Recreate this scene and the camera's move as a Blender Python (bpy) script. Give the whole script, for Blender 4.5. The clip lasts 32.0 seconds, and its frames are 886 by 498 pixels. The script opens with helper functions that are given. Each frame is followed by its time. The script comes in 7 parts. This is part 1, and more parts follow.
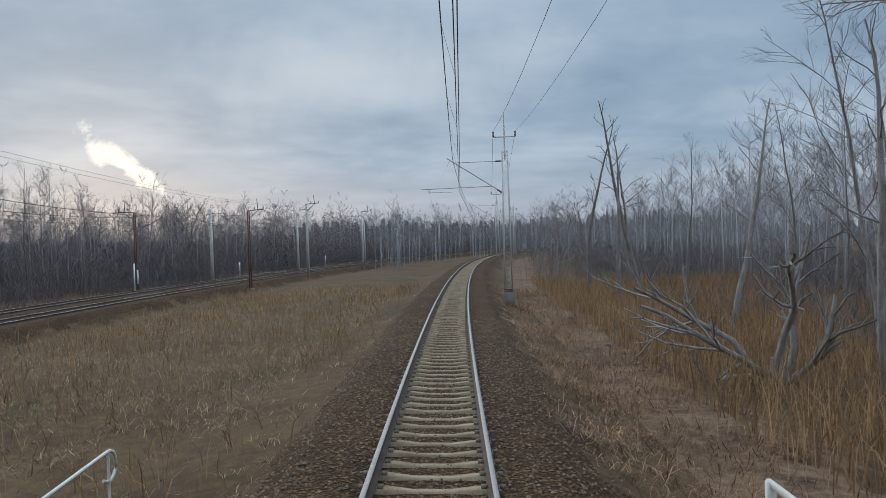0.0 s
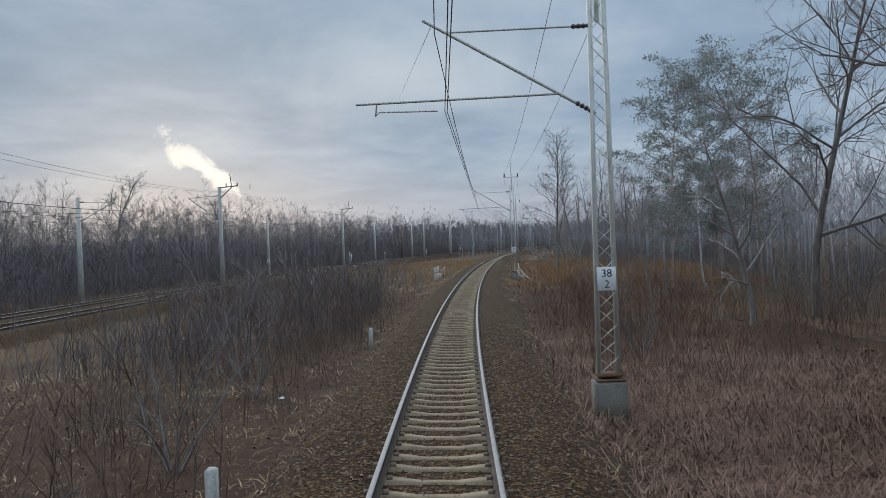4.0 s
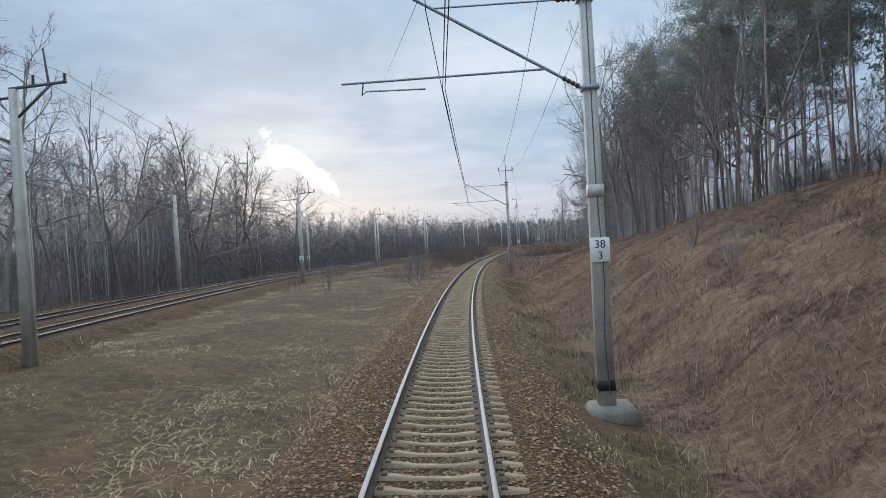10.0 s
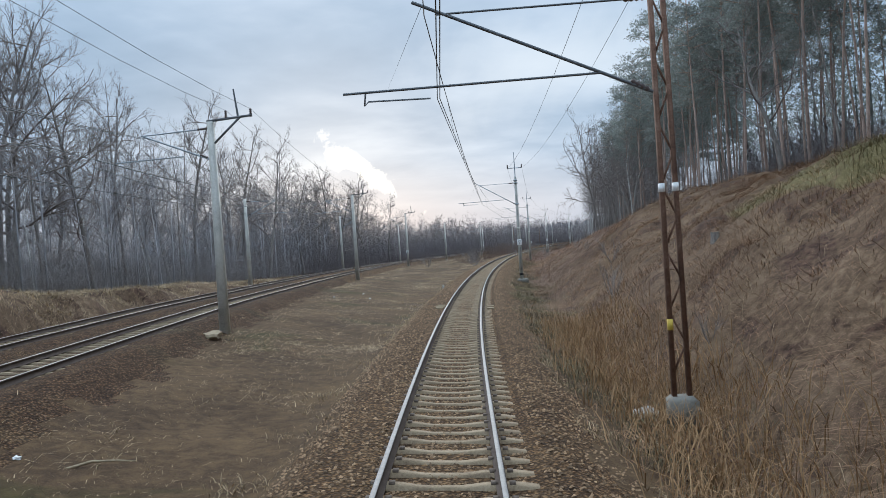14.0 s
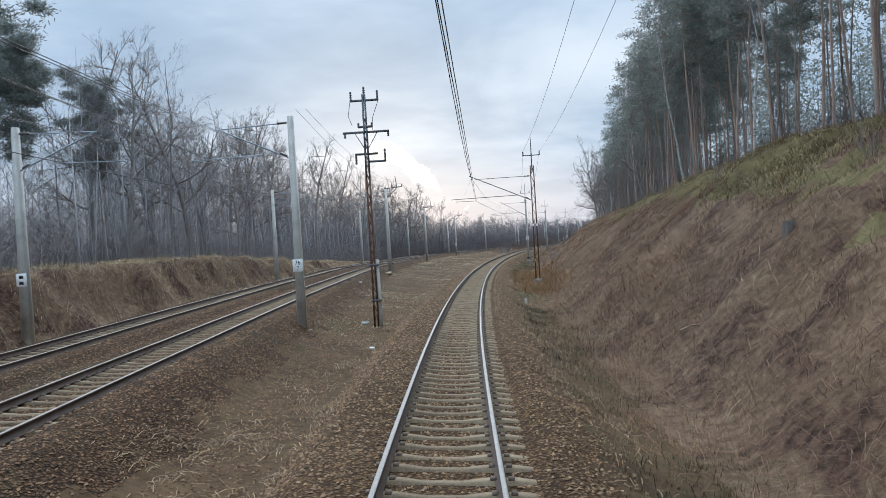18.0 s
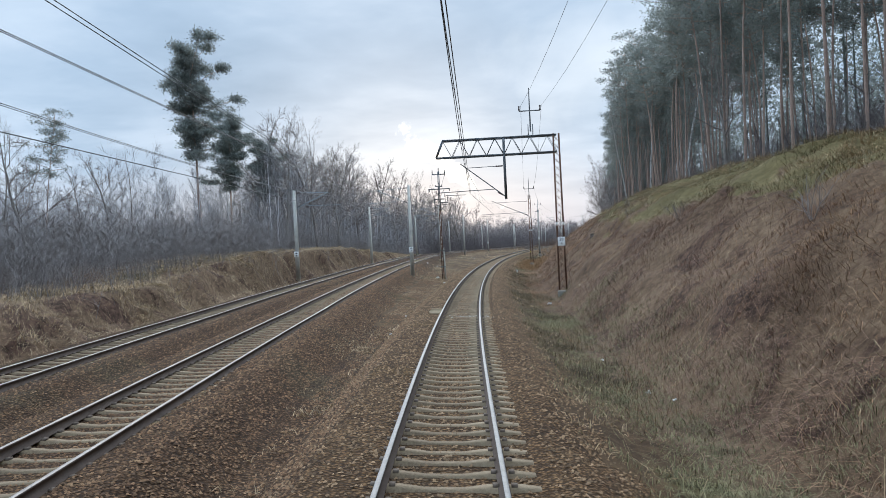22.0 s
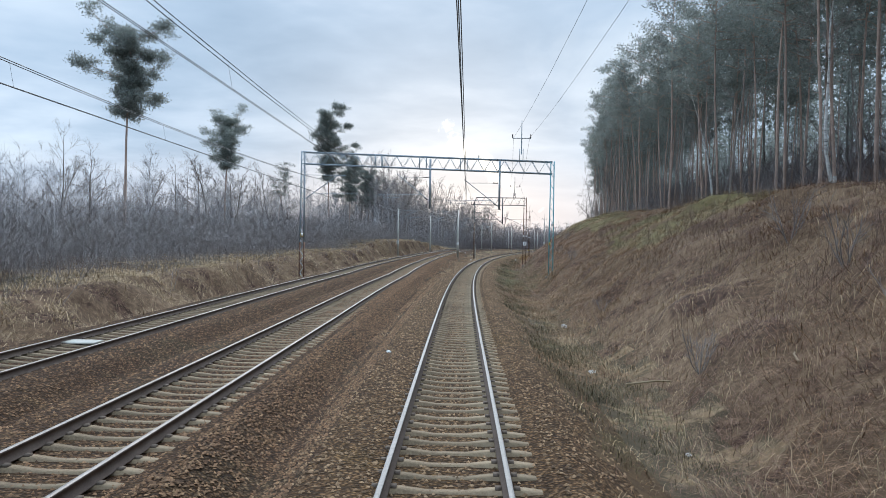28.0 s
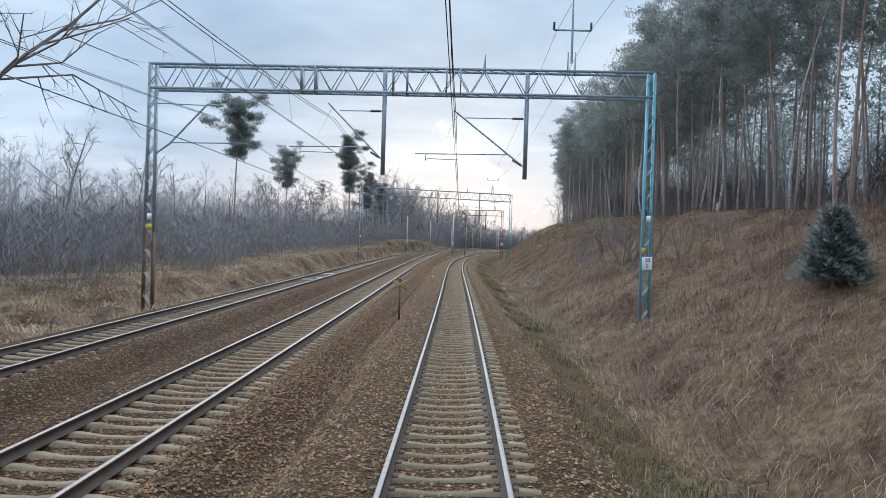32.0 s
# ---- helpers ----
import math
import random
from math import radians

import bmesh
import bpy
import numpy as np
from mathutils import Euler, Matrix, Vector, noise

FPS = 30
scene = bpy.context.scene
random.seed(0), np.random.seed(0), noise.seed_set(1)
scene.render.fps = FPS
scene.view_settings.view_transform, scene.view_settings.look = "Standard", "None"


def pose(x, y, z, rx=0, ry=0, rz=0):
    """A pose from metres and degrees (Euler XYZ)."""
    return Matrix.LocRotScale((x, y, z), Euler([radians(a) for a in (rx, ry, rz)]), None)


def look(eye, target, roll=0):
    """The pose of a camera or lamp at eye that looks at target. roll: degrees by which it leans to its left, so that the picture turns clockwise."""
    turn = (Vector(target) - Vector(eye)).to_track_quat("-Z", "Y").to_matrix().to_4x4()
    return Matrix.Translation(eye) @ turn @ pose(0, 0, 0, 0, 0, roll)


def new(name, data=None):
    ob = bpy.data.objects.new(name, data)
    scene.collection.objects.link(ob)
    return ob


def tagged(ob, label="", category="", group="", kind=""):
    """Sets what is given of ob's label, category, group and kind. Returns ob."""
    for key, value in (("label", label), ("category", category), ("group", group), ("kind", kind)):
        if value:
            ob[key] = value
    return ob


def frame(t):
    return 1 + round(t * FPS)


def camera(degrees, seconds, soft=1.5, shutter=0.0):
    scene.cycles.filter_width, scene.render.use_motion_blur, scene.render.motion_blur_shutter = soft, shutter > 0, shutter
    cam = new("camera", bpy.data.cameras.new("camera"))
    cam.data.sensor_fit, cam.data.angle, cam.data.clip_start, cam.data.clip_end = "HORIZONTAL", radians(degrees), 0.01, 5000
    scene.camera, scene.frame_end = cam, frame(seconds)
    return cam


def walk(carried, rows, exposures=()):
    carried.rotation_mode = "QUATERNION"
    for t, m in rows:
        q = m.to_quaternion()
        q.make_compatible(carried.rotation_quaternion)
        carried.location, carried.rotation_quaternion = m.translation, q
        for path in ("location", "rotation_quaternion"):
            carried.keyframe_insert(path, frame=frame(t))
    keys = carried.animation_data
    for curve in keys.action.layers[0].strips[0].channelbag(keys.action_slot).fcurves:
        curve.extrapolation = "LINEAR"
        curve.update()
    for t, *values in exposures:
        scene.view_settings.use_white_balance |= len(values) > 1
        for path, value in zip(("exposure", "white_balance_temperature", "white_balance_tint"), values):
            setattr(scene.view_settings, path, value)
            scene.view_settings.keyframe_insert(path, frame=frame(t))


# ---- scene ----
# ---- camera ----
cam = camera(60.0, 32.0, soft=0.8)
walk(cam, [(t, pose(*m)) for t, *m in [
    (0.0, 0.299, 0.0, 2.842, 89.42, 1.81, 0.18),
    (0.5, 0.328, -9.672, 2.843, 89.51, 1.66, 0.64),
    (1.0, 0.441, -19.406, 2.844, 89.59, 1.51, 1.12),
    (1.5, 0.647, -29.202, 2.844, 89.6, 1.47, 1.63),
    (2.0, 0.951, -39.063, 2.844, 89.61, 1.43, 2.21),
    (2.5, 1.366, -48.971, 2.844, 89.59, 1.57, 2.89),
    (3.0, 1.904, -58.908, 2.843, 89.57, 1.71, 3.65),
    (3.5, 2.578, -68.844, 2.843, 89.51, 1.91, 4.47),
    (4.0, 3.386, -78.747, 2.842, 89.45, 2.12, 5.29),
    (4.5, 4.33, -88.581, 2.842, 89.38, 2.3, 6.06),
    (5.0, 5.394, -98.312, 2.841, 89.31, 2.49, 6.76),
    (5.5, 6.561, -107.91, 2.841, 89.26, 2.65, 7.42),
    (6.0, 7.818, -117.345, 2.84, 89.22, 2.8, 8.04),
    (6.5, 9.164, -126.605, 2.84, 89.25, 2.9, 8.64),
    (7.0, 10.579, -135.679, 2.839, 89.28, 2.99, 9.2),
    (7.5, 12.053, -144.568, 2.838, 89.29, 3.09, 9.72),
    (8.0, 13.579, -153.272, 2.837, 89.29, 3.19, 10.23),
    (8.5, 15.142, -161.744, 2.837, 89.3, 3.25, 10.75),
    (9.0, 16.729, -169.935, 2.836, 89.31, 3.31, 11.28),
    (9.5, 18.327, -177.816, 2.836, 89.31, 3.28, 11.83),
    (10.0, 19.931, -185.36, 2.835, 89.32, 3.26, 12.38),
    (10.5, 21.528, -192.583, 2.835, 89.35, 3.25, 12.97),
    (11.0, 23.122, -199.504, 2.836, 89.38, 3.24, 13.55),
    (11.5, 24.713, -206.131, 2.835, 89.41, 3.34, 14.11),
    (12.0, 26.293, -212.477, 2.835, 89.45, 3.45, 14.67),
    (12.5, 27.861, -218.577, 2.834, 89.48, 3.57, 15.19),
    (13.0, 29.425, -224.464, 2.834, 89.52, 3.69, 15.69),
    (13.5, 30.991, -230.191, 2.834, 89.53, 3.77, 16.17),
    (14.0, 32.574, -235.813, 2.834, 89.54, 3.86, 16.64),
    (14.5, 34.182, -241.348, 2.833, 89.51, 3.85, 17.03),
    (15.0, 35.815, -246.819, 2.833, 89.49, 3.84, 17.43),
    (15.5, 37.467, -252.226, 2.833, 89.45, 3.76, 17.84),
    (16.0, 39.142, -257.565, 2.833, 89.41, 3.68, 18.26),
    (16.5, 40.824, -262.825, 2.834, 89.39, 3.61, 18.67),
    (17.0, 42.517, -267.99, 2.834, 89.38, 3.53, 19.07),
    (17.5, 44.21, -273.044, 2.835, 89.37, 3.42, 19.46),
    (18.0, 45.897, -277.968, 2.836, 89.36, 3.31, 19.83),
    (18.5, 47.575, -282.771, 2.837, 89.37, 3.15, 20.19),
    (19.0, 49.244, -287.457, 2.838, 89.39, 2.99, 20.52),
    (19.5, 50.928, -292.079, 2.838, 89.4, 2.96, 20.85),
    (20.0, 52.639, -296.694, 2.838, 89.42, 2.93, 21.16),
    (20.5, 54.39, -301.327, 2.838, 89.43, 2.94, 21.49),
    (21.0, 56.187, -306.005, 2.838, 89.44, 2.94, 21.83),
    (21.5, 58.03, -310.729, 2.838, 89.42, 2.88, 22.17),
    (22.0, 59.922, -315.499, 2.839, 89.39, 2.81, 22.52),
    (22.5, 61.863, -320.313, 2.839, 89.33, 2.69, 23.01),
    (23.0, 63.855, -325.172, 2.84, 89.27, 2.56, 23.49),
    (23.5, 65.901, -330.089, 2.841, 89.27, 2.41, 23.97),
    (24.0, 68.009, -335.08, 2.841, 89.27, 2.26, 24.43),
    (24.5, 70.166, -340.126, 2.842, 89.28, 1.96, 24.74),
    (25.0, 72.362, -345.208, 2.844, 89.28, 1.67, 24.99),
    (25.5, 74.549, -350.253, 2.845, 89.27, 1.22, 25.19),
    (26.0, 76.697, -355.183, 2.847, 89.26, 0.77, 25.33),
    (26.5, 78.8, -360.01, 2.849, 89.27, 0.27, 25.34),
    (27.0, 80.864, -364.739, 2.851, 89.27, -0.23, 25.31),
    (27.5, 82.907, -369.411, 2.852, 89.29, -0.62, 25.25),
    (28.0, 84.94, -374.069, 2.853, 89.3, -1.0, 25.18),
    (28.5, 86.976, -378.722, 2.854, 89.29, -1.22, 25.12),
    (29.0, 89.012, -383.387, 2.854, 89.28, -1.43, 25.05),
    (29.5, 91.05, -388.063, 2.855, 89.26, -1.56, 24.97),
    (30.0, 93.089, -392.751, 2.855, 89.24, -1.68, 24.89),
    (30.5, 95.136, -397.471, 2.855, 89.27, -1.74, 24.82),
    (31.0, 97.2, -402.243, 2.855, 89.29, -1.8, 24.76),
    (31.5, 99.292, -407.081, 2.855, 89.32, -1.78, 24.71),
    (32.0, 101.417, -412.004, 2.855, 89.35, -1.76, 24.66),
]], exposures=[(0, -0.02, 6480, 8), (2, -0.05, 6480, 8), (3.5, -0.12, 6450, 8), (6, 0.12, 6420, 8), (13, 0.40, 6350, 8), (20, 0.52, 6330, 8), (32, 0.56, 6330, 8)])

# ---- world, sun ----
SUN_AZ, SUN_EL = 25.0, 7.0          # the bright gap in the clouds, degrees left of +y and above the horizon
world = bpy.data.worlds.new("sky")
scene.world = world
world.use_nodes = True


class Nodes:
    """Small helper to wire a node tree."""

    def __init__(self, tree):
        self.tree = tree
        tree.nodes.clear()

    def add(self, kind, **sets):
        n = self.tree.nodes.new(kind)
        for k, v in sets.items():
            self.link(v, n.inputs[k])
        return n

    def link(self, v, socket):
        if isinstance(v, bpy.types.NodeSocket):
            self.tree.links.new(v, socket)
        else:
            socket.default_value = v

    def math(self, op, a, b=0.0, c=0.0, clamp=False):
        n = self.tree.nodes.new("ShaderNodeMath")
        n.operation, n.use_clamp = op, clamp
        for i, v in enumerate((a, b, c)):
            self.link(v, n.inputs[i])
        return n.outputs[0]

    def ramp(self, fac, stops):
        n = self.tree.nodes.new("ShaderNodeValToRGB")
        self.link(fac, n.inputs[0])
        e = n.color_ramp.elements
        while len(e) < len(stops):
            e.new(0.5)
        for el, (p, c) in zip(e, stops):
            el.position, el.color = p, (*c, 1) if len(c) == 3 else c
        return n.outputs[0]

    def mix(self, fac, a, b, kind="MIX"):
        n = self.tree.nodes.new("ShaderNodeMix")
        n.data_type, n.blend_type = "RGBA", kind
        self.link(fac, n.inputs[0])
        for i, v in ((6, a), (7, b)):
            self.link(v if isinstance(v, bpy.types.NodeSocket) else (*v, 1), n.inputs[i])
        return n.outputs[2]

    def noise(self, vec, scale, detail=4, rough=0.55, dist=0.0):
        n = self.tree.nodes.new("ShaderNodeTexNoise")
        if vec is not None:
            self.link(vec, n.inputs["Vector"])
        for k, v in (("Scale", scale), ("Detail", detail), ("Roughness", rough), ("Distortion", dist)):
            n.inputs[k].default_value = v
        return n.outputs[0]


def build_sky():
    n = Nodes(world.node_tree)
    gen = n.add("ShaderNodeTexCoord").outputs["Generated"]
    sky = n.add("ShaderNodeTexSky")
    sky.sky_type, sky.sun_disc, sky.sun_elevation, sky.sun_rotation, sky.dust_density = "NISHITA", False, radians(SUN_EL), radians(-SUN_AZ), 2.0
    clear = n.mix(1.0, sky.outputs[0], (0.10, 0.10, 0.10), "MULTIPLY")
    sep = n.add("ShaderNodeSeparateXYZ", Vector=gen)
    up = n.math("MAXIMUM", sep.outputs[2], 0.0)
    lift = n.math("ADD", up, 0.11)
    flat = n.add("ShaderNodeCombineXYZ", X=n.math("DIVIDE", sep.outputs[0], lift), Y=n.math("DIVIDE", sep.outputs[1], lift), Z=0.0).outputs[0]
    big = n.noise(flat, 0.62, 5, 0.5, 0.3)
    small = n.noise(flat, 2.1, 5, 0.55, 0.2)
    both = n.math("ADD", n.math("MULTIPLY", big, 0.72), n.math("MULTIPLY", small, 0.28))
    cloud = n.ramp(both, [(0.34, (0.27, 0.36, 0.46)), (0.46, (0.36, 0.45, 0.55)), (0.56, (0.48, 0.555, 0.64)), (0.68, (0.62, 0.68, 0.735))])
    # the thin, bright part of the cover, low towards the hidden sun
    sun_dir = Vector((-math.sin(radians(SUN_AZ)) * math.cos(radians(SUN_EL)), math.cos(radians(SUN_AZ)) * math.cos(radians(SUN_EL)), math.sin(radians(SUN_EL))))
    dot = n.add("ShaderNodeVectorMath")
    dot.operation = "DOT_PRODUCT"
    n.link(gen, dot.inputs[0])
    dot.inputs[1].default_value = sun_dir
    az, el = radians(22.0), radians(5.6)
    side = n.math("ADD", n.math("MULTIPLY", sep.outputs[0], math.cos(az)), n.math("MULTIPLY", sep.outputs[1], math.sin(az)))
    rise = n.math("SUBTRACT", sep.outputs[2], math.sin(el))
    along = n.math("MULTIPLY", n.math("SUBTRACT", n.math("MULTIPLY", side, 0.80), n.math("MULTIPLY", rise, 0.60)), 1 / 0.100)
    across = n.math("MULTIPLY", n.math("ADD", n.math("MULTIPLY", side, 0.60), n.math("MULTIPLY", rise, 0.80)), 1 / 0.019)
    far = n.math("SQRT", n.math("ADD", n.math("MULTIPLY", along, along), n.math("MULTIPLY", across, across)))
    torn = n.math("ADD", n.math("SUBTRACT", 0.66, n.math("MULTIPLY", far, 0.5)), n.math("MULTIPLY", n.math("SUBTRACT", n.noise(gen, 24.0, 8, 0.62, 0.5), 0.5), 1.35))
    front = n.math("GREATER_THAN", dot.outputs["Value"], 0.5)
    gap = n.math("MULTIPLY", front, n.ramp(torn, [(0.30, (0, 0, 0)), (0.44, (0.7, 0.7, 0.7)), (0.6, (1, 1, 1))]))
    glow = n.ramp(dot.outputs["Value"], [(0.93, (0, 0, 0)), (0.995, (1, 1, 1))])
    low = n.ramp(up, [(0.0, (1, 1, 1)), (0.04, (0.8, 0.8, 0.8)), (0.11, (0, 0, 0))])
    warm = n.mix(n.math("MULTIPLY", low, 0.8), cloud, (0.51, 0.52, 0.565))
    warm = n.mix(n.math("MULTIPLY", n.math("MULTIPLY", low, glow), 0.25), warm, (0.72, 0.69, 0.675))
    # a thinner, whiter bank of cloud higher up
    az2, el2 = radians(6.0), radians(12.5)
    side2 = n.math("MULTIPLY", n.math("ADD", n.math("MULTIPLY", sep.outputs[0], math.cos(az2)), n.math("MULTIPLY", sep.outputs[1], math.sin(az2))), 1 / 0.20)
    rise2 = n.math("MULTIPLY", n.math("SUBTRACT", sep.outputs[2], math.sin(el2)), 1 / 0.062)
    far2 = n.math("SQRT", n.math("ADD", n.math("MULTIPLY", side2, side2), n.math("MULTIPLY", rise2, rise2)))
    thin = n.math("ADD", n.math("SUBTRACT", 1.0, n.math("MULTIPLY", far2, 0.62)), n.math("MULTIPLY", n.math("SUBTRACT", n.noise(gen, 7.0, 5, 0.58, 0.3), 0.5), 1.5))
    bank = n.math("MULTIPLY", front, n.ramp(thin, [(0.20, (0, 0, 0)), (0.95, (1, 1, 1))]))
    warm = n.mix(n.math("MULTIPLY", bank, 0.72), warm, (0.66, 0.69, 0.715))
    cover = n.mix(gap, warm, (1.12, 1.06, 0.97))
    dome = n.ramp(up, [(0.30, (0.38, 0.38, 0.38)), (0.75, (1, 1, 1))])          # an overcast sky is brightest overhead
    cover = n.mix(1.0, cover, (0.87, 0.93, 1.01), "MULTIPLY")
    cover = n.mix(1.0, cover, n.mix(1.0, dome, (2.63, 2.63, 2.63), "MULTIPLY"), "MULTIPLY")
    col = n.mix(0.96, clear, cover)
    bg = n.add("ShaderNodeBackground", Color=col, Strength=SKY)
    out = n.add("ShaderNodeOutputWorld")
    n.tree.links.new(bg.outputs[0], out.inputs[0])


SKY = 1.0
build_sky()
sun = new("sun", bpy.data.lights.new("sun", "SUN"))
sun.data.energy, sun.data.angle, sun.data.color = 1.35, radians(60), (1.0, 0.93, 0.86)
sun.matrix_world = look((0, 0, 60), (60 * math.sin(radians(SUN_AZ)), -60 * math.cos(radians(SUN_AZ)), 60 - 60 * math.tan(radians(35))))
scene.view_settings.exposure = 0.0

# ---- materials ----


def material(name, colours, scale=4.0, rough=0.9, metal=0.0, fine=40.0, bump=0.0, bump_dist=0.02, vary=0.0, coords="Object", stretch=None, island=0.0, through_light=0.0):
    """Procedural surface: colours spread by coarse and fine noise, with relief; vary/island: tint by object / loose piece."""
    m = bpy.data.materials.new(name)
    m.use_nodes = True
    n = Nodes(m.node_tree)
    vec = n.add("ShaderNodeTexCoord").outputs[coords]
    if stretch:
        mp = n.add("ShaderNodeMapping")
        n.link(vec, mp.inputs[0])
        mp.inputs["Scale"].default_value = stretch
        vec = mp.outputs[0]
    coarse, grain = n.noise(vec, scale, 5, 0.6), n.noise(vec, fine, 3, 0.6)
    fac = n.math("ADD", n.math("MULTIPLY", coarse, 0.6), n.math("MULTIPLY", grain, 0.4))
    k = len(colours)
    col = n.ramp(fac, [(0.36 + 0.28 * i / max(k - 1, 1), c) for i, c in enumerate(colours)])
    if vary:
        rnd = n.add("ShaderNodeObjectInfo").outputs["Random"]
        col = n.mix(1.0, col, n.ramp(rnd, [(0, (1 - vary,) * 3), (1, (1 + vary * 0.6,) * 3)]), "MULTIPLY")
    if island:
        rnd = n.add("ShaderNodeNewGeometry").outputs["Random Per Island"]
        col = n.mix(1.0, col, n.ramp(rnd, [(0, (1 - island,) * 3), (1, (1 + island * 0.7,) * 3)]), "MULTIPLY")
    bs = n.add("ShaderNodeBsdfPrincipled")
    n.link(col, bs.inputs["Base Color"])
    bs.inputs["Metallic"].default_value = metal
    n.link(n.math("ADD", rough - 0.08, n.math("MULTIPLY", grain, 0.16)), bs.inputs["Roughness"])
    bs.inputs["Specular IOR Level"].default_value = 0.3
    if bump:
        b = n.add("ShaderNodeBump", Strength=bump, Distance=bump_dist, Height=fac)
        n.link(b.outputs[0], bs.inputs["Normal"])
    out = n.add("ShaderNodeOutputMaterial")
    last = bs.outputs[0]
    if through_light:
        tr = n.add("ShaderNodeBsdfTranslucent")
        n.link(col, tr.inputs[0])
        mx = n.add("ShaderNodeMixShader")
        mx.inputs[0].default_value = through_light
        n.tree.links.new(last, mx.inputs[1])
        n.tree.links.new(tr.outputs[0], mx.inputs[2])
        last = mx.outputs[0]
    n.tree.links.new(last, out.inputs[0])
    return m


def ground_material(name, stops, patch, patch_at, scale=0.25, mid=3.0, bump=0.6, vor=0.0, spread=0.16):
    """Ground cover: three scales of noise through a ramp, with a second cover in patches; if vor is set, stony relief
    and shade painted between the stones.
    """
    m = bpy.data.materials.new(name)
    m.use_nodes = True
    n = Nodes(m.node_tree)
    vec = n.add("ShaderNodeTexCoord").outputs["Object"]
    a, b, c = n.noise(vec, scale, 5, 0.6), n.noise(vec, mid, 4, 0.6, 0.5), n.noise(vec, 24.0, 4, 0.7, 0.8)
    fac = n.math("ADD", n.math("ADD", n.math("MULTIPLY", a, 0.3), n.math("MULTIPLY", b, 0.38)), n.math("MULTIPLY", c, 0.32))
    col = n.ramp(fac, stops)
    col = n.mix(n.ramp(n.noise(vec, spread, 6, 0.65, 0.6), [(patch_at, (0, 0, 0)), (patch_at + 0.1, (1, 1, 1))]), col, n.ramp(b, patch))
    height = fac
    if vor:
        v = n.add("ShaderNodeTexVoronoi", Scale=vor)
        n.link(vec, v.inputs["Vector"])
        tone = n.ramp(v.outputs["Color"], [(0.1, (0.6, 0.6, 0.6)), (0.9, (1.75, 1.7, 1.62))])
        # shade in the gaps between stones, multiplied into the base colour
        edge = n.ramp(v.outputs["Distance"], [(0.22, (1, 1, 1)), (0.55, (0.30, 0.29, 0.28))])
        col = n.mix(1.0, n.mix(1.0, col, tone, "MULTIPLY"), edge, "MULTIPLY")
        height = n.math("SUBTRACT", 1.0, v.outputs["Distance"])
    bs = n.add("ShaderNodeBsdfPrincipled", Roughness=0.95)
    n.link(col, bs.inputs["Base Color"])
    bs.inputs["Specular IOR Level"].default_value = 0.15
    bp = n.add("ShaderNodeBump", Strength=bump, Distance=0.05, Height=height)
    n.link(bp.outputs[0], bs.inputs["Normal"])
    out = n.add("ShaderNodeOutputMaterial")
    n.tree.links.new(bs.outputs[0], out.inputs[0])
    return m


M_GRASS = ground_material("dry_grass_ground", [(0.36, (0.034, 0.019, 0.010)), (0.47, (0.069, 0.041, 0.021)), (0.55, (0.105, 0.064, 0.032)), (0.64, (0.144, 0.091, 0.042))],
                          [(0.35, (0.034, 0.028, 0.010)), (0.65, (0.069, 0.053, 0.019))], 0.56)
M_FOREST = ground_material("leaf_litter_ground", [(0.36, (0.027, 0.015, 0.010)), (0.5, (0.056, 0.031, 0.018)), (0.62, (0.092, 0.053, 0.031))],
                           [(0.35, (0.030, 0.022, 0.014)), (0.65, (0.064, 0.044, 0.025))], 0.58)
M_BANK = ground_material("bank_ground", [(0.36, (0.048, 0.028, 0.017)), (0.46, (0.109, 0.068, 0.041)), (0.54, (0.171, 0.111, 0.067)), (0.62, (0.242, 0.164, 0.103))],
                         [(0.36, (0.034, 0.019, 0.012)), (0.5, (0.074, 0.041, 0.028)), (0.64, (0.129, 0.075, 0.049))], 0.49, mid=4.0, bump=0.9, spread=0.42)
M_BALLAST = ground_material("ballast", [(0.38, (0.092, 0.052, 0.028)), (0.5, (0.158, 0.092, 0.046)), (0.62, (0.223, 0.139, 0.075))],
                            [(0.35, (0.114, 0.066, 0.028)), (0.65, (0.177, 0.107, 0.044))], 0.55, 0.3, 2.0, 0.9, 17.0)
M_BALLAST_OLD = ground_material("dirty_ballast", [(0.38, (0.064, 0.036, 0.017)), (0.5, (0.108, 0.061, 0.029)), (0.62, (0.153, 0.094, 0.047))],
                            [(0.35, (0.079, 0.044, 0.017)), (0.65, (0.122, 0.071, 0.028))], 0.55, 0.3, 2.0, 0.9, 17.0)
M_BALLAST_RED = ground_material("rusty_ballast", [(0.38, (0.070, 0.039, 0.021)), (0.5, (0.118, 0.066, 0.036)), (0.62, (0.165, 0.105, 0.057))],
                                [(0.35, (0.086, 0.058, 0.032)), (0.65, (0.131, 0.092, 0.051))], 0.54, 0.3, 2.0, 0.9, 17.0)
M_GREENBANK = ground_material("mossy_green_bank", [(0.36, (0.063, 0.051, 0.022)), (0.47, (0.121, 0.098, 0.042)), (0.55, (0.172, 0.137, 0.061)), (0.64, (0.230, 0.171, 0.088))], [(0.35, (0.081, 0.047, 0.029)), (0.65, (0.161, 0.098, 0.062))], 0.56, spread=0.4)
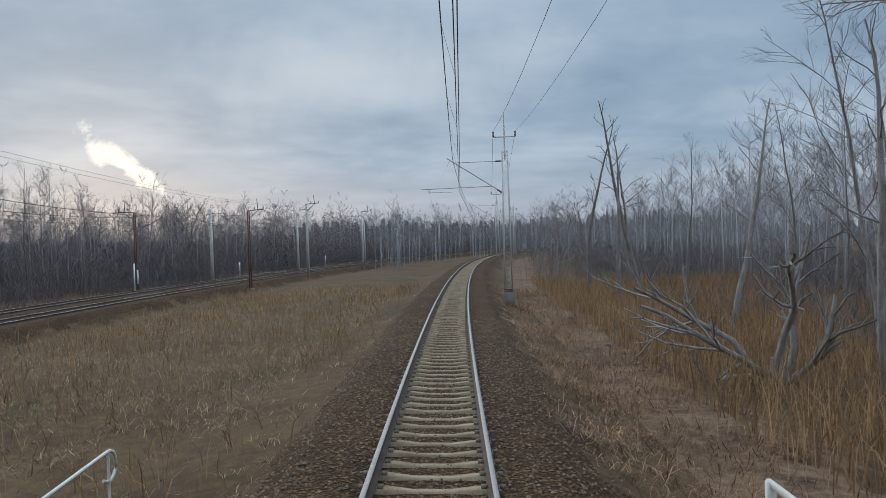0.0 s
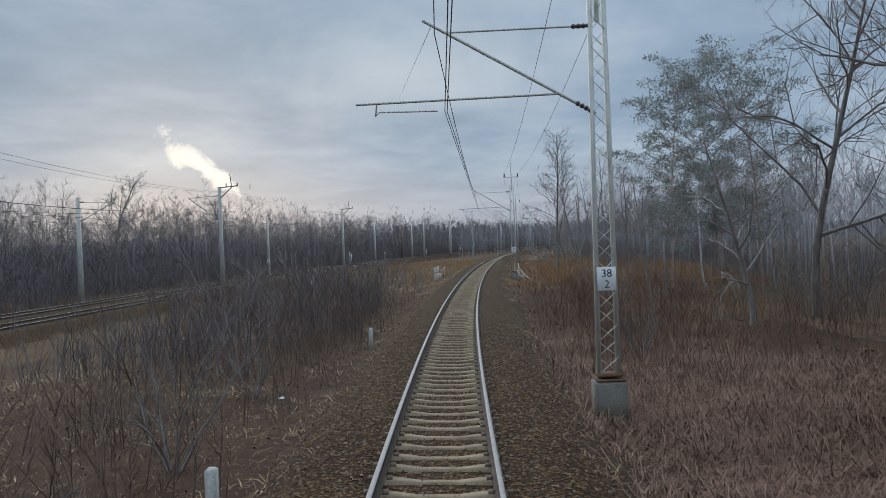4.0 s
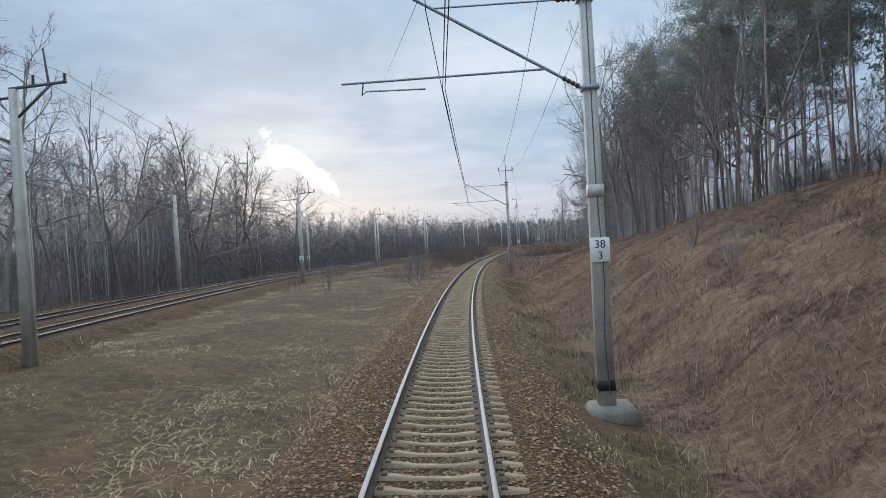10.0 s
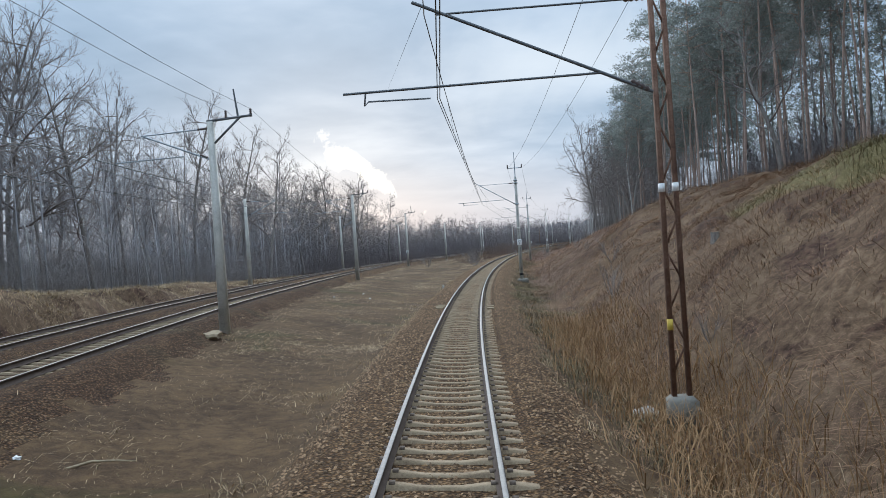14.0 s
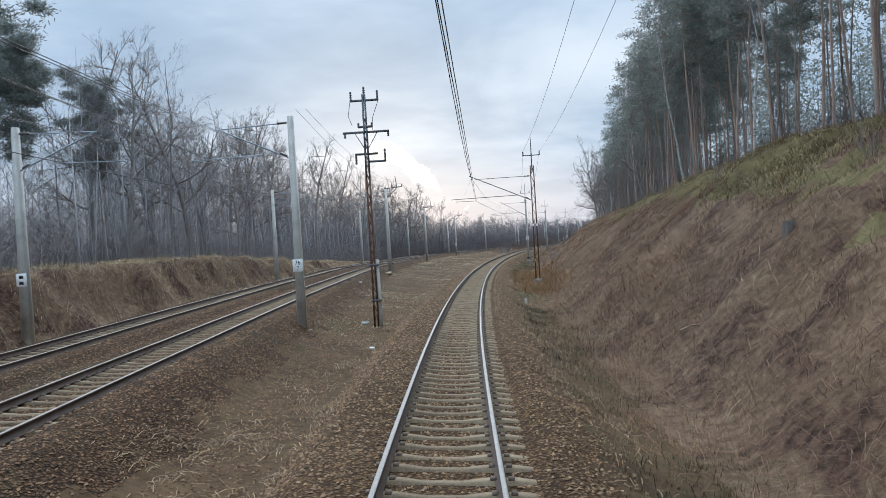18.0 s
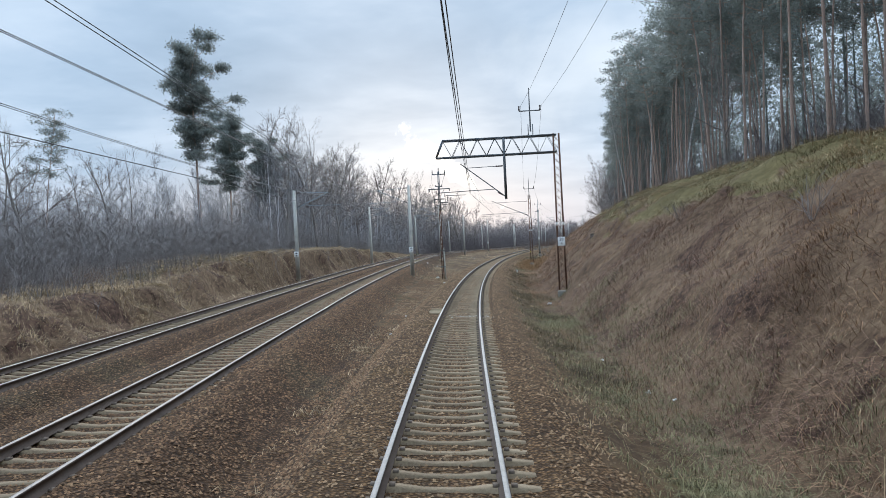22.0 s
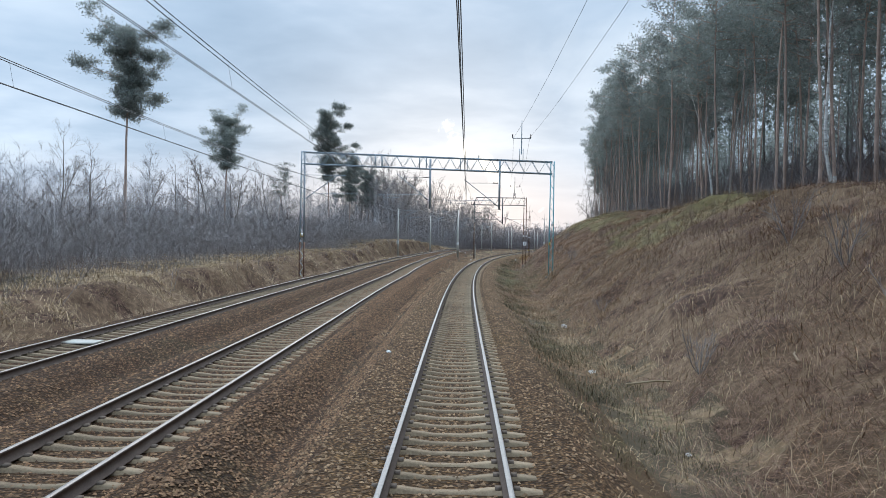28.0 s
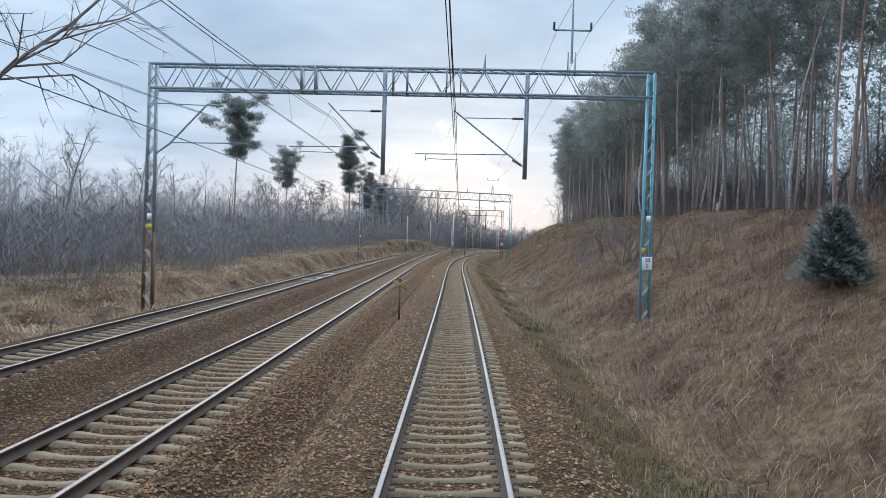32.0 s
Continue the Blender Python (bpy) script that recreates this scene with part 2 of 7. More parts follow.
M_SAND = ground_material("sandy_ditch", [(0.36, (0.040, 0.030, 0.018)), (0.5, (0.080, 0.060, 0.036)), (0.62, (0.125, 0.095, 0.058))], [(0.35, (0.16, 0.105, 0.058)), (0.5, (0.26, 0.175, 0.098)), (0.65, (0.33, 0.24, 0.145))], 0.53, spread=0.55)
M_STONE = material("ballast_stone", [(0.129, 0.077, 0.043), (0.218, 0.137, 0.075), (0.324, 0.213, 0.124)], 7, 0.92, fine=40, island=0.6)
M_STONE_OLD = material("dirty_ballast_stone", [(0.071, 0.045, 0.028), (0.121, 0.082, 0.048), (0.178, 0.128, 0.080)], 7, 0.92, fine=40, island=0.6)
M_STONE_RED = material("rusty_ballast_stone", [(0.100, 0.051, 0.026), (0.172, 0.095, 0.049), (0.252, 0.158, 0.086)], 7, 0.92, fine=40, island=0.6)
M_SLEEPER = material("concrete_sleeper", [(0.144, 0.100, 0.063), (0.239, 0.177, 0.111), (0.307, 0.234, 0.153)], 2.2, 0.9, fine=30, bump=0.3, vary=0.2)
M_RAIL = material("rail_side", [(0.074, 0.051, 0.040), (0.124, 0.090, 0.071)], 3, 0.85, 0.0, fine=40)
M_RAILHEAD = material("worn_rail_head", [(0.21, 0.20, 0.19), (0.29, 0.28, 0.265)], 1.5, 0.55, 0.35, fine=12, stretch=(6, 6, 6))
M_RAILHEAD_DULL = material("dull_rail_head", [(0.20, 0.175, 0.16), (0.32, 0.29, 0.27)], 1.5, 0.38, 0.4, fine=12)
M_CLIP = material("rail_fastening", [(0.09, 0.068, 0.052), (0.16, 0.120, 0.092)], 6, 0.85, 0.0)
M_PAINT_LIGHT = material("pale_grey_paint", [(0.484, 0.475, 0.420), (0.640, 0.627, 0.563)], 2.5, 0.6, fine=30, bump=0.1, vary=0.06)
M_CONCRETE = material("mast_concrete", [(0.356, 0.338, 0.302), (0.499, 0.477, 0.424), (0.594, 0.570, 0.514)], 1.6, 0.85, fine=25, bump=0.2, vary=0.12)
M_FOOT = material("dirty_footing_concrete", [(0.134, 0.121, 0.102), (0.187, 0.172, 0.143), (0.223, 0.206, 0.173)], 1.6, 0.85, fine=25, bump=0.2, vary=0.12)
M_RUST = material("rusty_steel", [(0.085, 0.045, 0.032), (0.16, 0.085, 0.055), (0.23, 0.14, 0.10)], 3, 0.85, 0.1, fine=30, bump=0.2)
M_TEAL = material("faded_teal_paint", [(0.10, 0.30, 0.36), (0.17, 0.43, 0.50), (0.26, 0.52, 0.57)], 1.2, 0.6, fine=18, bump=0.1)
M_STEEL = material("galvanised_steel", [(0.260, 0.312, 0.351), (0.416, 0.468, 0.507)], 2.5, 0.6, 0.4, fine=25, vary=0.1)
M_DARKSTEEL = material("dark_steel", [(0.098, 0.105, 0.112), (0.182, 0.189, 0.196)], 3, 0.6, 0.4)
M_WIRE = material("wire_copper", [(0.05, 0.055, 0.06), (0.09, 0.095, 0.10)], 3, 0.55, 0.5)
M_PORCELAIN = material("brown_insulator", [(0.07, 0.05, 0.045), (0.12, 0.09, 0.08)], 6, 0.35)
M_SIGN = material("white_sign_enamel", [(0.770, 0.770, 0.748), (0.880, 0.880, 0.858)], 3, 0.5)
M_BLACK = material("black_lettering", [(0.02, 0.02, 0.02), (0.03, 0.03, 0.03)], 3, 0.6)
M_YELLOW = material("yellow_band_paint", [(0.55, 0.38, 0.05), (0.68, 0.50, 0.10)], 6, 0.6)
M_ORANGE = material("weathered_orange_board", [(0.34, 0.20, 0.10), (0.50, 0.33, 0.17)], 6, 0.7)
M_TAN = material("rust_stained_walkway", [(0.34, 0.21, 0.11), (0.52, 0.37, 0.22)], 3, 0.85, bump=0.3)
M_LITTER = material("white_plastic_litter", [(0.62, 0.62, 0.60), (0.78, 0.78, 0.76)], 9, 0.5)
M_BARK = material("grey_bark", [(0.127, 0.110, 0.097), (0.236, 0.209, 0.186), (0.333, 0.301, 0.270)], 3, 0.95, fine=22, bump=0.5, vary=0.22, stretch=(2, 2, 0.5))
M_TWIG = material("bare_twigs", [(0.198, 0.168, 0.154), (0.324, 0.282, 0.258)], 1.0, 0.95, fine=8, vary=0.22)
M_BIRCH = material("birch_bark", [(0.09, 0.085, 0.08), (0.52, 0.50, 0.47), (0.66, 0.64, 0.60)], 2.2, 0.8, fine=14, bump=0.2, stretch=(0.7, 0.7, 3))
M_PINEBARK = material("pine_bark", [(0.240, 0.171, 0.140), (0.396, 0.285, 0.230), (0.516, 0.370, 0.297)], 2.2, 0.95, fine=20, bump=0.5, vary=0.2, stretch=(2, 2, 0.5))
# needle colour raised well above real foliage, with haze mixed into it
M_NEEDLE = material("pine_needles", [(0.194, 0.220, 0.198), (0.277, 0.301, 0.274), (0.368, 0.376, 0.340)], 1.2, 0.85, fine=8, vary=0.2, island=0.35, through_light=0.55)
# bare woods, bark colour paled and greyed to include aerial haze
M_WOODS_HAZY = material("hazy_bare_woods", [(0.222, 0.210, 0.211), (0.348, 0.329, 0.330)], 0.08, 0.95, fine=0.6, island=0.3)
M_BRUSH = material("purple_brown_brush", [(0.169, 0.099, 0.068), (0.284, 0.173, 0.122)], 0.4, 0.95, fine=3, island=0.5)
M_SAPLING = material("grey_brown_saplings", [(0.180, 0.123, 0.094), (0.301, 0.213, 0.166)], 0.4, 0.95, fine=3, island=0.5)
M_STRAW = material("straw_grass", [(0.244, 0.172, 0.098), (0.418, 0.301, 0.180), (0.584, 0.443, 0.277)], 0.35, 0.95, fine=3, island=0.5)
M_STALK = material("brown_dead_stalks", [(0.164, 0.089, 0.050), (0.274, 0.158, 0.087), (0.383, 0.230, 0.131)], 0.35, 0.95, fine=3, island=0.5)
M_WEED = material("dark_ditch_weeds", [(0.056, 0.044, 0.023), (0.101, 0.078, 0.038), (0.157, 0.113, 0.057)], 0.5, 0.95, fine=3, island=0.5)
# undergrowth twigs, likewise lightened towards blue-grey for the haze
M_UNDER_HAZY = material("hazy_grey_undergrowth", [(0.245, 0.217, 0.207), (0.370, 0.333, 0.319)], 0.1, 0.95, fine=1.0, island=0.35)
# darker copy of the undergrowth colour; inside the pine forest it paints the shade
M_UNDER_DARK = material("darker_undergrowth", [(0.168, 0.145, 0.140), (0.253, 0.220, 0.217)], 0.1, 0.95, fine=1.0, island=0.35)
M_REED = material("dry_reed", [(0.213, 0.120, 0.057), (0.352, 0.209, 0.102), (0.479, 0.303, 0.163)], 0.3, 0.95, fine=3, island=0.35)
M_GREEN = material("green_grass", [(0.120, 0.110, 0.055), (0.200, 0.178, 0.090), (0.290, 0.245, 0.135)], 0.6, 0.95, fine=3, island=0.4)
M_LEAF = material("dead_brown_leaves", [(0.112, 0.060, 0.032), (0.192, 0.104, 0.056)], 1, 0.9, fine=6, island=0.3)
M_CUTWOOD = material("cut_pale_wood", [(0.288, 0.217, 0.132), (0.396, 0.315, 0.205)], 4, 0.85)

# ---- the line: distance along the track (s, towards which the train rolls) and offset to its side (u) ----
KAPPA = [(-400, 0.0), (-260, 12.0), (-200, 22.0), (-120, 15.0), (-80, 10.5), (-40, 7.0), (0, 8.5), (20, 9.0), (40, 11.0), (60, 13.6), (80, 14.2), (100, 12.4), (140, 10.3),
         (160, 10.2), (180, 12.0), (220, 13.1), (240, 12.1), (260, 13.3), (280, 12.7), (300, 11.2), (320, 11.4), (340, 10.2), (360, 3.5), (380, -1.1), (400, -2.3), (420, -1.6), (440, -0.4), (520, 0.0)]
SG = np.arange(-400.0, 521.0, 1.0)
_k = np.interp(SG, [a for a, _ in KAPPA], [b * 1e-4 for _, b in KAPPA])
TH = np.concatenate([[0], np.cumsum((_k[1:] + _k[:-1]) / 2)])
TH -= TH[400]
_x, _y = np.sin(TH), -np.cos(TH)
LX = np.concatenate([[0], np.cumsum((_x[1:] + _x[:-1]) / 2)])
LY = np.concatenate([[0], np.cumsum((_y[1:] + _y[:-1]) / 2)])
LX -= LX[400]
LY -= LY[400]
CANT = [(-200, 3.0), (-60, 2.0), (0, 1.8), (49, 1.6), (99, 2.5), (145, 3.1), (187, 3.3), (250, 3.8), (278, 3.4), (328, 2.7), (355, 1.7), (382, -0.6), (407, -1.7), (428, -1.8), (520, -1.8)]
DOUBLE = [(-400, -10), (-300, -15), (-200, -20.5), (-120, -23.6), (-60, -25.0), (0, -24.7), (40, -24.0), (80, -22.0), (120, -18.9), (160, -15.6), (200, -12.5), (230, -10.1), (260, -8.4), (290, -6.85), (325, -5.47),
          (360, -5.1), (420, -4.9), (520, -4.85)]
SPACING = [(-400, 4.3), (240, 4.3), (310, 4.9), (520, 4.9)]
LEVEL = [(-400, -0.5), (-120, -0.75), (0, -0.8), (40, -0.69), (80, -0.48), (120, -0.03), (160, 0.25), (200, 0.5), (230, 0.43), (260, 0.23), (290, 0.1), (325, 0), (520, 0)]
CREST = [(-400, -1.2), (35, -1.2), (55, -0.6), (84, 0.4), (107, 2.0), (122, 2.7), (140, 3.7), (161, 4.9), (182, 5.5), (207, 5.7), (221, 6.3), (240, 6.9), (271, 6.85), (290, 6.4), (322, 5.9), (355, 5.6), (378, 5.2), (396, 4.7), (430, 4.2), (520, 4.0)]
LOW_BANK = [(-400, 0), (125, 0), (165, 0.7), (205, 2.1), (225, 2.9), (262, 3.0), (282, 1.9), (330, 1.8), (355, 1.45), (400, 1.0), (520, 0.9)]


def table(t, s):
    return np.interp(s, [a for a, _ in t], [b for _, b in t])


def heading(s):
    """Yaw, in radians, of the view back along the line at s."""
    return np.interp(s, SG, TH)


def at(s, u, z=0.0):
    """World places of points at s, u, z, as an array."""
    s, u = np.asarray(s, float), np.asarray(u, float)
    a = np.interp(s, SG, TH)
    x, y = np.interp(s, SG, LX) + u * np.cos(a), np.interp(s, SG, LY) + u * np.sin(a)
    return np.stack(np.broadcast_arrays(x, y, np.asarray(z, float) + 0 * x), -1)


def place(s, u, z=0.0, turn=0.0):
    """Pose at s, u, z; its y axis points back along the line, its x axis to the right."""
    p = at(s, u, z)
    return Matrix.Translation(p.tolist()) @ Matrix.Rotation(float(heading(s)) + radians(turn), 4, "Z")


def cant(s):
    return np.radians(table(CANT, s))


def near_line(s):
    return table(DOUBLE, s)


def far_line(s):
    return table(DOUBLE, s) - table(SPACING, s)


def level(s):
    """Height of the double line's rails over those of the single track."""
    return table(LEVEL, s)


def lumps(x, y):
    """Smooth random heights on a unit grid, -0.5 to 0.5."""
    i, j = np.floor(x), np.floor(y)
    f, g = x - i, y - j
    f, g = f * f * (3 - 2 * f), g * g * (3 - 2 * g)
    h = lambda a, b: np.mod(np.sin(a * 127.1 + b * 311.7) * 43758.5453, 1.0)
    return (h(i, j) * (1 - f) + h(i + 1, j) * f) * (1 - g) + (h(i, j + 1) * (1 - f) + h(i + 1, j + 1) * f) * g - 0.5


def smooth(a, b, x):
    t = np.clip((x - a) / (b - a), 0, 1)
    return t * t * (3 - 2 * t)


_r = np.random.RandomState(5)
WAVES = [(_r.uniform(0.15, 0.5) * 2.2 ** (i // 5), _r.uniform(0, 6.28), _r.uniform(0, 6.28)) for i in range(20)]


def bumps(s, u):
    h = 0
    for i, (k, d, ph) in enumerate(WAVES):
        h = h + np.sin(k * (np.cos(d) * s + np.sin(d) * u) + ph) / 2.0 ** (i // 5)
    return h / 8


def bed(w):
    """Height of a ballast bed at the distance w from its axis: low between the rails, heaped over the sleepers' ends."""
    return -0.228 + 0.10 * smooth(0.80, 0.96, w) - 0.62 * np.maximum(w - 1.75, 0)


def ground_z(s, u):
    """Height of the ground at s, u."""
    s, u = np.broadcast_arrays(np.asarray(s, float), np.asarray(u, float))
    c1, c2 = near_line(s), far_line(s)
    rough, dz = bumps(s, u), level(s)
    tuft = 0.9 * lumps(s / 4.1 + 5, u / 2.6 + 1) + 0.9 * lumps(s / 2.1, u / 1.5) + 0.6 * lumps(s / 0.95 + 7, u / 0.8) + 0.3 * lumps(s / 0.5, u / 0.45)
    # right of the line: marsh, then the ditch and the bank of the cutting
    fall = -0.95 - 0.25 * smooth(2.8, 4.5, u) - 0.35 * smooth(6, 10, u) * (1 - smooth(30, 70, s))
    t = np.clip((u - 5.3) / 12.7, 0, 1)
    bank = (table(CREST, s) + 1.2) * (1 - (1 - t) ** 1.55) + 0.035 * np.clip(u - 18, 0, 60) * smooth(60, 150, s)
    right = fall + bank + rough * np.clip((u - 2.8) * 0.05, 0.02, 0.45) + tuft * (0.05 + 0.5 * smooth(4.6, 7.5, u) * smooth(50, 130, s))
    # between the lines
    mid = -0.92 - 0.35 * (1 - smooth(0, 60, s)) * smooth(-3, -6, u) + 0.40 * smooth(285, 330, s)
    mid = mid + dz * smooth(0, 1, (-u - 2.8) / np.maximum(-c1 - 5.2, 0.5)) + 0.35 * smooth(-5, -11, u) * (1 - smooth(220, 280, s)) + rough * 0.07 + tuft * 0.07
    # beyond the double line: a low bank with an eroded, tufted edge
    w = c2 - 2.6 - u
    e = np.clip((w - 0.5 + 0.9 * tuft) / 2.5, 0, 1)
    out = -0.85 + dz + table(LOW_BANK, s) * (0.35 * e + 0.65 * e * e * (3 - 2 * e)) + rough * np.clip(w * 0.06, 0.02, 0.4) + 0.3 * tuft * smooth(0.3, 1.5, w) * smooth(100, 180, s)
    z = np.where(u > 0, right, np.where(u > c2 - 2.6, mid, out))
    tilt = -np.clip(u, -1.75, 1.75) * np.tan(cant(s)) * np.clip(2.8 - np.abs(u), 0, 1)
    bare = lambda w: 0.075 * smooth(0.80, 0.92, w) * (1 - smooth(1.28, 1.45, w)) * smooth(70, 130, s)          # sleeper ends show on the right
    z = np.maximum(z, np.where((u < c1) & (u > c2), dz - 0.5, -9))
    for w, lift in ((u, tilt - bare(u)), (u - c1, dz - bare(u - c1) * smooth(335, 365, s)), (u - c2, dz)):
        b = bed(np.abs(w)) + lift
        z = np.where(np.abs(w) < 1.75, b, np.maximum(z, b))
    return z


def green_zone(s, u):
    """Where the upper bank carries green moss and grass."""
    return (u + 1.5 * lumps(s / 1.3, u) > 9.8 + 2.5 * np.abs(np.sin(s * 0.045 + 0.6))) & (s > 206) & (s < 346) & (lumps(s / 13.0 + 4, u / 5.0) + 0.35 * lumps(s / 2.0, u / 1.5) > -0.12)


# ---- mesh helpers ----


def mesh_from(name, verts, faces, mats, face_mats=None, shade=False):
    """A mesh from arrays: verts (n, 3) and faces (m, k), all of k corners."""
    me = bpy.data.meshes.new(name)
    verts, faces = np.asarray(verts, np.float32), np.asarray(faces, np.int32)
    k = faces.shape[1]
    me.vertices.add(len(verts))
    me.vertices.foreach_set("co", verts.ravel())
    me.loops.add(faces.size)
    me.loops.foreach_set("vertex_index", faces.ravel())
    me.polygons.add(len(faces))
    me.polygons.foreach_set("loop_start", np.arange(0, faces.size, k, dtype=np.int32))
    for m in mats if isinstance(mats, (list, tuple)) else [mats]:
        me.materials.append(m)
    if face_mats is not None:
        me.polygons.foreach_set("material_index", np.asarray(face_mats, np.int32))
    if shade:
        me.polygons.foreach_set("use_smooth", np.ones(len(faces), bool))
    me.update(calc_edges=True)
    return me


class Shape:
    """Collects boxes, bars and tubes into one mesh."""

    def __init__(self):
        self.v, self.f, self.n = [], [], 0

    def put(self, verts, faces):
        self.v.append(np.asarray(verts, float).reshape(-1, 3))
        self.f.append(np.asarray(faces, int) + self.n)
        self.n += len(self.v[-1])
        return self

    def box(self, lo, hi, m=None):
        (a, b, c), (d, e, f) = lo, hi
        v = np.array([(a, b, c), (d, b, c), (d, e, c), (a, e, c), (a, b, f), (d, b, f), (d, e, f), (a, e, f)], float)
        if m is not None:
            v = v @ np.array(m.to_3x3()).T + np.array(m.translation)
        return self.put(v, [(0, 3, 2, 1), (4, 5, 6, 7), (0, 1, 5, 4), (1, 2, 6, 5), (2, 3, 7, 6), (3, 0, 4, 7)])

    def chamfer(self, lo, hi, c=0.01):
        """A box with bevelled upper edges."""
        (a, b, z0), (d, e, z1) = lo, hi
        ring = lambda i, z: [(a + i, b + i, z), (d - i, b + i, z), (d - i, e - i, z), (a + i, e - i, z)]
        v = ring(0, z0) + ring(0, z1 - c) + ring(c, z1)
        f = [(0, 3, 2, 1), (8, 9, 10, 11)]
        for r in (0, 4):
            f += [(r + i, r + (i + 1) % 4, r + 4 + (i + 1) % 4, r + 4 + i) for i in range(4)]
        return self.put(v, f)

    def bar(self, p, q, w, h=None, r2=None):
        """A square bar from p to q, w wide and h high; r2 scales its far end."""
        p, q = np.asarray(p, float), np.asarray(q, float)
        d = q - p
        d = d / (np.linalg.norm(d) + 1e-9)
        ref = np.array((0, 0, 1.0)) if abs(d[2]) < 0.9 else np.array((0, 1.0, 0))
        x = np.cross(d, ref)
        x /= np.linalg.norm(x)
        y = np.cross(x, d)
        h = w if h is None else h
        k = 1 if r2 is None else r2
        c = [(-1, -1), (1, -1), (1, 1), (-1, 1)]
        v = [p + x * a * w / 2 + y * b * h / 2 for a, b in c] + [q + x * a * w / 2 * k + y * b * h / 2 * k for a, b in c]
        return self.put(v, [(0, 3, 2, 1), (4, 5, 6, 7), (0, 1, 5, 4), (1, 2, 6, 5), (2, 3, 7, 6), (3, 0, 4, 7)])

    def tube(self, pts, r, sides=6):
        """A round tube along pts; r: one radius or one for each point."""
        pts = np.asarray(pts, float)
        r = np.broadcast_to(np.asarray(r, float), len(pts))
        d = np.gradient(pts, axis=0)
        d /= np.linalg.norm(d, axis=1)[:, None] + 1e-9
        ref = np.where(np.abs(d[:, 2:3]) < 0.9, np.array([[0, 0, 1.0]]), np.array([[0, 1.0, 0]]))
        x = np.cross(d, ref)
        x /= np.linalg.norm(x, axis=1)[:, None] + 1e-9
        y = np.cross(x, d)
        a = np.arange(sides) * 2 * np.pi / sides
        v = pts[:, None] + r[:, None, None] * (x[:, None] * np.cos(a)[None, :, None] + y[:, None] * np.sin(a)[None, :, None])
        i, j = np.meshgrid(np.arange(len(pts) - 1), np.arange(sides), indexing="ij")
        i, j = i.ravel(), j.ravel()
        k = (j + 1) % sides
        self.put(v, np.stack([i * sides + j, i * sides + k, (i + 1) * sides + k, (i + 1) * sides + j], -1))
        n = len(pts)
        for base in (0, (n - 1) * sides):
            for q in range(1, sides - 1, 2):
                self.put(v.reshape(-1, 3)[[base, base + q, base + q + 1, base + min(q + 2, sides - 1)]], [(0, 1, 2, 3)])
        return self

    def mesh(self, name, mat, shade=False):
        return mesh_from(name, np.concatenate(self.v), np.concatenate(self.f), mat, shade=shade)


def part(name, shape, mat, parent=None, label="", shade=False, m=None):
    """One mesh object under a thing or a part."""
    ob = new(name, shape.mesh(name, mat, shade) if isinstance(shape, Shape) else shape)
    if parent is not None:
        ob.parent = parent
    if m is not None:
        ob.matrix_basis = m
    if label:
        ob["label"] = label
    return ob


def thing(name, m, label, category, group="", kind=""):
    ob = new(name)
    ob.empty_display_size = 0.3
    ob.matrix_basis = m
    return tagged(ob, label, category, group, kind)


def sheet(us, ss, zf):
    """Verts and quads of a strip over offsets us and distances ss."""
    S, U = np.meshgrid(ss, us, indexing="ij")
    v = at(S, U, zf(S, U)).reshape(-1, 3)
    n = len(us)
    i, j = np.meshgrid(np.arange(len(ss) - 1), np.arange(n - 1), indexing="ij")
    i, j = i.ravel(), j.ravel()
    return v, np.stack([i * n + j, (i + 1) * n + j, (i + 1) * n + j + 1, i * n + j + 1], -1)[:, ::-1], S, U


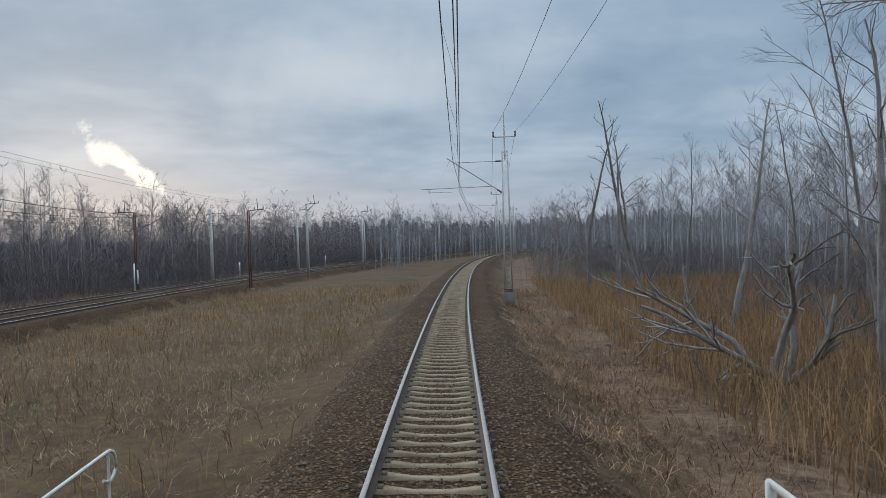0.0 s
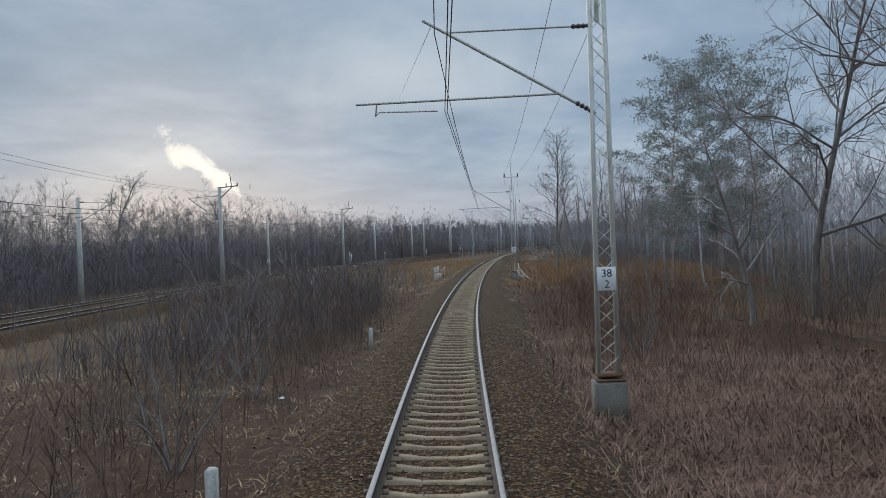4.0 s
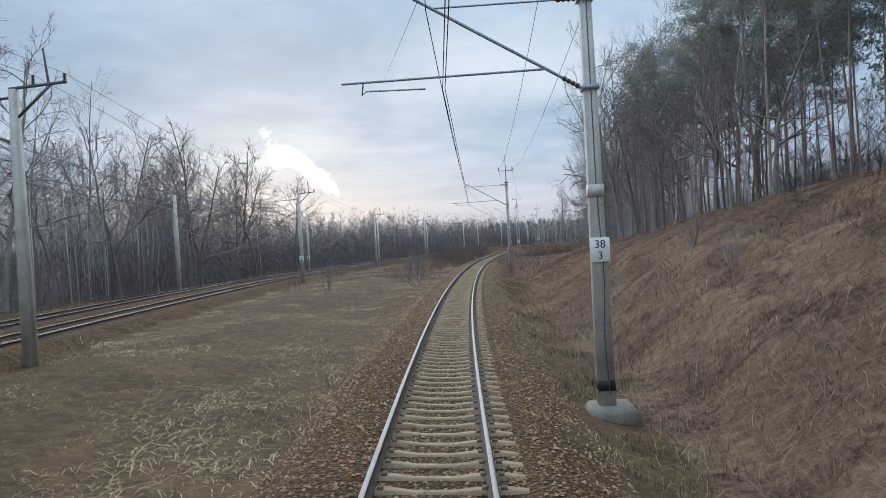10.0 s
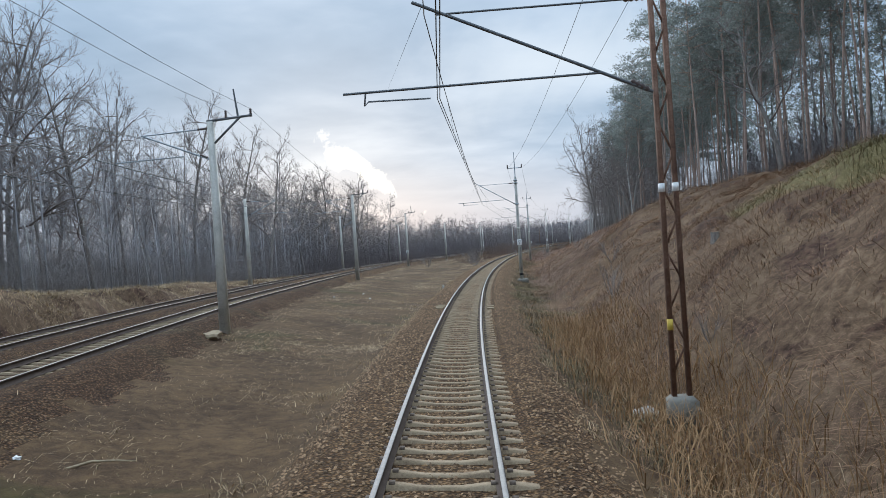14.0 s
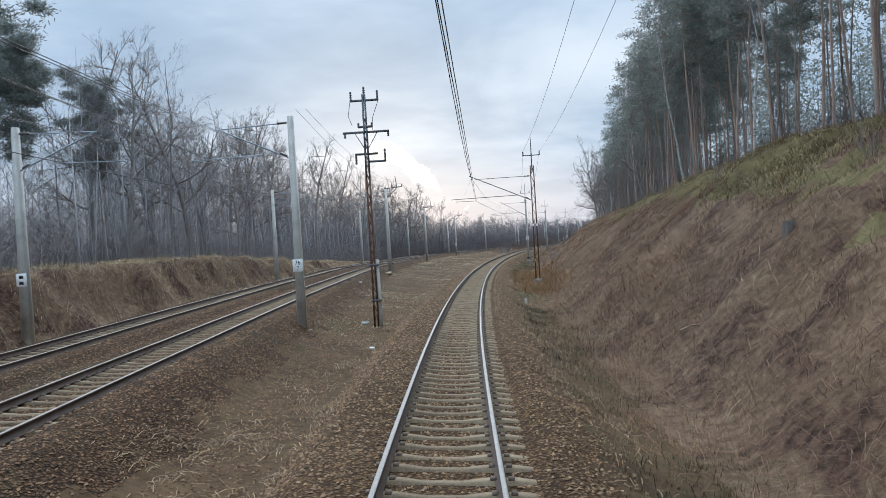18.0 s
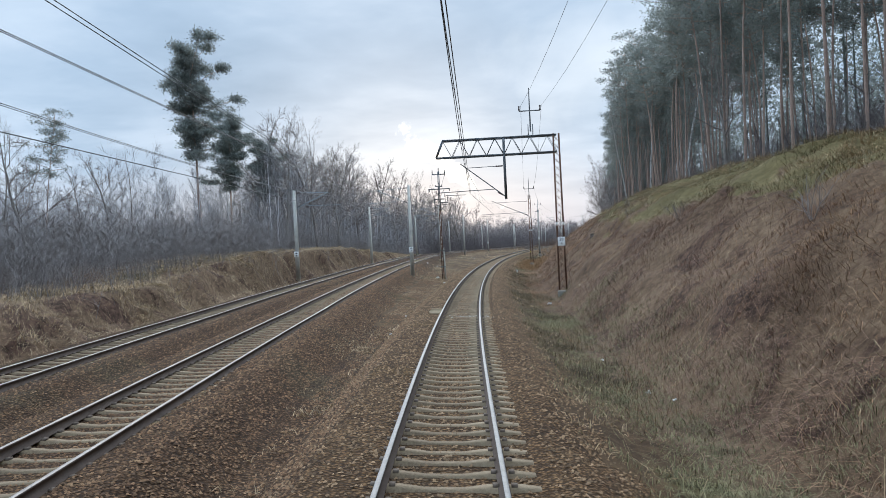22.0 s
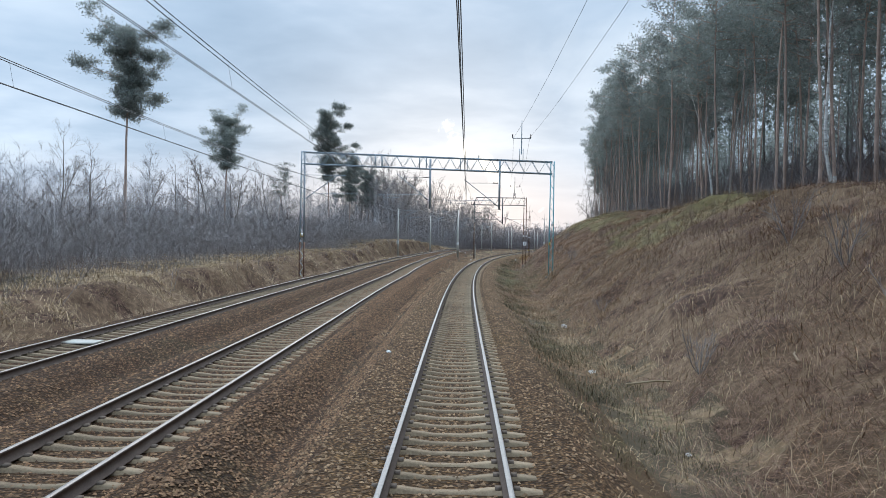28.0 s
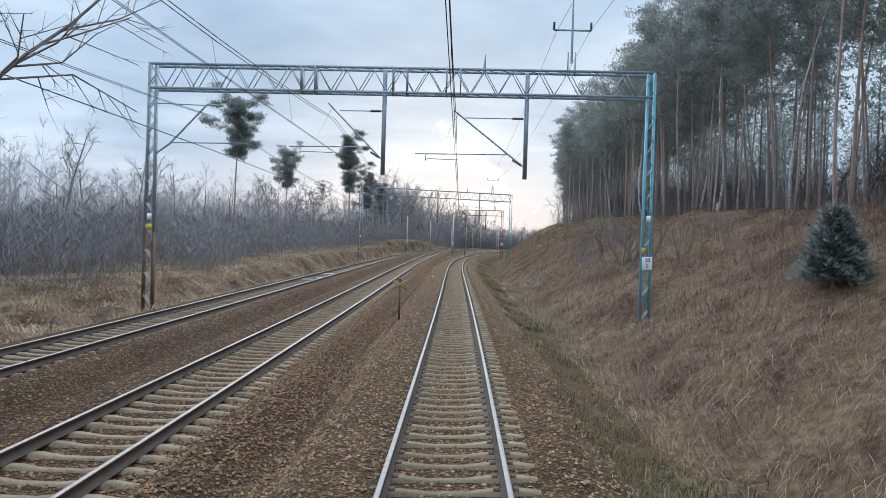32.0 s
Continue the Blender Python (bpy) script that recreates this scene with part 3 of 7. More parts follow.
# ---- ground ----
def build_ground():
    ss = np.concatenate([np.arange(-390, -120, 6.0), np.arange(-120, 96, 1.5), np.arange(96, 436, 0.75), np.arange(436, 520, 6.0)])
    us = np.concatenate([np.arange(-200, -60, 10.0), np.arange(-60, -32, 2.0), np.linspace(-32, -2.99, 86, endpoint=False), np.arange(-2.99, 2.9, 0.23), np.arange(3.0, 20, 0.42), np.arange(20, 50, 2.0), np.arange(50, 191, 10.0)])
    v, f, S, U = sheet(us, ss, lambda s, u: ground_z(s, u))
    sc, uc = S[:-1, :-1].ravel() + 0.7, U[:-1, :-1].ravel() + 0.15
    c1, c2 = near_line(sc), far_line(sc)
    fm = np.zeros(len(f), int)
    jag = 0.28 * np.sin(sc * 2.1 + 3 * np.sin(uc * 2)) + 0.2 * np.sin(sc * 0.7 + uc)
    fm[uc > 4.2] = 2
    fm[(sc + 9 * jag > 18) & (sc + 9 * jag < 112) & (np.abs(uc + 1) < 15) & ((sc < 68) | (uc + 4 * jag < 8.5))] = 1
    fm[(sc + 9 * jag > 68) & (sc + 9 * jag < 116) & (uc + 4 * jag >= 8.5)] = 0
    fm[(sc + 9 * jag < 44) & (uc + 3 * jag > 7)] = 0
    fm[green_zone(sc, uc)] = 7
    fm[(uc + 2 * jag > 18.5) & (sc > 60)] = 1
    fm[(uc < c2 - 11)] = 1
    fm[(uc < c2 - 2.6) & (uc > c2 - 7.5) & (sc > 165)] = 2
    fm[(uc > 3.5) & (uc < 5.4 + 1.6 * jag) & (sc + 9 * jag > 342) & (sc + 9 * jag < 390)] = 6
    fm[np.abs(uc) < 2.5 + jag * (np.abs(uc) > 2)] = 3
    fm[(uc < c1 + 2.7 + jag) & (uc > c2 - 2.6)] = 4
    fm[(sc > 288 + 6 * np.sin(sc * 0.4)) & (uc < -1.9) & (uc > c2)] = 4
    fm[(sc < 170) & (uc < c1 + 2.7 + jag) & (uc > c2 - 2.6)] = 3
    fm[(fm == 3) & (sc + 12 * jag < 96)] = 5
    # the sheet goes on to the horizon
    n, m = len(us), len(ss)
    ring = [i * n for i in range(m)] + [(m - 1) * n + j for j in range(1, n)] + [i * n + n - 1 for i in range(m - 2, -1, -1)] + [j for j in range(n - 2, 0, -1)]
    c = v.mean(0)
    d = v[ring] - c
    d[:, 2] = 0
    far = c + d / np.linalg.norm(d, axis=1)[:, None] * 3500
    far[:, 2] = v[ring, 2] * 0.3
    k = len(ring)
    a = np.arange(k)
    b = (a + 1) % k
    ring = np.array(ring)
    f2 = np.stack([ring[a], ring[b], len(v) + b, len(v) + a], -1)
    e1, e2 = v[f2[0, 1]] - v[f2[0, 0]], far[0] - v[f2[0, 0]]
    if e1[0] * e2[1] - e1[1] * e2[0] < 0:
        f2 = f2[:, ::-1]
    me = mesh_from("ground", np.concatenate([v, far]), np.concatenate([f, f2]), [M_GRASS, M_FOREST, M_BANK, M_BALLAST, M_BALLAST_RED, M_BALLAST_OLD, M_SAND, M_GREENBANK], np.concatenate([fm, np.zeros(k, int)]), True)
    tagged(new("ground", me), "dry winter grass, leaf litter and gravel beds beside the railway", "ground", kind="structure")


build_ground()

# ---- tracks ----
RAIL = [(-0.0725, -0.172), (0.0725, -0.172), (0.0725, -0.160), (0.012, -0.138), (0.010, -0.045), (0.034, -0.036), (0.034, -0.006), (0.028, 0.0), (-0.028, 0.0), (-0.034, -0.006), (-0.034, -0.036), (-0.010, -0.045), (-0.012, -0.138), (-0.0725, -0.160)]
PITCH = 0.545


def rail_mesh(name, axis, side, s0, s1, tilt, head):
    """A rail lofted along the line axis(s), on its left (-1) or right (1) side."""
    ss = np.arange(s0, s1 + 0.1, 2.0)
    k = len(RAIL)
    a = cant(ss) if tilt else 0 * ss
    x = np.array([p for p, _ in RAIL])[None] + side * 0.7525
    z = np.array([p for _, p in RAIL])[None]
    u = axis(ss)[:, None] + x * np.cos(a)[:, None] + z * np.sin(a)[:, None]
    lift = 0 * ss if tilt else level(ss)
    v = at(np.repeat(ss[:, None], k, 1), u, lift[:, None] + z * np.cos(a)[:, None] - x * np.sin(a)[:, None]).reshape(-1, 3)
    i, j = np.meshgrid(np.arange(len(ss) - 1), np.arange(k), indexing="ij")
    i, j = i.ravel(), j.ravel()
    f = np.stack([i * k + j, i * k + (j + 1) % k, (i + 1) * k + (j + 1) % k, (i + 1) * k + j], -1)
    return mesh_from(name, v, f, [M_RAIL, head], np.isin(j, (6, 7, 8)).astype(int))


def sleeper_shape():
    """A concrete sleeper 2.5 m long, lowered and narrowed in the middle."""
    xs = [-1.25, -1.22, -0.95, -0.55, -0.25, 0.25, 0.55, 0.95, 1.22, 1.25]
    top = [0.13, 0.155, 0.185, 0.180, 0.145, 0.145, 0.180, 0.185, 0.155, 0.13]
    wid = [0.11, 0.125, 0.130, 0.120, 0.100, 0.100, 0.120, 0.130, 0.125, 0.11]
    v = [(x, y, z) for x, t, w in zip(xs, top, wid) for y, z in ((-w, -0.05), (-w * 0.72, t), (w * 0.72, t), (w, -0.05))]
    f = [(4 * i + j, 4 * i + 4 + j, 4 * i + 5 + j, 4 * i + 1 + j) for i in range(len(xs) - 1) for j in range(3)]
    f += [(0, 1, 2, 3), (39, 38, 37, 36)]
    return Shape().put(v, [q[::-1] for q in f])


def canted_place(s, u, z, tilt):
    return place(s, u, z) @ Matrix.Rotation(float(cant(s)) if tilt else 0.0, 4, "Y")


def joined(shape, poses):
    """Verts and quads of many copies of one shape."""
    v, f = np.concatenate(shape.v), np.concatenate(shape.f)
    ms = np.array([np.array(m) for m in poses])
    V = np.einsum("nij,kj->nki", ms[:, :3, :3], v) + ms[:, None, :3, 3]
    return V.reshape(-1, 3), (f[None] + (np.arange(len(ms)) * len(v))[:, None, None]).reshape(-1, f.shape[1])


def build_track(name, label, axis, s0, s1, near0, near1, tilt, head):
    rng = np.random.RandomState(len(label))
    root = thing(name, Matrix(), label, "railway track", "railway tracks", "structure")
    for side in (-1, 1):
        part("rail", rail_mesh("rail", axis, side, s0, s1, tilt, head), None, root, "worn steel rail with a bright running surface")
    one = sleeper_shape()
    me = one.mesh("sleeper", M_SLEEPER)
    clip = Shape()
    for sx in (-1, 1):
        for dx in (-0.115, 0.115):
            clip.box((sx * 0.7525 + dx - 0.038, -0.055, 0.17), (sx * 0.7525 + dx + 0.038, 0.055, 0.212))
    rest, near = [], []
    for s in np.arange(s0 + 1, s1, PITCH):
        m = canted_place(s + rng.normal(0, 0.012), float(axis(s)), -0.355 + rng.normal(0, 0.004) + (0 if tilt else float(level(s))), tilt) @ Matrix.Rotation(rng.normal(0, 0.006), 4, "Z")
        (near if near0 < s < near1 else rest).append(m)
    for m in near[:300]:
        part("sleeper", me, None, root, m=m)
    rest += near[300:]
    v, f = joined(one, rest)
    tagged(part("sleepers", mesh_from("sleepers", v, f, M_SLEEPER), None, root, "rows of pale concrete sleepers"), kind="stuff")
    v, f = joined(clip, near + rest[:700] if not tilt else near + rest)
    tagged(part("rail_fastenings", mesh_from("rail_fastenings", v, f, M_CLIP), None, root, "dark rusty rail fastenings"), kind="stuff")


build_track("railway_track", "single curved railway track with pale concrete sleepers", lambda s: 0.0 * s, -230, 450, 258, 421, True, M_RAILHEAD)
build_track("railway_track", "near track of the double line on concrete sleepers", near_line, -220, 450, 250, 413, False, M_RAILHEAD_DULL)
build_track("railway_track", "far track of the double line on concrete sleepers", far_line, -220, 450, 240, 403, False, M_RAILHEAD_DULL)

# ---- masts and wires ----
TIE, FOOT, REG, CONTACT, MESSENGER = 7.3, 5.45, 5.9, 5.62, 7.2


def lettering(text, size, parent, x, y, z):
    cu = bpy.data.curves.new("lettering", "FONT")
    cu.body, cu.size, cu.align_x, cu.align_y, cu.extrude = text, size, "CENTER", "CENTER", 0.002
    tmp = new("lettering", cu)
    me = bpy.data.meshes.new_from_object(tmp)
    bpy.data.objects.remove(tmp)
    me.materials.clear()
    me.materials.append(M_BLACK)
    return part("lettering", me, None, parent, "black painted numerals", m=Matrix.Translation((x, y, z)) @ Matrix.Rotation(radians(90), 4, "X"))


def hectometre_sign(parent, x, y, z, top, bottom, w=0.4, h=0.5):
    board = part("sign_board", Shape().chamfer((-w / 2, -h / 2, 0), (w / 2, h / 2, 0.02), 0.006), M_SIGN, parent, "white hectometre board with black numerals", m=Matrix.Translation((x, y, z)) @ Matrix.Rotation(radians(90), 4, "X"))
    for text, dz in ((top, h * 0.22), (bottom, -h * 0.24)):
        if text:
            t = lettering(text, h * 0.46, board, 0, dz, 0.021)
            t.matrix_basis = Matrix.Translation((0, dz, 0.022))
        else:
            part("lettering", Shape().box((-w * 0.22, dz - h * 0.12, 0.02), (w * 0.22, dz + h * 0.12, 0.023)), M_BLACK, board)
    return board


def insulator(parent, p, q, mat=None):
    """A ribbed insulator between two points."""
    p, q = np.asarray(p, float), np.asarray(q, float)
    n = 9
    t = np.linspace(0, 1, n)
    part("insulator", Shape().tube(p + (q - p) * t[:, None], [0.03 if i % 2 == 0 else 0.062 for i in range(n)], 6), mat or M_PORCELAIN, parent)


def cantilever(root, x0, z0, reach, mat, lift=0.0):
    """Tie, strut, registration tube and steady arm from a post at x0 towards -x over a track whose axis lies reach away."""
    tip, z0 = x0 - reach - 0.25, z0 - lift
    a, b, c = TIE - z0, FOOT - z0, REG - z0
    part("tie_tube", Shape().tube([(x0 - 0.1, 0, a + 0.02), (tip + 0.45, 0, a)], 0.022), mat, root)
    insulator(root, (x0 - 0.12, 0, a + 0.02), (x0 - 0.55, 0, a + 0.015))
    part("strut_tube", Shape().tube([(x0 - 0.08, 0, b), (tip, 0, a + 0.28)], 0.035), mat, root)
    insulator(root, (x0 - 0.15, 0, b + 0.04), (x0 - 0.5, 0, b + 0.25))
    k = (c - b) / (a + 0.28 - b)
    xs = x0 - 0.08 + (tip - x0 + 0.08) * k
    end = x0 - reach - 1.75
    part("registration_tube", Shape().tube([(xs, 0, c), (end, 0, c - 0.06)], 0.026), mat, root)
    part("steady_arm", Shape().tube([(end + 0.45, 0, c - 0.06), (end + 0.42, 0, c - 0.32), (end + 0.5, 0, c - 0.24), (x0 - reach, 0, CONTACT - z0 + 0.02)], 0.018), mat, root)
    part("stay_wire", Shape().tube([(xs + 0.0, 0, c), (end + 0.9, 0, c - 0.03), (tip + 0.2, 0, a + 0.2)], 0.006, 4), M_WIRE, root)


def spike(root, x, z, mat, tall=2.2, cross=1.25):
    """Thin top mast with a crossbar and two insulators that carry the feeder wires."""
    part("spike", Shape().tube([(x, 0, z - 0.5), (x, 0, z + tall * 0.45), (x, 0, z + tall)], [0.05, 0.04, 0.022]), mat, root)
    zc = z + tall * 0.36
    part("crossbar", Shape().bar((x - cross / 2, 0, zc), (x + cross / 2, 0, zc), 0.06, 0.06), mat, root)
    for d in (-1, 1):
        insulator(root, (x + d * cross / 2, 0, zc), (x + d * cross / 2, 0, zc + 0.32))


def lattice_mast(s, u, zb, top=7.9, sign=None, mat=None, legs=(0.42, 0.30), foot=True):
    """Two channels with zigzag lacing on a concrete foot."""
    mat = mat or M_PAINT_LIGHT
    root = thing("catenary_mast", place(s, u, zb), "pale grey lattice steel catenary mast on a concrete foot", "catenary mast", "masts beside the single track")
    h = top - zb
    z0 = 0.75 if foot else 0.0
    if foot:
        part("foot", Shape().chamfer((-0.33, -0.33, -0.6), (0.33, 0.33, 0.62), 0.05), M_FOOT, root, "weathered concrete foot")
        part("base_plate", Shape().box((-0.30, -0.3, 0.62), (0.30, 0.3, 0.66)).box((-0.26, -0.2, 0.70), (0.26, 0.2, 0.76)), M_RUST, root)
    for d in (-1, 1):
        part("leg", Shape().bar((d * legs[0] / 2, 0, z0 - 0.12), (d * legs[1] / 2, 0, h), 0.085, 0.16), mat, root)
    n = int((h - z0) / 0.34)
    for y in (-0.07, 0.07):
        for i in range(n):
            za, zb2 = z0 + (h - z0) * i / n, z0 + (h - z0) * (i + 1) / n
            wa, wb = [legs[0] / 2 + (legs[1] - legs[0]) / 2 * k for k in (i / n, (i + 1) / n)]
            d = 1 if (i + (y > 0)) % 2 else -1
            part("lacing_bar", Shape().bar((d * wa, y, za), (-d * wb, y, zb2), 0.035, 0.012), mat, root)
    cantilever(root, 0, zb, u, mat)
    spike(root, 0, h, mat)
    if sign:
        hectometre_sign(root, 0, -0.12, 2.78, *sign)
    return root


def concrete_mast(s, u, zb, top=8.2, sign=None, band=True):
    root = thing("catenary_mast", place(s, u, zb), "tapered grey concrete catenary mast", "catenary mast", "masts beside the single track")
    h = top - zb
    part("pole", Shape().bar((0, 0, -0.4), (0, 0, h), 0.34, 0.42, 0.62), M_CONCRETE, root)
    part("foot", Shape().chamfer((-0.36, -0.36, -0.5), (0.36, 0.36, -0.14), 0.05), M_FOOT, root)
    for z in (h - 0.3, TIE + 0.36 - zb, FOOT + 0.36 - zb):
        part("clamp", Shape().box((-0.17, -0.19, z - 0.05), (0.17, 0.19, z + 0.05)), M_STEEL, root)
    if band:
        part("band", Shape().bar((0, 0, 4.3), (0, 0, 4.55), 0.312, 0.386, 0.985), M_PAINT_LIGHT, root)
    cantilever(root, -0.05, zb, u - 0.05, M_STEEL, 0.36)
    spike(root, 0, h, M_STEEL)
    part("earth_wire", Shape().tube([(0.05, -0.215, 0.2), (0.0, -0.20, 1.4), (0.06, -0.19, 2.6), (0.0, -0.17, 4.5), (0, -0.14, h - 0.3)], 0.012, 4), M_DARKSTEEL, root)
    if sign:
        hectometre_sign(root, 0, -0.215, 3.2, *sign)
    return root


def channel_mast(s, u, zb, top=8.2):
    """Two rusty channels spread towards the foot."""
    root = thing("catenary_mast", place(s, u, zb), "rusty mast of two spread steel channels in the bank", "catenary mast", "masts beside the single track")
    h = top - zb
    for d in (-1, 1):
        part("leg", Shape().bar((d * 0.15, 0, -0.3), (d * 0.12, 0, h), 0.08, 0.14), M_RUST, root)
        part("white_mark", Shape().bar((d * 0.137, 0, 3.95), (d * 0.136, 0, 4.12), 0.092, 0.152), M_SIGN, root)
    brace = Shape()
    n = 13
    for i in range(n):
        za, zb2 = 0.3 + (h - 0.4) * i / n, 0.3 + (h - 0.4) * (i + 1) / n
        wa, wb = 0.15 - 0.03 * za / h, 0.15 - 0.03 * zb2 / h
        d = 1 if i % 2 else -1
        part("brace_bar", Shape().bar((d * wa, 0, za), (-d * wb, 0, zb2), 0.04, 0.012), M_RUST, root)
    brace.bar((-0.14, 0, 2.4), (0.14, 0, 2.4), 0.06, 0.012)
    part("batten", brace, M_RUST, root)
    part("foot", Shape().chamfer((-0.27, -0.25, -0.8), (0.27, 0.25, -0.12), 0.08), M_FOOT, root)
    part("yellow_mark", Shape().bar((-0.1445, 0, 1.2), (-0.143, 0, 1.42), 0.085, 0.146), M_YELLOW, root)
    cantilever(root, -0.1, zb, u - 0.1, M_DARKSTEEL, 0.1)
    spike(root, 0, h, M_DARKSTEEL)
    return root


ARM_S = [-210, -155, -100, -44, 6, 62.4, 114.3, 170.8, 223.5, 275.2, 325, 398, 455]
lattice_mast(-155, 3.0, -0.9)
lattice_mast(-100, 3.0, -0.9)
lattice_mast(-44, 3.07, -0.75)
lattice_mast(6, 3.3, -0.95, sign=("38", "1"))
lattice_mast(62.4, 3.45, -0.85, sign=("38", "2"))
concrete_mast(114.3, 3.5, -0.8)
_m = concrete_mast(170.8, 3.4, -0.75, sign=("38", "3"))
part("foot_block", Shape().chamfer((-0.42, -0.55, -0.75), (0.6, 0.5, -0.02), 0.12), M_FOOT, _m, "broken dark concrete foot block")
part("dark_mark", Shape().bar((0, 0, 0.28), (0, 0, 0.5), 0.338, 0.418, 0.99), M_BLACK, _m)
channel_mast(223.5, 4.6, -0.4)


def double_mast(s, u, zb, reach, lean=0.0, sign=None, right=True, bracket=True):
    """Concrete mast of the double line: cantilever over its track; on its other side a bracket with two insulators and a leaning spike."""
    side = 1 if right else -1
    root = thing("catenary_mast", place(s, u, zb), "grey concrete mast beside the double line", "catenary mast", "masts along the double line")
    dz = float(level(s))
    h = (8.15 if s > 30 or not right else 8.95) + dz * (1 if s < 100 else 0) - zb
    part("pole", Shape().bar((0, 0, -0.4), (0, 0, h), 0.32, 0.40, 0.62), M_CONCRETE, root)
    part("foot", Shape().chamfer((-0.34, -0.34, -0.5), (0.34, 0.34, -0.14), 0.06), M_FOOT, root)
    a, b, c = min(7.8, h + zb - dz - 0.25) + (0.5 if s < 30 and right else 0) + dz - zb, 6.4 + dz - zb, 6.4 + dz - zb
    tip = -side * (reach + 0.3)
    part("tie_tube", Shape().tube([(0, 0, a), (tip, 0, a - 0.12)], 0.026), M_STEEL, root)
    part("strut_tube", Shape().tube([(-side * 0.1, 0, b - 0.2), (tip, 0, a - 0.1)], 0.035), M_STEEL, root)
    part("registration_tube", Shape().tube([(-side * reach * 0.45, 0, c), (-side * (reach + 1.4), 0, c - 0.08)], 0.024), M_STEEL, root)
    insulator(root, (-side * 0.15, 0, a), (-side * 0.55, 0, a - 0.02))
    insulator(root, (-side * 0.2, 0, b - 0.12), (-side * 0.5, 0, b + 0.02))
    if right and bracket:
        part("bracket_arm", Shape().bar((-0.15, 0, h + 0.02), (1.65, 0, h + 0.14), 0.08, 0.08), M_DARKSTEEL, root)
        part("bracket_brace", Shape().bar((0.1, 0, h - 0.85), (1.15, 0, h + 0.08), 0.07, 0.07), M_DARKSTEEL, root)
        part("spike", Shape().tube([(1.1, 0, h + 0.1), (0.98, 0, h + 1.2)], [0.045, 0.03]), M_DARKSTEEL, root)
        for x in (0.62, 1.6):
            insulator(root, (x, 0, h + 0.08), (x, 0, h + 0.40))
    if sign:
        hectometre_sign(root, 0, -0.205, 2.45, *sign)
    return root


LEFT_MASTS = [-184, -151, -127, -98, -33, 14, 61, 112.3, 163.8, 209.4]
FAR_MASTS = [-212, -182, -158, -122, -90, -27, 20, 69, 121, 169.3, 217]
for _s in LEFT_MASTS:
    _u = float(near_line(_s)) + 2.5
    double_mast(_s, _u, float(ground_z(_s, _u)) - 0.02, 2.5, sign=("", "") if _s == 112.3 else None)
for _s in FAR_MASTS:
    _u = float(far_line(_s)) - 2.6
    double_mast(_s, _u, float(ground_z(_s, _u)) - 0.02, 2.6, right=False, sign=("", "") if _s in (-27, 69) else None)
double_mast(252.7, -6.4, float(ground_z(252.7, -6.4)) - 0.02, 2.7, sign=("76", "7"), right=True, bracket=False)
double_mast(254.2, -16.8, float(ground_z(254.2, -16.8)) - 0.02, 2.9, right=False, sign=("", ""))


def rusty_mast(s, u, right):
    """Slim old steel mast of the double line with tall white plates at its foot."""
    zb, side = float(ground_z(s, u)) - 0.05, 1 if right else -1
    root = thing("catenary_mast", place(s, u, zb), "slim dark rusty steel mast with white plates low down", "catenary mast", "masts along the double line")
    for d in (-1, 1):
        part("channel", Shape().bar((d * 0.11, 0, -0.3), (d * 0.08, 0, 8.0), 0.07, 0.16), M_RUST, root)
    for i in range(20):
        d = 1 if i % 2 else -1
        part("lacing_bar", Shape().bar((d * 0.1, -0.08, 0.3 + i * 0.38), (-d * 0.1, -0.08, 0.68 + i * 0.38), 0.05, 0.012), M_RUST, root)
    part("foot", Shape().chamfer((-0.3, -0.3, -0.6), (0.3, 0.3, 0.08), 0.05), M_FOOT, root)
    part("tie_tube", Shape().tube([(0, 0, 7.6), (-side * 2.8, 0, 7.5)], 0.026), M_DARKSTEEL, root)
    part("strut_tube", Shape().tube([(0, 0, 6.1), (-side * 2.8, 0, 7.5)], 0.035), M_DARKSTEEL, root)
    part("bracket_arm", Shape().bar((0, 0, 8.0), (side * 1.6, 0, 8.1), 0.08), M_DARKSTEEL, root)
    part("bracket_brace", Shape().bar((0, 0, 7.2), (side * 1.1, 0, 8.05), 0.06), M_DARKSTEEL, root)
    part("spike", Shape().tube([(side * 1.0, 0, 8.05), (side * 0.9, 0, 9.2)], [0.045, 0.03]), M_DARKSTEEL, root)
    for x in (0.62, 1.55):
        insulator(root, (side * x, 0, 8.05), (side * x, 0, 8.4))
    for d, z0, z1 in ((-1, 0.3, 3.1), (1, 1.1, 2.5)) if not right else ():
        part("white_plate", Shape().bar((d * 0.17, -0.12, z0), (d * 0.16, -0.12, z1), 0.14, 0.03), M_SIGN, root, "tall white-painted plate")


rusty_mast(-77, float(near_line(-77)) + 2.5, True)
rusty_mast(-72, float(far_line(-72)) - 2.6, False)


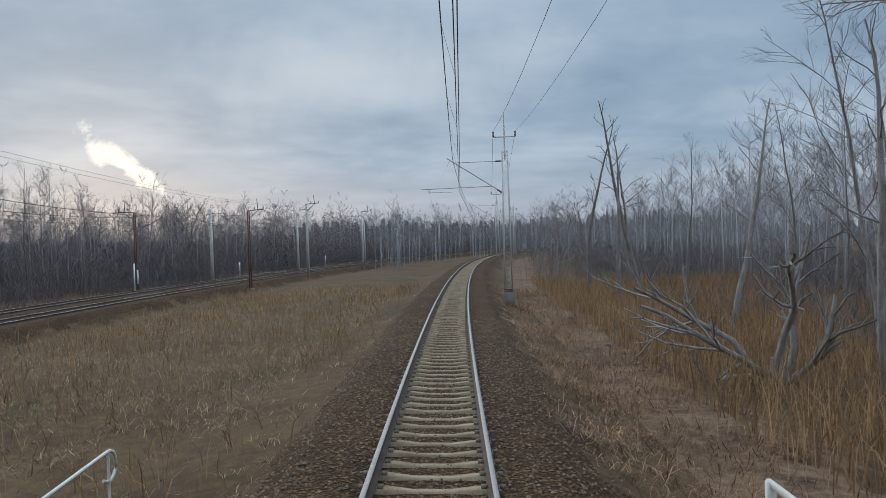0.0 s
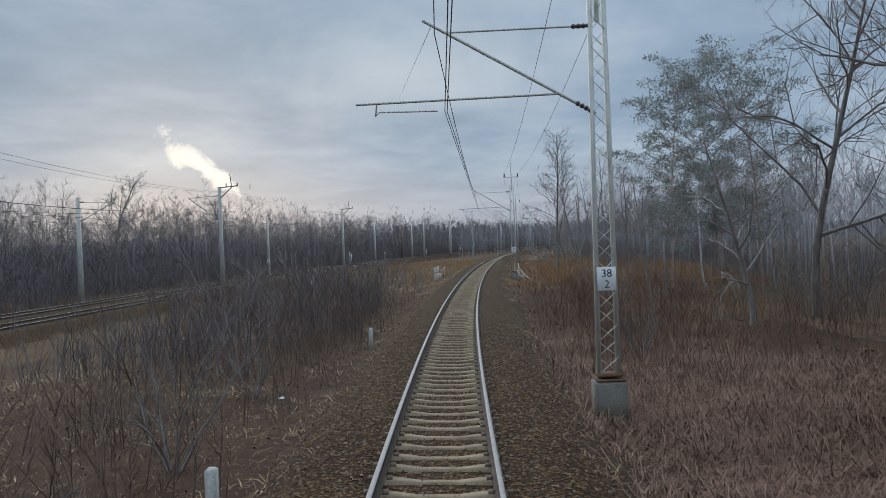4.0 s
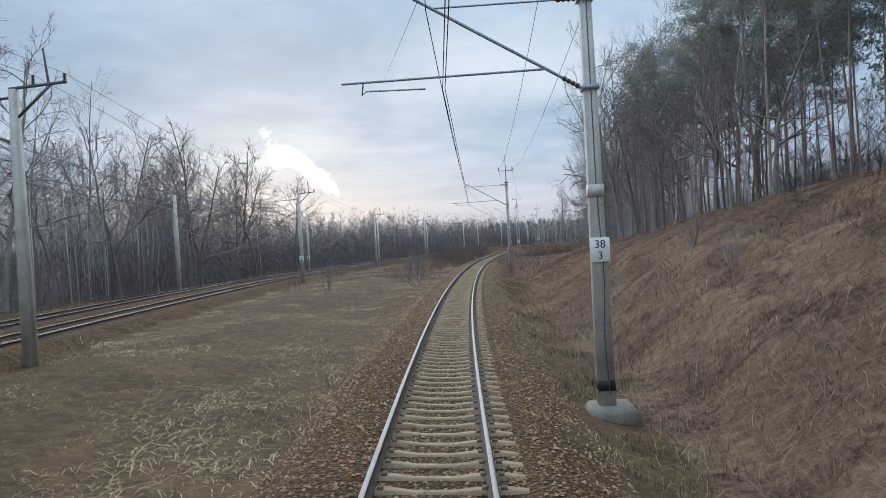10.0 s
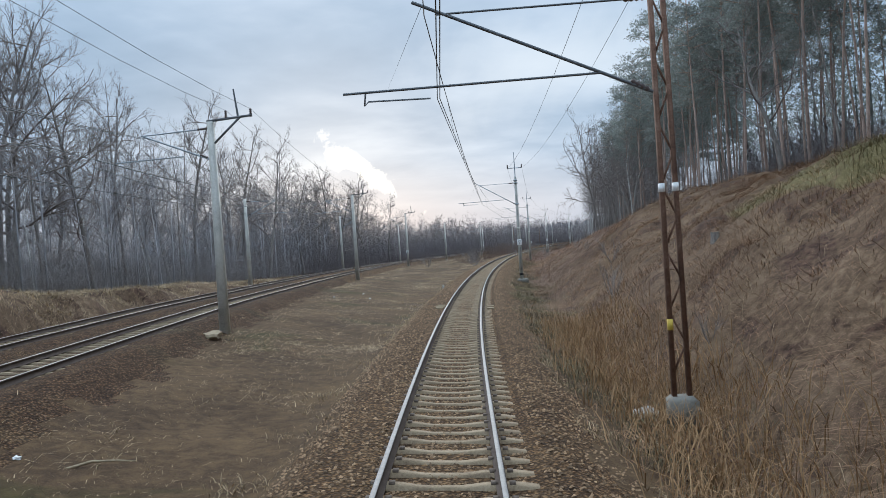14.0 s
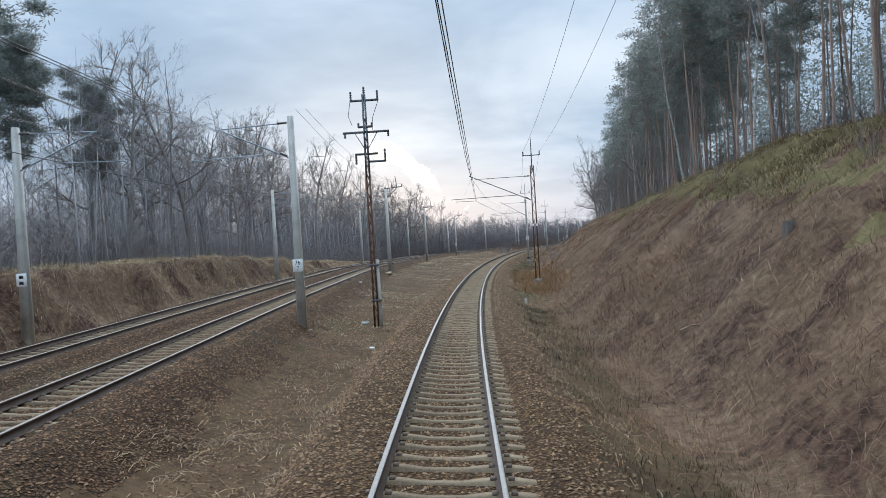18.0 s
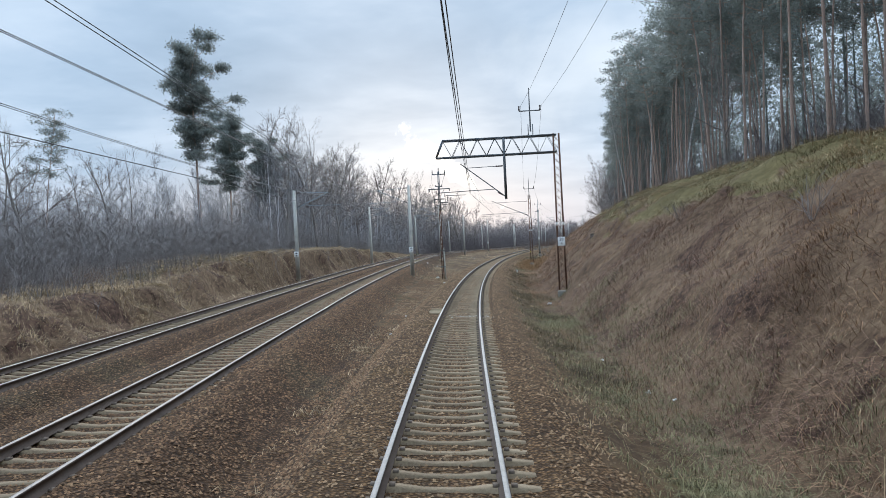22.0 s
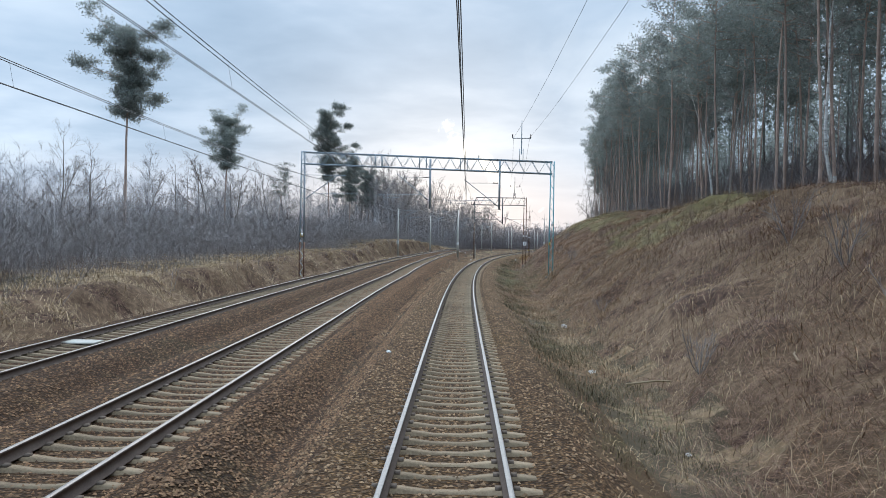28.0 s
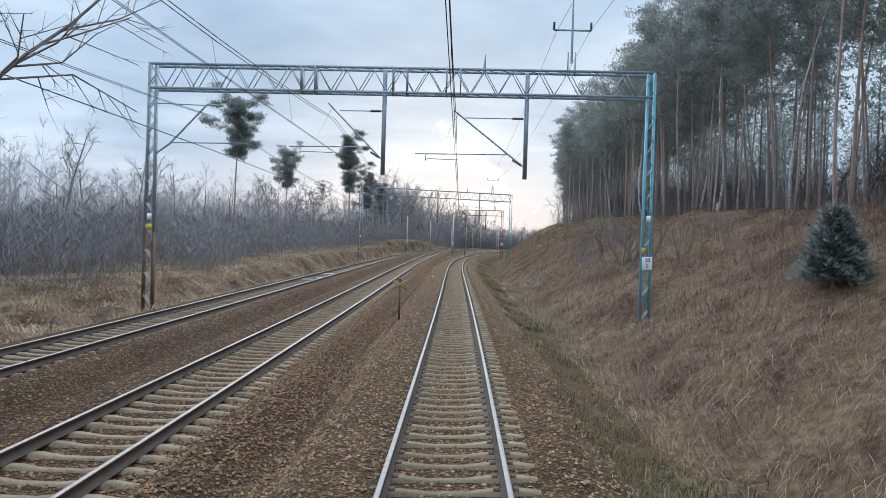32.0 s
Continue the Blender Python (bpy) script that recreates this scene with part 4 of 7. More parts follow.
def line_pole(s, u):
    """Old slim steel pole with crossarms that carries the feeder across, propped by a short stub."""
    zb = float(ground_z(s, u)) - 0.05
    root = thing("power_line_pole", place(s, u, zb), "slim rusty steel pole with crossarms and a short stub beside it", "power pole")
    h = 9.9 - zb
    for x in (-1, 1):
        part("channel", Shape().bar((x * 0.085, 0, -0.2), (x * 0.07, 0, h * 0.62), 0.07, 0.16), M_RUST, root)
        part("upper_channel", Shape().bar((x * 0.07, 0, h * 0.62), (x * 0.05, 0, h - 0.35), 0.07, 0.14), M_DARKSTEEL, root)
    for i in range(22):
        za = 0.3 + i * 0.42
        d = 1 if i % 2 else -1
        part("lacing_bar", Shape().bar((d * 0.08, -0.085, za), (-d * 0.08, -0.085, za + 0.42), 0.05, 0.012), M_RUST if za < h * 0.62 else M_DARKSTEEL, root)
    part("top_pin", Shape().tube([(0, 0, h - 0.6), (0, 0, h)], [0.04, 0.025]), M_DARKSTEEL, root)
    part("stub", Shape().bar((0.24, 0.05, -0.3), (0.16, 0.05, 3.1), 0.13, 0.13), M_CONCRETE, root, "grey stub post clamped to the pole")
    for z in (1.2, 2.8):
        part("clamp", Shape().box((-0.16, -0.12, z), (0.28, 0.13, z + 0.09)), M_DARKSTEEL, root)
    for z, a, b in ((9.3, -0.64, 0.64), (8.12, -0.34, 0.30), (7.88, -1.04, 1.04), (6.9, -0.55, 0.5), (6.55, 0.0, 0.82)):
        part("crossarm", Shape().bar((a, 0.1, z - zb), (b, 0.1, z - zb), 0.09, 0.09), M_DARKSTEEL, root)
    for x, z, q in ((-0.6, 9.3, 0.42), (0.0, 9.5, 0.4), (0.6, 9.3, 0.42), (-0.95, 7.85, -0.2), (1.0, 7.9, -0.25), (-0.5, 6.95, -0.5), (0.8, 6.5, 0.6), (-0.32, 8.1, 0.2), (0.28, 8.1, 0.2)):
        insulator(root, (x, 0.1, z - zb), (x, 0.1, z - zb + q), M_DARKSTEEL)
    for d in (-1, 1):
        part("brace", Shape().bar((d * 0.06, 0.05, 7.1 - zb), (d * 0.5, 0.1, 7.85 - zb), 0.03), M_DARKSTEEL, root)
    for p, q in (((-0.64, 9.3), (-0.6, 8.2)), ((0.64, 9.3), (0.3, 7.95))):
        part("jumper_wire", Shape().tube([(p[0], 0.1, p[1] - zb), ((p[0] + q[0]) / 2 - 0.15, 0.2, (p[1] + q[1]) / 2 - zb - 0.1), (q[0], 0.1, q[1] - zb)], 0.012, 4), M_WIRE, root)
    part("foot", Shape().chamfer((-0.25, -0.22, -0.5), (0.4, 0.22, 0.0), 0.05), M_FOOT, root)


line_pole(249, -3.95)


def truss(root, x0, x1, z0, z1, mat, y=0.28, rise0=0.0, rise1=0.0):
    """A box truss beam: four chords, zigzag webs and end frames; its ends may lie a little higher or lower."""
    up = lambda x: rise0 + (rise1 - rise0) * (x - x0) / (x1 - x0)
    for yy in (-y, y):
        for z in (z0, z1):
            part("chord", Shape().bar((x0, yy, z + rise0), (x1, yy, z + rise1), 0.07, 0.09), mat, root)
    web = Shape()
    n = int(round((x1 - x0) / 0.55))
    for i in range(n):
        a, b = x0 + (x1 - x0) * i / n, x0 + (x1 - x0) * (i + 1) / n
        za, zb = (z0, z1) if i % 2 else (z1, z0)
        for yy in (-y, y):
            part("web_bar", Shape().bar((a, yy, za + up(a)), (b, yy, zb + up(b)), 0.045, 0.03), mat, root)
        for z in (z0, z1):
            web.bar((a, -y, z + up(a)), (b, y, z + up(b)), 0.04, 0.02)
    tagged(part("cross_bracing", web, mat, root), kind="stuff")


def column(root, x, zt, mat, low, lattice=True, tall=0.0):
    """A gantry column of two channels with lacing; its lower part in another coat if low is given."""
    zg = low
    split = zg + 3.4
    for d in (-1, 1):
        part("channel", Shape().bar((x + d * 0.17, 0, split if mat is M_STEEL else zg), (x + d * 0.13, 0, zt), 0.07, 0.24), mat, root)
        if mat is M_STEEL:
            part("channel", Shape().bar((x + d * 0.185, 0, zg), (x + d * 0.17, 0, split), 0.072, 0.242), M_RUST, root)
    n = int((zt - zg) / 0.45)
    for i in range(n):
        za, zb = zg + (zt - zg) * i / n, zg + (zt - zg) * (i + 1) / n
        d = 1 if i % 2 else -1
        for yy in (-0.10, 0.10):
            part("lacing_bar", Shape().bar((x + d * 0.16, yy, za), (x - d * 0.16, yy, zb), 0.085, 0.012), mat, root)
    part("column_foot", Shape().chamfer((x - 0.4, -0.4, zg - 0.9), (x + 0.4, 0.4, zg - 0.12), 0.06), M_FOOT, root)
    part("marker_plate", Shape().box((x - 0.06, -0.16, zg + 3.9), (x + 0.12, -0.13, zg + 4.15)), M_SIGN, root)


def drop_post(root, x, z0, z1, mat):
    part("drop_post", Shape().bar((x, 0, z0), (x, 0, z1), 0.16, 0.14), mat, root)


def gantry(s, xr, xl, sign, rise=0.0, left=0.0, right=0.0):
    """Portal over three tracks: two columns, a truss, two drop posts with cantilevers."""
    root = thing("overhead_gantry", place(s, 0, 0), "steel truss gantry spanning the tracks, one column painted teal", "gantry", "gantries over the tracks")
    top, bot = 9.3 + rise, 8.35 + rise
    column(root, xr, top + 0.05 + right, M_TEAL, float(ground_z(s, xr)) - 0.1)
    column(root, xl, top + 0.1 + left, M_STEEL, float(ground_z(s, xl)) - 0.1)
    truss(root, xl, xr, bot, top, M_STEEL, 0.28, left, right)
    up = lambda x: left + (right - left) * (x - xl) / (xr - xl)
    for x in (2.6, -3.0):
        drop_post(root, x, FOOT - 0.1, top + 0.05, M_STEEL)
    for x in (xl + 6.2, xl + 9.8, -0.3):
        part("splice_frame", Shape().box((x - 0.3, -0.33, bot - 0.05 + up(x)), (x - 0.25, 0.33, top + 0.05 + up(x))).box((x + 0.25, -0.33, bot - 0.05 + up(x)), (x + 0.3, 0.33, top + 0.05 + up(x))), M_STEEL, root)
    cantilever(root, 2.6, 0, 2.6, M_STEEL, 0.4 if sign else 0.15)
    cantilever(root, -3.0, 0, -3.0 - float(near_line(s)), M_STEEL, 0.55)
    # arm on the far column, over the far track
    c2 = float(far_line(s))
    part("strut_tube", Shape().tube([(xl + 0.1, 0, 5.9), (xl + 0.7, 0, 6.35), (c2 - 0.15, 0, 7.95), (c2 + 0.5, 0, 7.9)], 0.04), M_STEEL, root)
    part("tie_tube", Shape().tube([(xl, 0, 7.95), (c2, 0, 7.9)], 0.022), M_STEEL, root)
    part("registration_tube", Shape().tube([(xl + 0.7, 0, 6.4), (c2 + 1.5, 0, 6.45)], 0.026), M_STEEL, root)
    # top mast with crossbar
    x = 4.3
    for d in (-0.14, 0.14):
        part("top_frame", Shape().bar((x + d, 0, top), (x + d, 0, top + 0.95), 0.05), M_STEEL, root)
    spike(root, x, top + 1.0, M_STEEL, 2.2, 1.45)
    part("top_pin", Shape().tube([(0.9, 0, top), (0.9, 0, top + 0.3), (0.92, 0, top + 0.75)], [0.06, 0.05, 0.01]), M_STEEL, root)
    part("yellow_mark", Shape().box((xr - 0.2, -0.15, 2.55), (xr - 0.06, -0.125, 2.8)), M_YELLOW, root)
    part("yellow_mark", Shape().box((xl - 0.1, -0.15, 2.9), (xl + 0.14, -0.125, 3.15)), M_YELLOW, root)
    if sign:
        hectometre_sign(root, xr + 0.02, -0.16, 2.2, *sign)
    return root


gantry(325, 6.8, -13.4, None, 0.0, 0.48, -0.1)
gantry(398, 7.45, -12.2, ("38", "5"), 0.15, 0.0, 0.15)


def half_gantry(s, xr):
    root = thing("overhead_gantry", place(s, 0, 0), "rusty column with a one-sided truss arm over the track", "gantry", "gantries over the tracks")
    top, bot = 9.05, 8.0
    zg = -0.55
    for d in (-1, 1):
        part("channel", Shape().bar((xr + d * 0.22, 0, zg), (xr + d * 0.17, 0, top + 0.1), 0.09, 0.20), M_RUST, root)
        part("white_mark", Shape().bar((xr + d * 0.2, 0, zg + 4.0), (xr + d * 0.2, 0, zg + 4.2), 0.1, 0.21), M_SIGN, root)
    n = 21
    for i in range(n):
        za, zb = zg + (top - zg) * i / n, zg + (top - zg) * (i + 1) / n
        for d in (-1, 1):
            for yy in (-0.08, 0.08):
                part("lacing_bar", Shape().bar((xr + d * 0.2, yy, za), (xr - d * 0.2, yy, zb), 0.05, 0.012), M_RUST, root)
    part("column_foot", Shape().chamfer((xr - 0.32, -0.28, zg - 0.9), (xr + 0.32, 0.28, zg - 0.05), 0.06), M_FOOT, root)
    truss(root, -1.3, xr, bot, top, M_DARKSTEEL)
    part("end_strut", Shape().bar((-1.75, -0.28, bot), (-1.3, -0.28, top), 0.07).bar((-1.75, 0.28, bot), (-1.3, 0.28, top), 0.07).bar((-1.75, -0.28, bot), (-1.3, -0.28, bot), 0.07).bar((-1.75, 0.28, bot), (-1.3, 0.28, bot), 0.07), M_DARKSTEEL, root)
    drop_post(root, 2.5, FOOT - 0.2, top, M_DARKSTEEL)
    cantilever(root, 2.5, 0, 2.5, M_DARKSTEEL)
    for d in (-0.14, 0.14):
        part("top_frame", Shape().bar((4.2 + d, 0, top), (4.2 + d, 0, top + 0.75), 0.05), M_DARKSTEEL, root)
    spike(root, 4.2, top + 0.8, M_DARKSTEEL, 2.2, 1.3)
    hectometre_sign(root, xr + 0.02, -0.14, 2.45, "38", "4", 0.46, 0.56)


half_gantry(275.2, 5.75)


def catenary(name, axis, arms, label, shift=None, drop=True, rise=lambda s: 0.0, twin=0.0, low=0.0):
    """Two contact wires, a messenger wire and its droppers, straight from arm to arm."""
    root = thing(name, Matrix(), label, "overhead wire", "overhead wires")
    con, mes, tops, feet = [[], []], [], [], []
    for i, s in enumerate(arms):
        st = (0.18 if i % 2 else -0.12) + (shift or {}).get(s, 0)
        for k, d in ((0, -0.025), (1, 0.025)):
            con[k].append(at(s, float(axis(s)) + st + d, CONTACT + float(rise(s))))
        mes.append(at(s, float(axis(s)) + st * 0.5 - 0.1, MESSENGER + 0.1 - low + float(rise(s))))
    line = []
    for a, b, c, d in zip(mes, mes[1:], con[0], con[0][1:]):
        t = np.linspace(0, 1, 13)[:-1]
        sag = 4 * t * (1 - t) * 0.85
        line += [a + (b - a) * q - np.array((0, 0, g)) for q, g in zip(t, sag)]
        for q in (0.14, 0.26, 0.38, 0.5, 0.62, 0.74, 0.86):
            tops.append(a + (b - a) * q - np.array((0, 0, 4 * q * (1 - q) * 0.85)))
            feet.append(c + (d - c) * q)
    line.append(mes[-1])
    for k in (0, 1):
        part("contact_wire", Shape().tube(con[k], 0.0085, 4), M_WIRE, root)
    for d in (-twin, twin) if twin else (0.0,):
        part("messenger_wire", Shape().tube([q + np.array((d, 0, 0)) for q in line], 0.011, 4), M_WIRE, root)
    if drop:
        for p, q in zip(tops, feet):
            part("dropper", Shape().tube([p, q], 0.004, 3), M_WIRE, root)


catenary("catenary_wires", lambda s: 0.0 * s, ARM_S, "contact and messenger wires over the single track", {-44: 0.25, 6: 0.3, 170.8: 0.2, 223.5: 0.28, 275.2: 0.1, 325: 0.1, 398: -0.3}, rise=lambda s: table([(62, 0), (114, 0.36), (171, 0.36), (223, 0.1), (275, 0.1), (325, 0.15), (398, 0.4)], s))
_arms = [-184, -151, -127, -98, -77, -33, 14, 61, 112.3, 163.8, 209.4, 252.7, 325, 398, 455]
catenary("catenary_wires", near_line, _arms, "overhead wires of the near double-line track", rise=lambda s: level(s) + table([(253, 0.2), (325, 0.3), (398, 0.5)], s), twin=0.07, low=0.3)
catenary("catenary_wires", far_line, _arms, "overhead wires of the far double-line track", rise=lambda s: level(s) + table([(253, 0.2), (325, 0.3), (398, 0.5)], s), twin=0.07, low=0.3)


def feeder(pts, label):
    """A wire that sags from support to support."""
    line = []
    for a, b in zip(pts, pts[1:]):
        t = np.linspace(0, 1, 9)[:-1]
        line += [np.asarray(a) + (np.asarray(b) - np.asarray(a)) * q - np.array((0, 0, 4 * q * (1 - q) * 0.8)) for q in t]
    line.append(np.asarray(pts[-1]))
    tagged(new("feeder_wire", Shape().tube(line, 0.008, 4).mesh("feeder_wire", M_WIRE)), label, "overhead wire", "feeder wires")


_tops = [(-155, 3.0, 9.0), (-100, 3.0, 9.0), (-44, 3.07, 9.0), (6, 3.2, 9.0), (62.4, 3.45, 9.0), (114.3, 3.5, 9.0), (170.8, 3.4, 9.0), (223.5, 4.6, 9.3), (275.2, 4.3, 10.95), (325, 4.3, 11.15), (398, 4.3, 11.15), (455, 4.3, 11.1)]
for _d in (-0.64, 0.64):
    feeder([at(s, u + _d, z) for s, u, z in _tops], "thin feeder wire along the mast tops of the single track")
for _d in (0.62, 1.6):
    feeder([at(s, float(near_line(s)) + 2.5 + _d, 8.55 + (float(level(s)) if s < 100 else 0)) for s in LEFT_MASTS] + [at(252.7, -6.4 + _d * 0.4, 8.4)], "thin feeder wire along the masts of the double line")

# ---- plants ----


class Tree:
    """Collects tapered limbs as tubes; thin ones have three sides and no caps."""

    def __init__(self, seed):
        self.rng = np.random.RandomState(seed)
        self.groups = {}

    def limb(self, pts, radii, sides, key):
        self.groups.setdefault(key, []).append((np.asarray(pts, float), np.asarray(radii, float), sides))

    def path(self, p, d, length, n, wobble, rise):
        pts, d = [np.array(p, float)], np.array(d, float)
        for _ in range(n):
            d = d + self.rng.normal(0, wobble, 3) + np.array((0, 0, rise))
            d /= np.linalg.norm(d)
            pts.append(pts[-1] + d * length / n)
        return np.array(pts)

    def fork(self, p, d, length, r, level, spec):
        """spec: for each level (children, length ratio, angle, points, wobble, rise)."""
        n_child, ratio, angle, n, wob, rise = spec[level]
        pts = self.path(p, d, length, n, wob, rise)
        last = level == len(spec) - 1
        self.limb(pts, np.linspace(r, r * (0.25 if last else 0.4), n + 1), 3 if level else 4, "crown")
        if last:
            return
        for i in range(n_child):
            t = self.rng.uniform(0.25, 1.0)
            k = t * n
            j = min(int(k), n - 1)
            q = pts[j] + (pts[j + 1] - pts[j]) * (k - j)
            e = pts[j + 1] - pts[j]
            e /= np.linalg.norm(e)
            side = np.cross(e, self.rng.normal(0, 1, 3))
            side /= np.linalg.norm(side) + 1e-9
            a = angle * self.rng.uniform(0.6, 1.3)
            self.fork(q, e * math.cos(a) + side * math.sin(a), length * ratio * self.rng.uniform(0.6, 1.2) * (1.15 - 0.5 * t), r * (0.62 - 0.25 * t), level + 1, spec)

    def mesh(self, key, mat):
        sh = Shape()
        for pts, radii, sides in self.groups[key]:
            d = np.gradient(pts, axis=0)
            d /= np.linalg.norm(d, axis=1)[:, None] + 1e-9
            x = np.cross(d, np.array((0.31, 0.52, 0.79)))
            x /= np.linalg.norm(x, axis=1)[:, None] + 1e-9
            y = np.cross(x, d)
            a = np.arange(sides) * 2 * np.pi / sides
            v = pts[:, None] + radii[:, None, None] * (x[:, None] * np.cos(a)[None, :, None] + y[:, None] * np.sin(a)[None, :, None])
            i, j = np.meshgrid(np.arange(len(pts) - 1), np.arange(sides), indexing="ij")
            i, j = i.ravel(), j.ravel()
            k = (j + 1) % sides
            sh.put(v, np.stack([i * sides + j, i * sides + k, (i + 1) * sides + k, (i + 1) * sides + j], -1))
        return sh.mesh(key, mat, True)


def bare_tree(seed, h, spread, low, branches, spec, r0, bark=None, twig=None, lean=0.0, wob=0.05, narrow=1.0, thick=0.75):
    """Trunk and bare crown meshes. low: where branching starts, as a share of the height."""
    t = Tree(seed)
    trunk = t.path((0, 0, -0.3), (lean, 0, 1), h * 0.92, 10, wob, 0.02)
    t.limb(trunk, r0 * np.linspace(1, 0.10, 11) ** 0.85, 7, "trunk")
    t.limb([trunk[0] + (0, 0, 0.0), trunk[0] + (0, 0, 0.35), trunk[0] + (0, 0, 1.0)], [r0 * 1.6, r0 * 1.2, r0 * 0.9], 7, "trunk")
    for i in range(branches):
        f = low + (0.98 - low) * (i + t.rng.uniform(0, 1)) / branches
        k = f * 10
        j = min(int(k), 9)
        q = trunk[j] + (trunk[j + 1] - trunk[j]) * (k - j)
        a = i * 2.4 + t.rng.uniform(-0.5, 0.5)
        up = t.rng.uniform(0.35, 0.9) * narrow + 0.5 * f
        d = np.array((math.cos(a), math.sin(a), up))
        d /= np.linalg.norm(d)
        t.fork(q, d, spread * (1.25 - 0.75 * (f - low) / (1 - low)) * t.rng.uniform(0.7, 1.15), r0 * (0.46 - 0.30 * f) * thick, 0, spec)
    return t.mesh("trunk", bark or M_BARK), t.mesh("crown", twig or M_TWIG)


FOREST = [(6, 0.5, 0.6, 4, 0.14, 0.06), (5, 0.5, 0.6, 2, 0.18, 0.05), (3, 0.5, 0.6, 1, 0.2, 0.03), (0, 0, 0, 1, 0.2, 0.03)]
ALDER = [(7, 0.5, 0.7, 4, 0.16, 0.06), (5, 0.5, 0.7, 2, 0.2, 0.05), (3, 0.5, 0.7, 1, 0.2, 0.03), (0, 0, 0, 1, 0.2, 0.03)]
OAK = [(7, 0.52, 0.75, 5, 0.22, 0.05), (5, 0.5, 0.75, 2, 0.25, 0.05), (4, 0.5, 0.7, 1, 0.25, 0.03), (0, 0, 0, 1, 0.2, 0.02)]
DEAD = [(3, 0.45, 0.8, 4, 0.2, 0.05), (0, 0, 0, 3, 0.2, 0.05)]
SHRUB = [(5, 0.55, 0.5, 4, 0.12, 0.06), (3, 0.5, 0.5, 3, 0.15, 0.05), (0, 0, 0, 2, 0.15, 0.03)]

PROTO = {}
for _i in range(4):
    PROTO["slender", _i] = bare_tree(20 + _i, 13 + _i * 1.2, 4.0, 0.26, 16, FOREST, 0.085 + 0.012 * _i, narrow=1.25)
for _i in range(4):
    PROTO["oak", _i] = bare_tree(40 + _i, 12.5 + _i * 1.3, 5.2, 0.24, 15, OAK, 0.185 + 0.015 * _i, wob=0.08, narrow=0.6, thick=1.0)
for _i in range(2):
    PROTO["alder", _i] = bare_tree(60 + _i, 13.5, 2.5, 0.34, 58, ALDER, 0.12, wob=0.02, narrow=1.0, thick=0.75)
for _i in range(2):
    PROTO["birch", _i] = bare_tree(70 + _i, 12.5 + _i, 2.4, 0.5, 11, FOREST, 0.10, bark=M_BIRCH, lean=0.16 * (1 - 2 * _i), narrow=1.6)
for _i in range(3):
    PROTO["dead", _i] = bare_tree(80 + _i, 11 + _i * 1.5, 1.8, 0.45, 8, DEAD, 0.16, wob=0.06)


def pine_tree(seed, h, low, crown_r, clumps, lean=0.0, branches=26, blades=26, ragged=0.35, girth=1.0):
    """Pine: a bare reddish trunk, limbs and needle clumps towards the top."""
    t = Tree(seed)
    trunk = t.path((0, 0, -0.3), (lean, 0.02, 1), h, 12, 0.018, 0.01)
    t.limb(trunk, girth * 0.092 * np.linspace(1, 0.14, 13) ** 0.8 * (h / 18), 8, "trunk")
    v, f = [], []
    for i in range(branches):
        q = low + (0.99 - low) * (i + t.rng.uniform(0, 0.8)) / branches
        k = q * 12
        j = min(int(k), 11)
        p = trunk[j] + (trunk[j + 1] - trunk[j]) * (k - j)
        a = i * 2.4 + t.rng.uniform(-0.4, 0.4)
        share = (q - low) / (1 - low)
        length = crown_r * (0.55 + 0.9 * math.sin(min(share * 2.4 + 0.35, 3.0))) * t.rng.uniform(0.9 - ragged, 0.9 + ragged)
        d = np.array((math.cos(a), math.sin(a), 0.15 + 0.5 * share))
        limb = t.path(p, d / np.linalg.norm(d), length, 4, 0.12, 0.03)
        t.limb(limb, np.linspace(0.05, 0.015, 5), 3, "trunk")
        for c in range(clumps):
            b = limb[4] if c == 0 else limb[t.rng.randint(1, 5)] + t.rng.normal(0, 0.34, 3) * (1, 1, 0.8)
            n = blades
            e = t.rng.normal(0, 1, (n, 3)) * (0.34, 0.34, 0.17)
            base = b + e
            out = t.rng.normal(0, 1, (n, 3)) + e * 1.5 + (0, 0, 0.4)
            out /= np.linalg.norm(out, axis=1)[:, None]
            wid = np.cross(out, t.rng.normal(0, 1, (n, 3)))
            wid /= np.linalg.norm(wid, axis=1)[:, None]
            ln, wd = t.rng.uniform(0.14, 0.30, (n, 1)), t.rng.uniform(0.022, 0.05, (n, 1))
            quad = np.stack([base - wid * wd, base + wid * wd, base + out * ln + wid * wd * 0.4, base + out * ln - wid * wd * 0.4], 1)
            f.append(np.arange(n * 4).reshape(n, 4) + sum(len(x) for x in v))
            v.append(quad.reshape(-1, 3))
    return t.mesh("trunk", M_PINEBARK), mesh_from("crown", np.concatenate(v), np.concatenate(f), M_NEEDLE)


for _i in range(4):
    PROTO["pine", _i] = pine_tree(100 + _i, 17 + _i * 1.3, 0.56 + 0.03 * _i, 1.7, 3, branches=24, blades=64, lean=0.015 * (_i - 1.5))
for _i in range(2):
    PROTO["lone_pine", _i] = pine_tree(110 + _i, 19, 0.64 - 0.14 * _i, 2.3, 11, branches=21 + 4 * _i, blades=120, lean=0.03 + 0.05 * _i, ragged=0.8, girth=1.7)

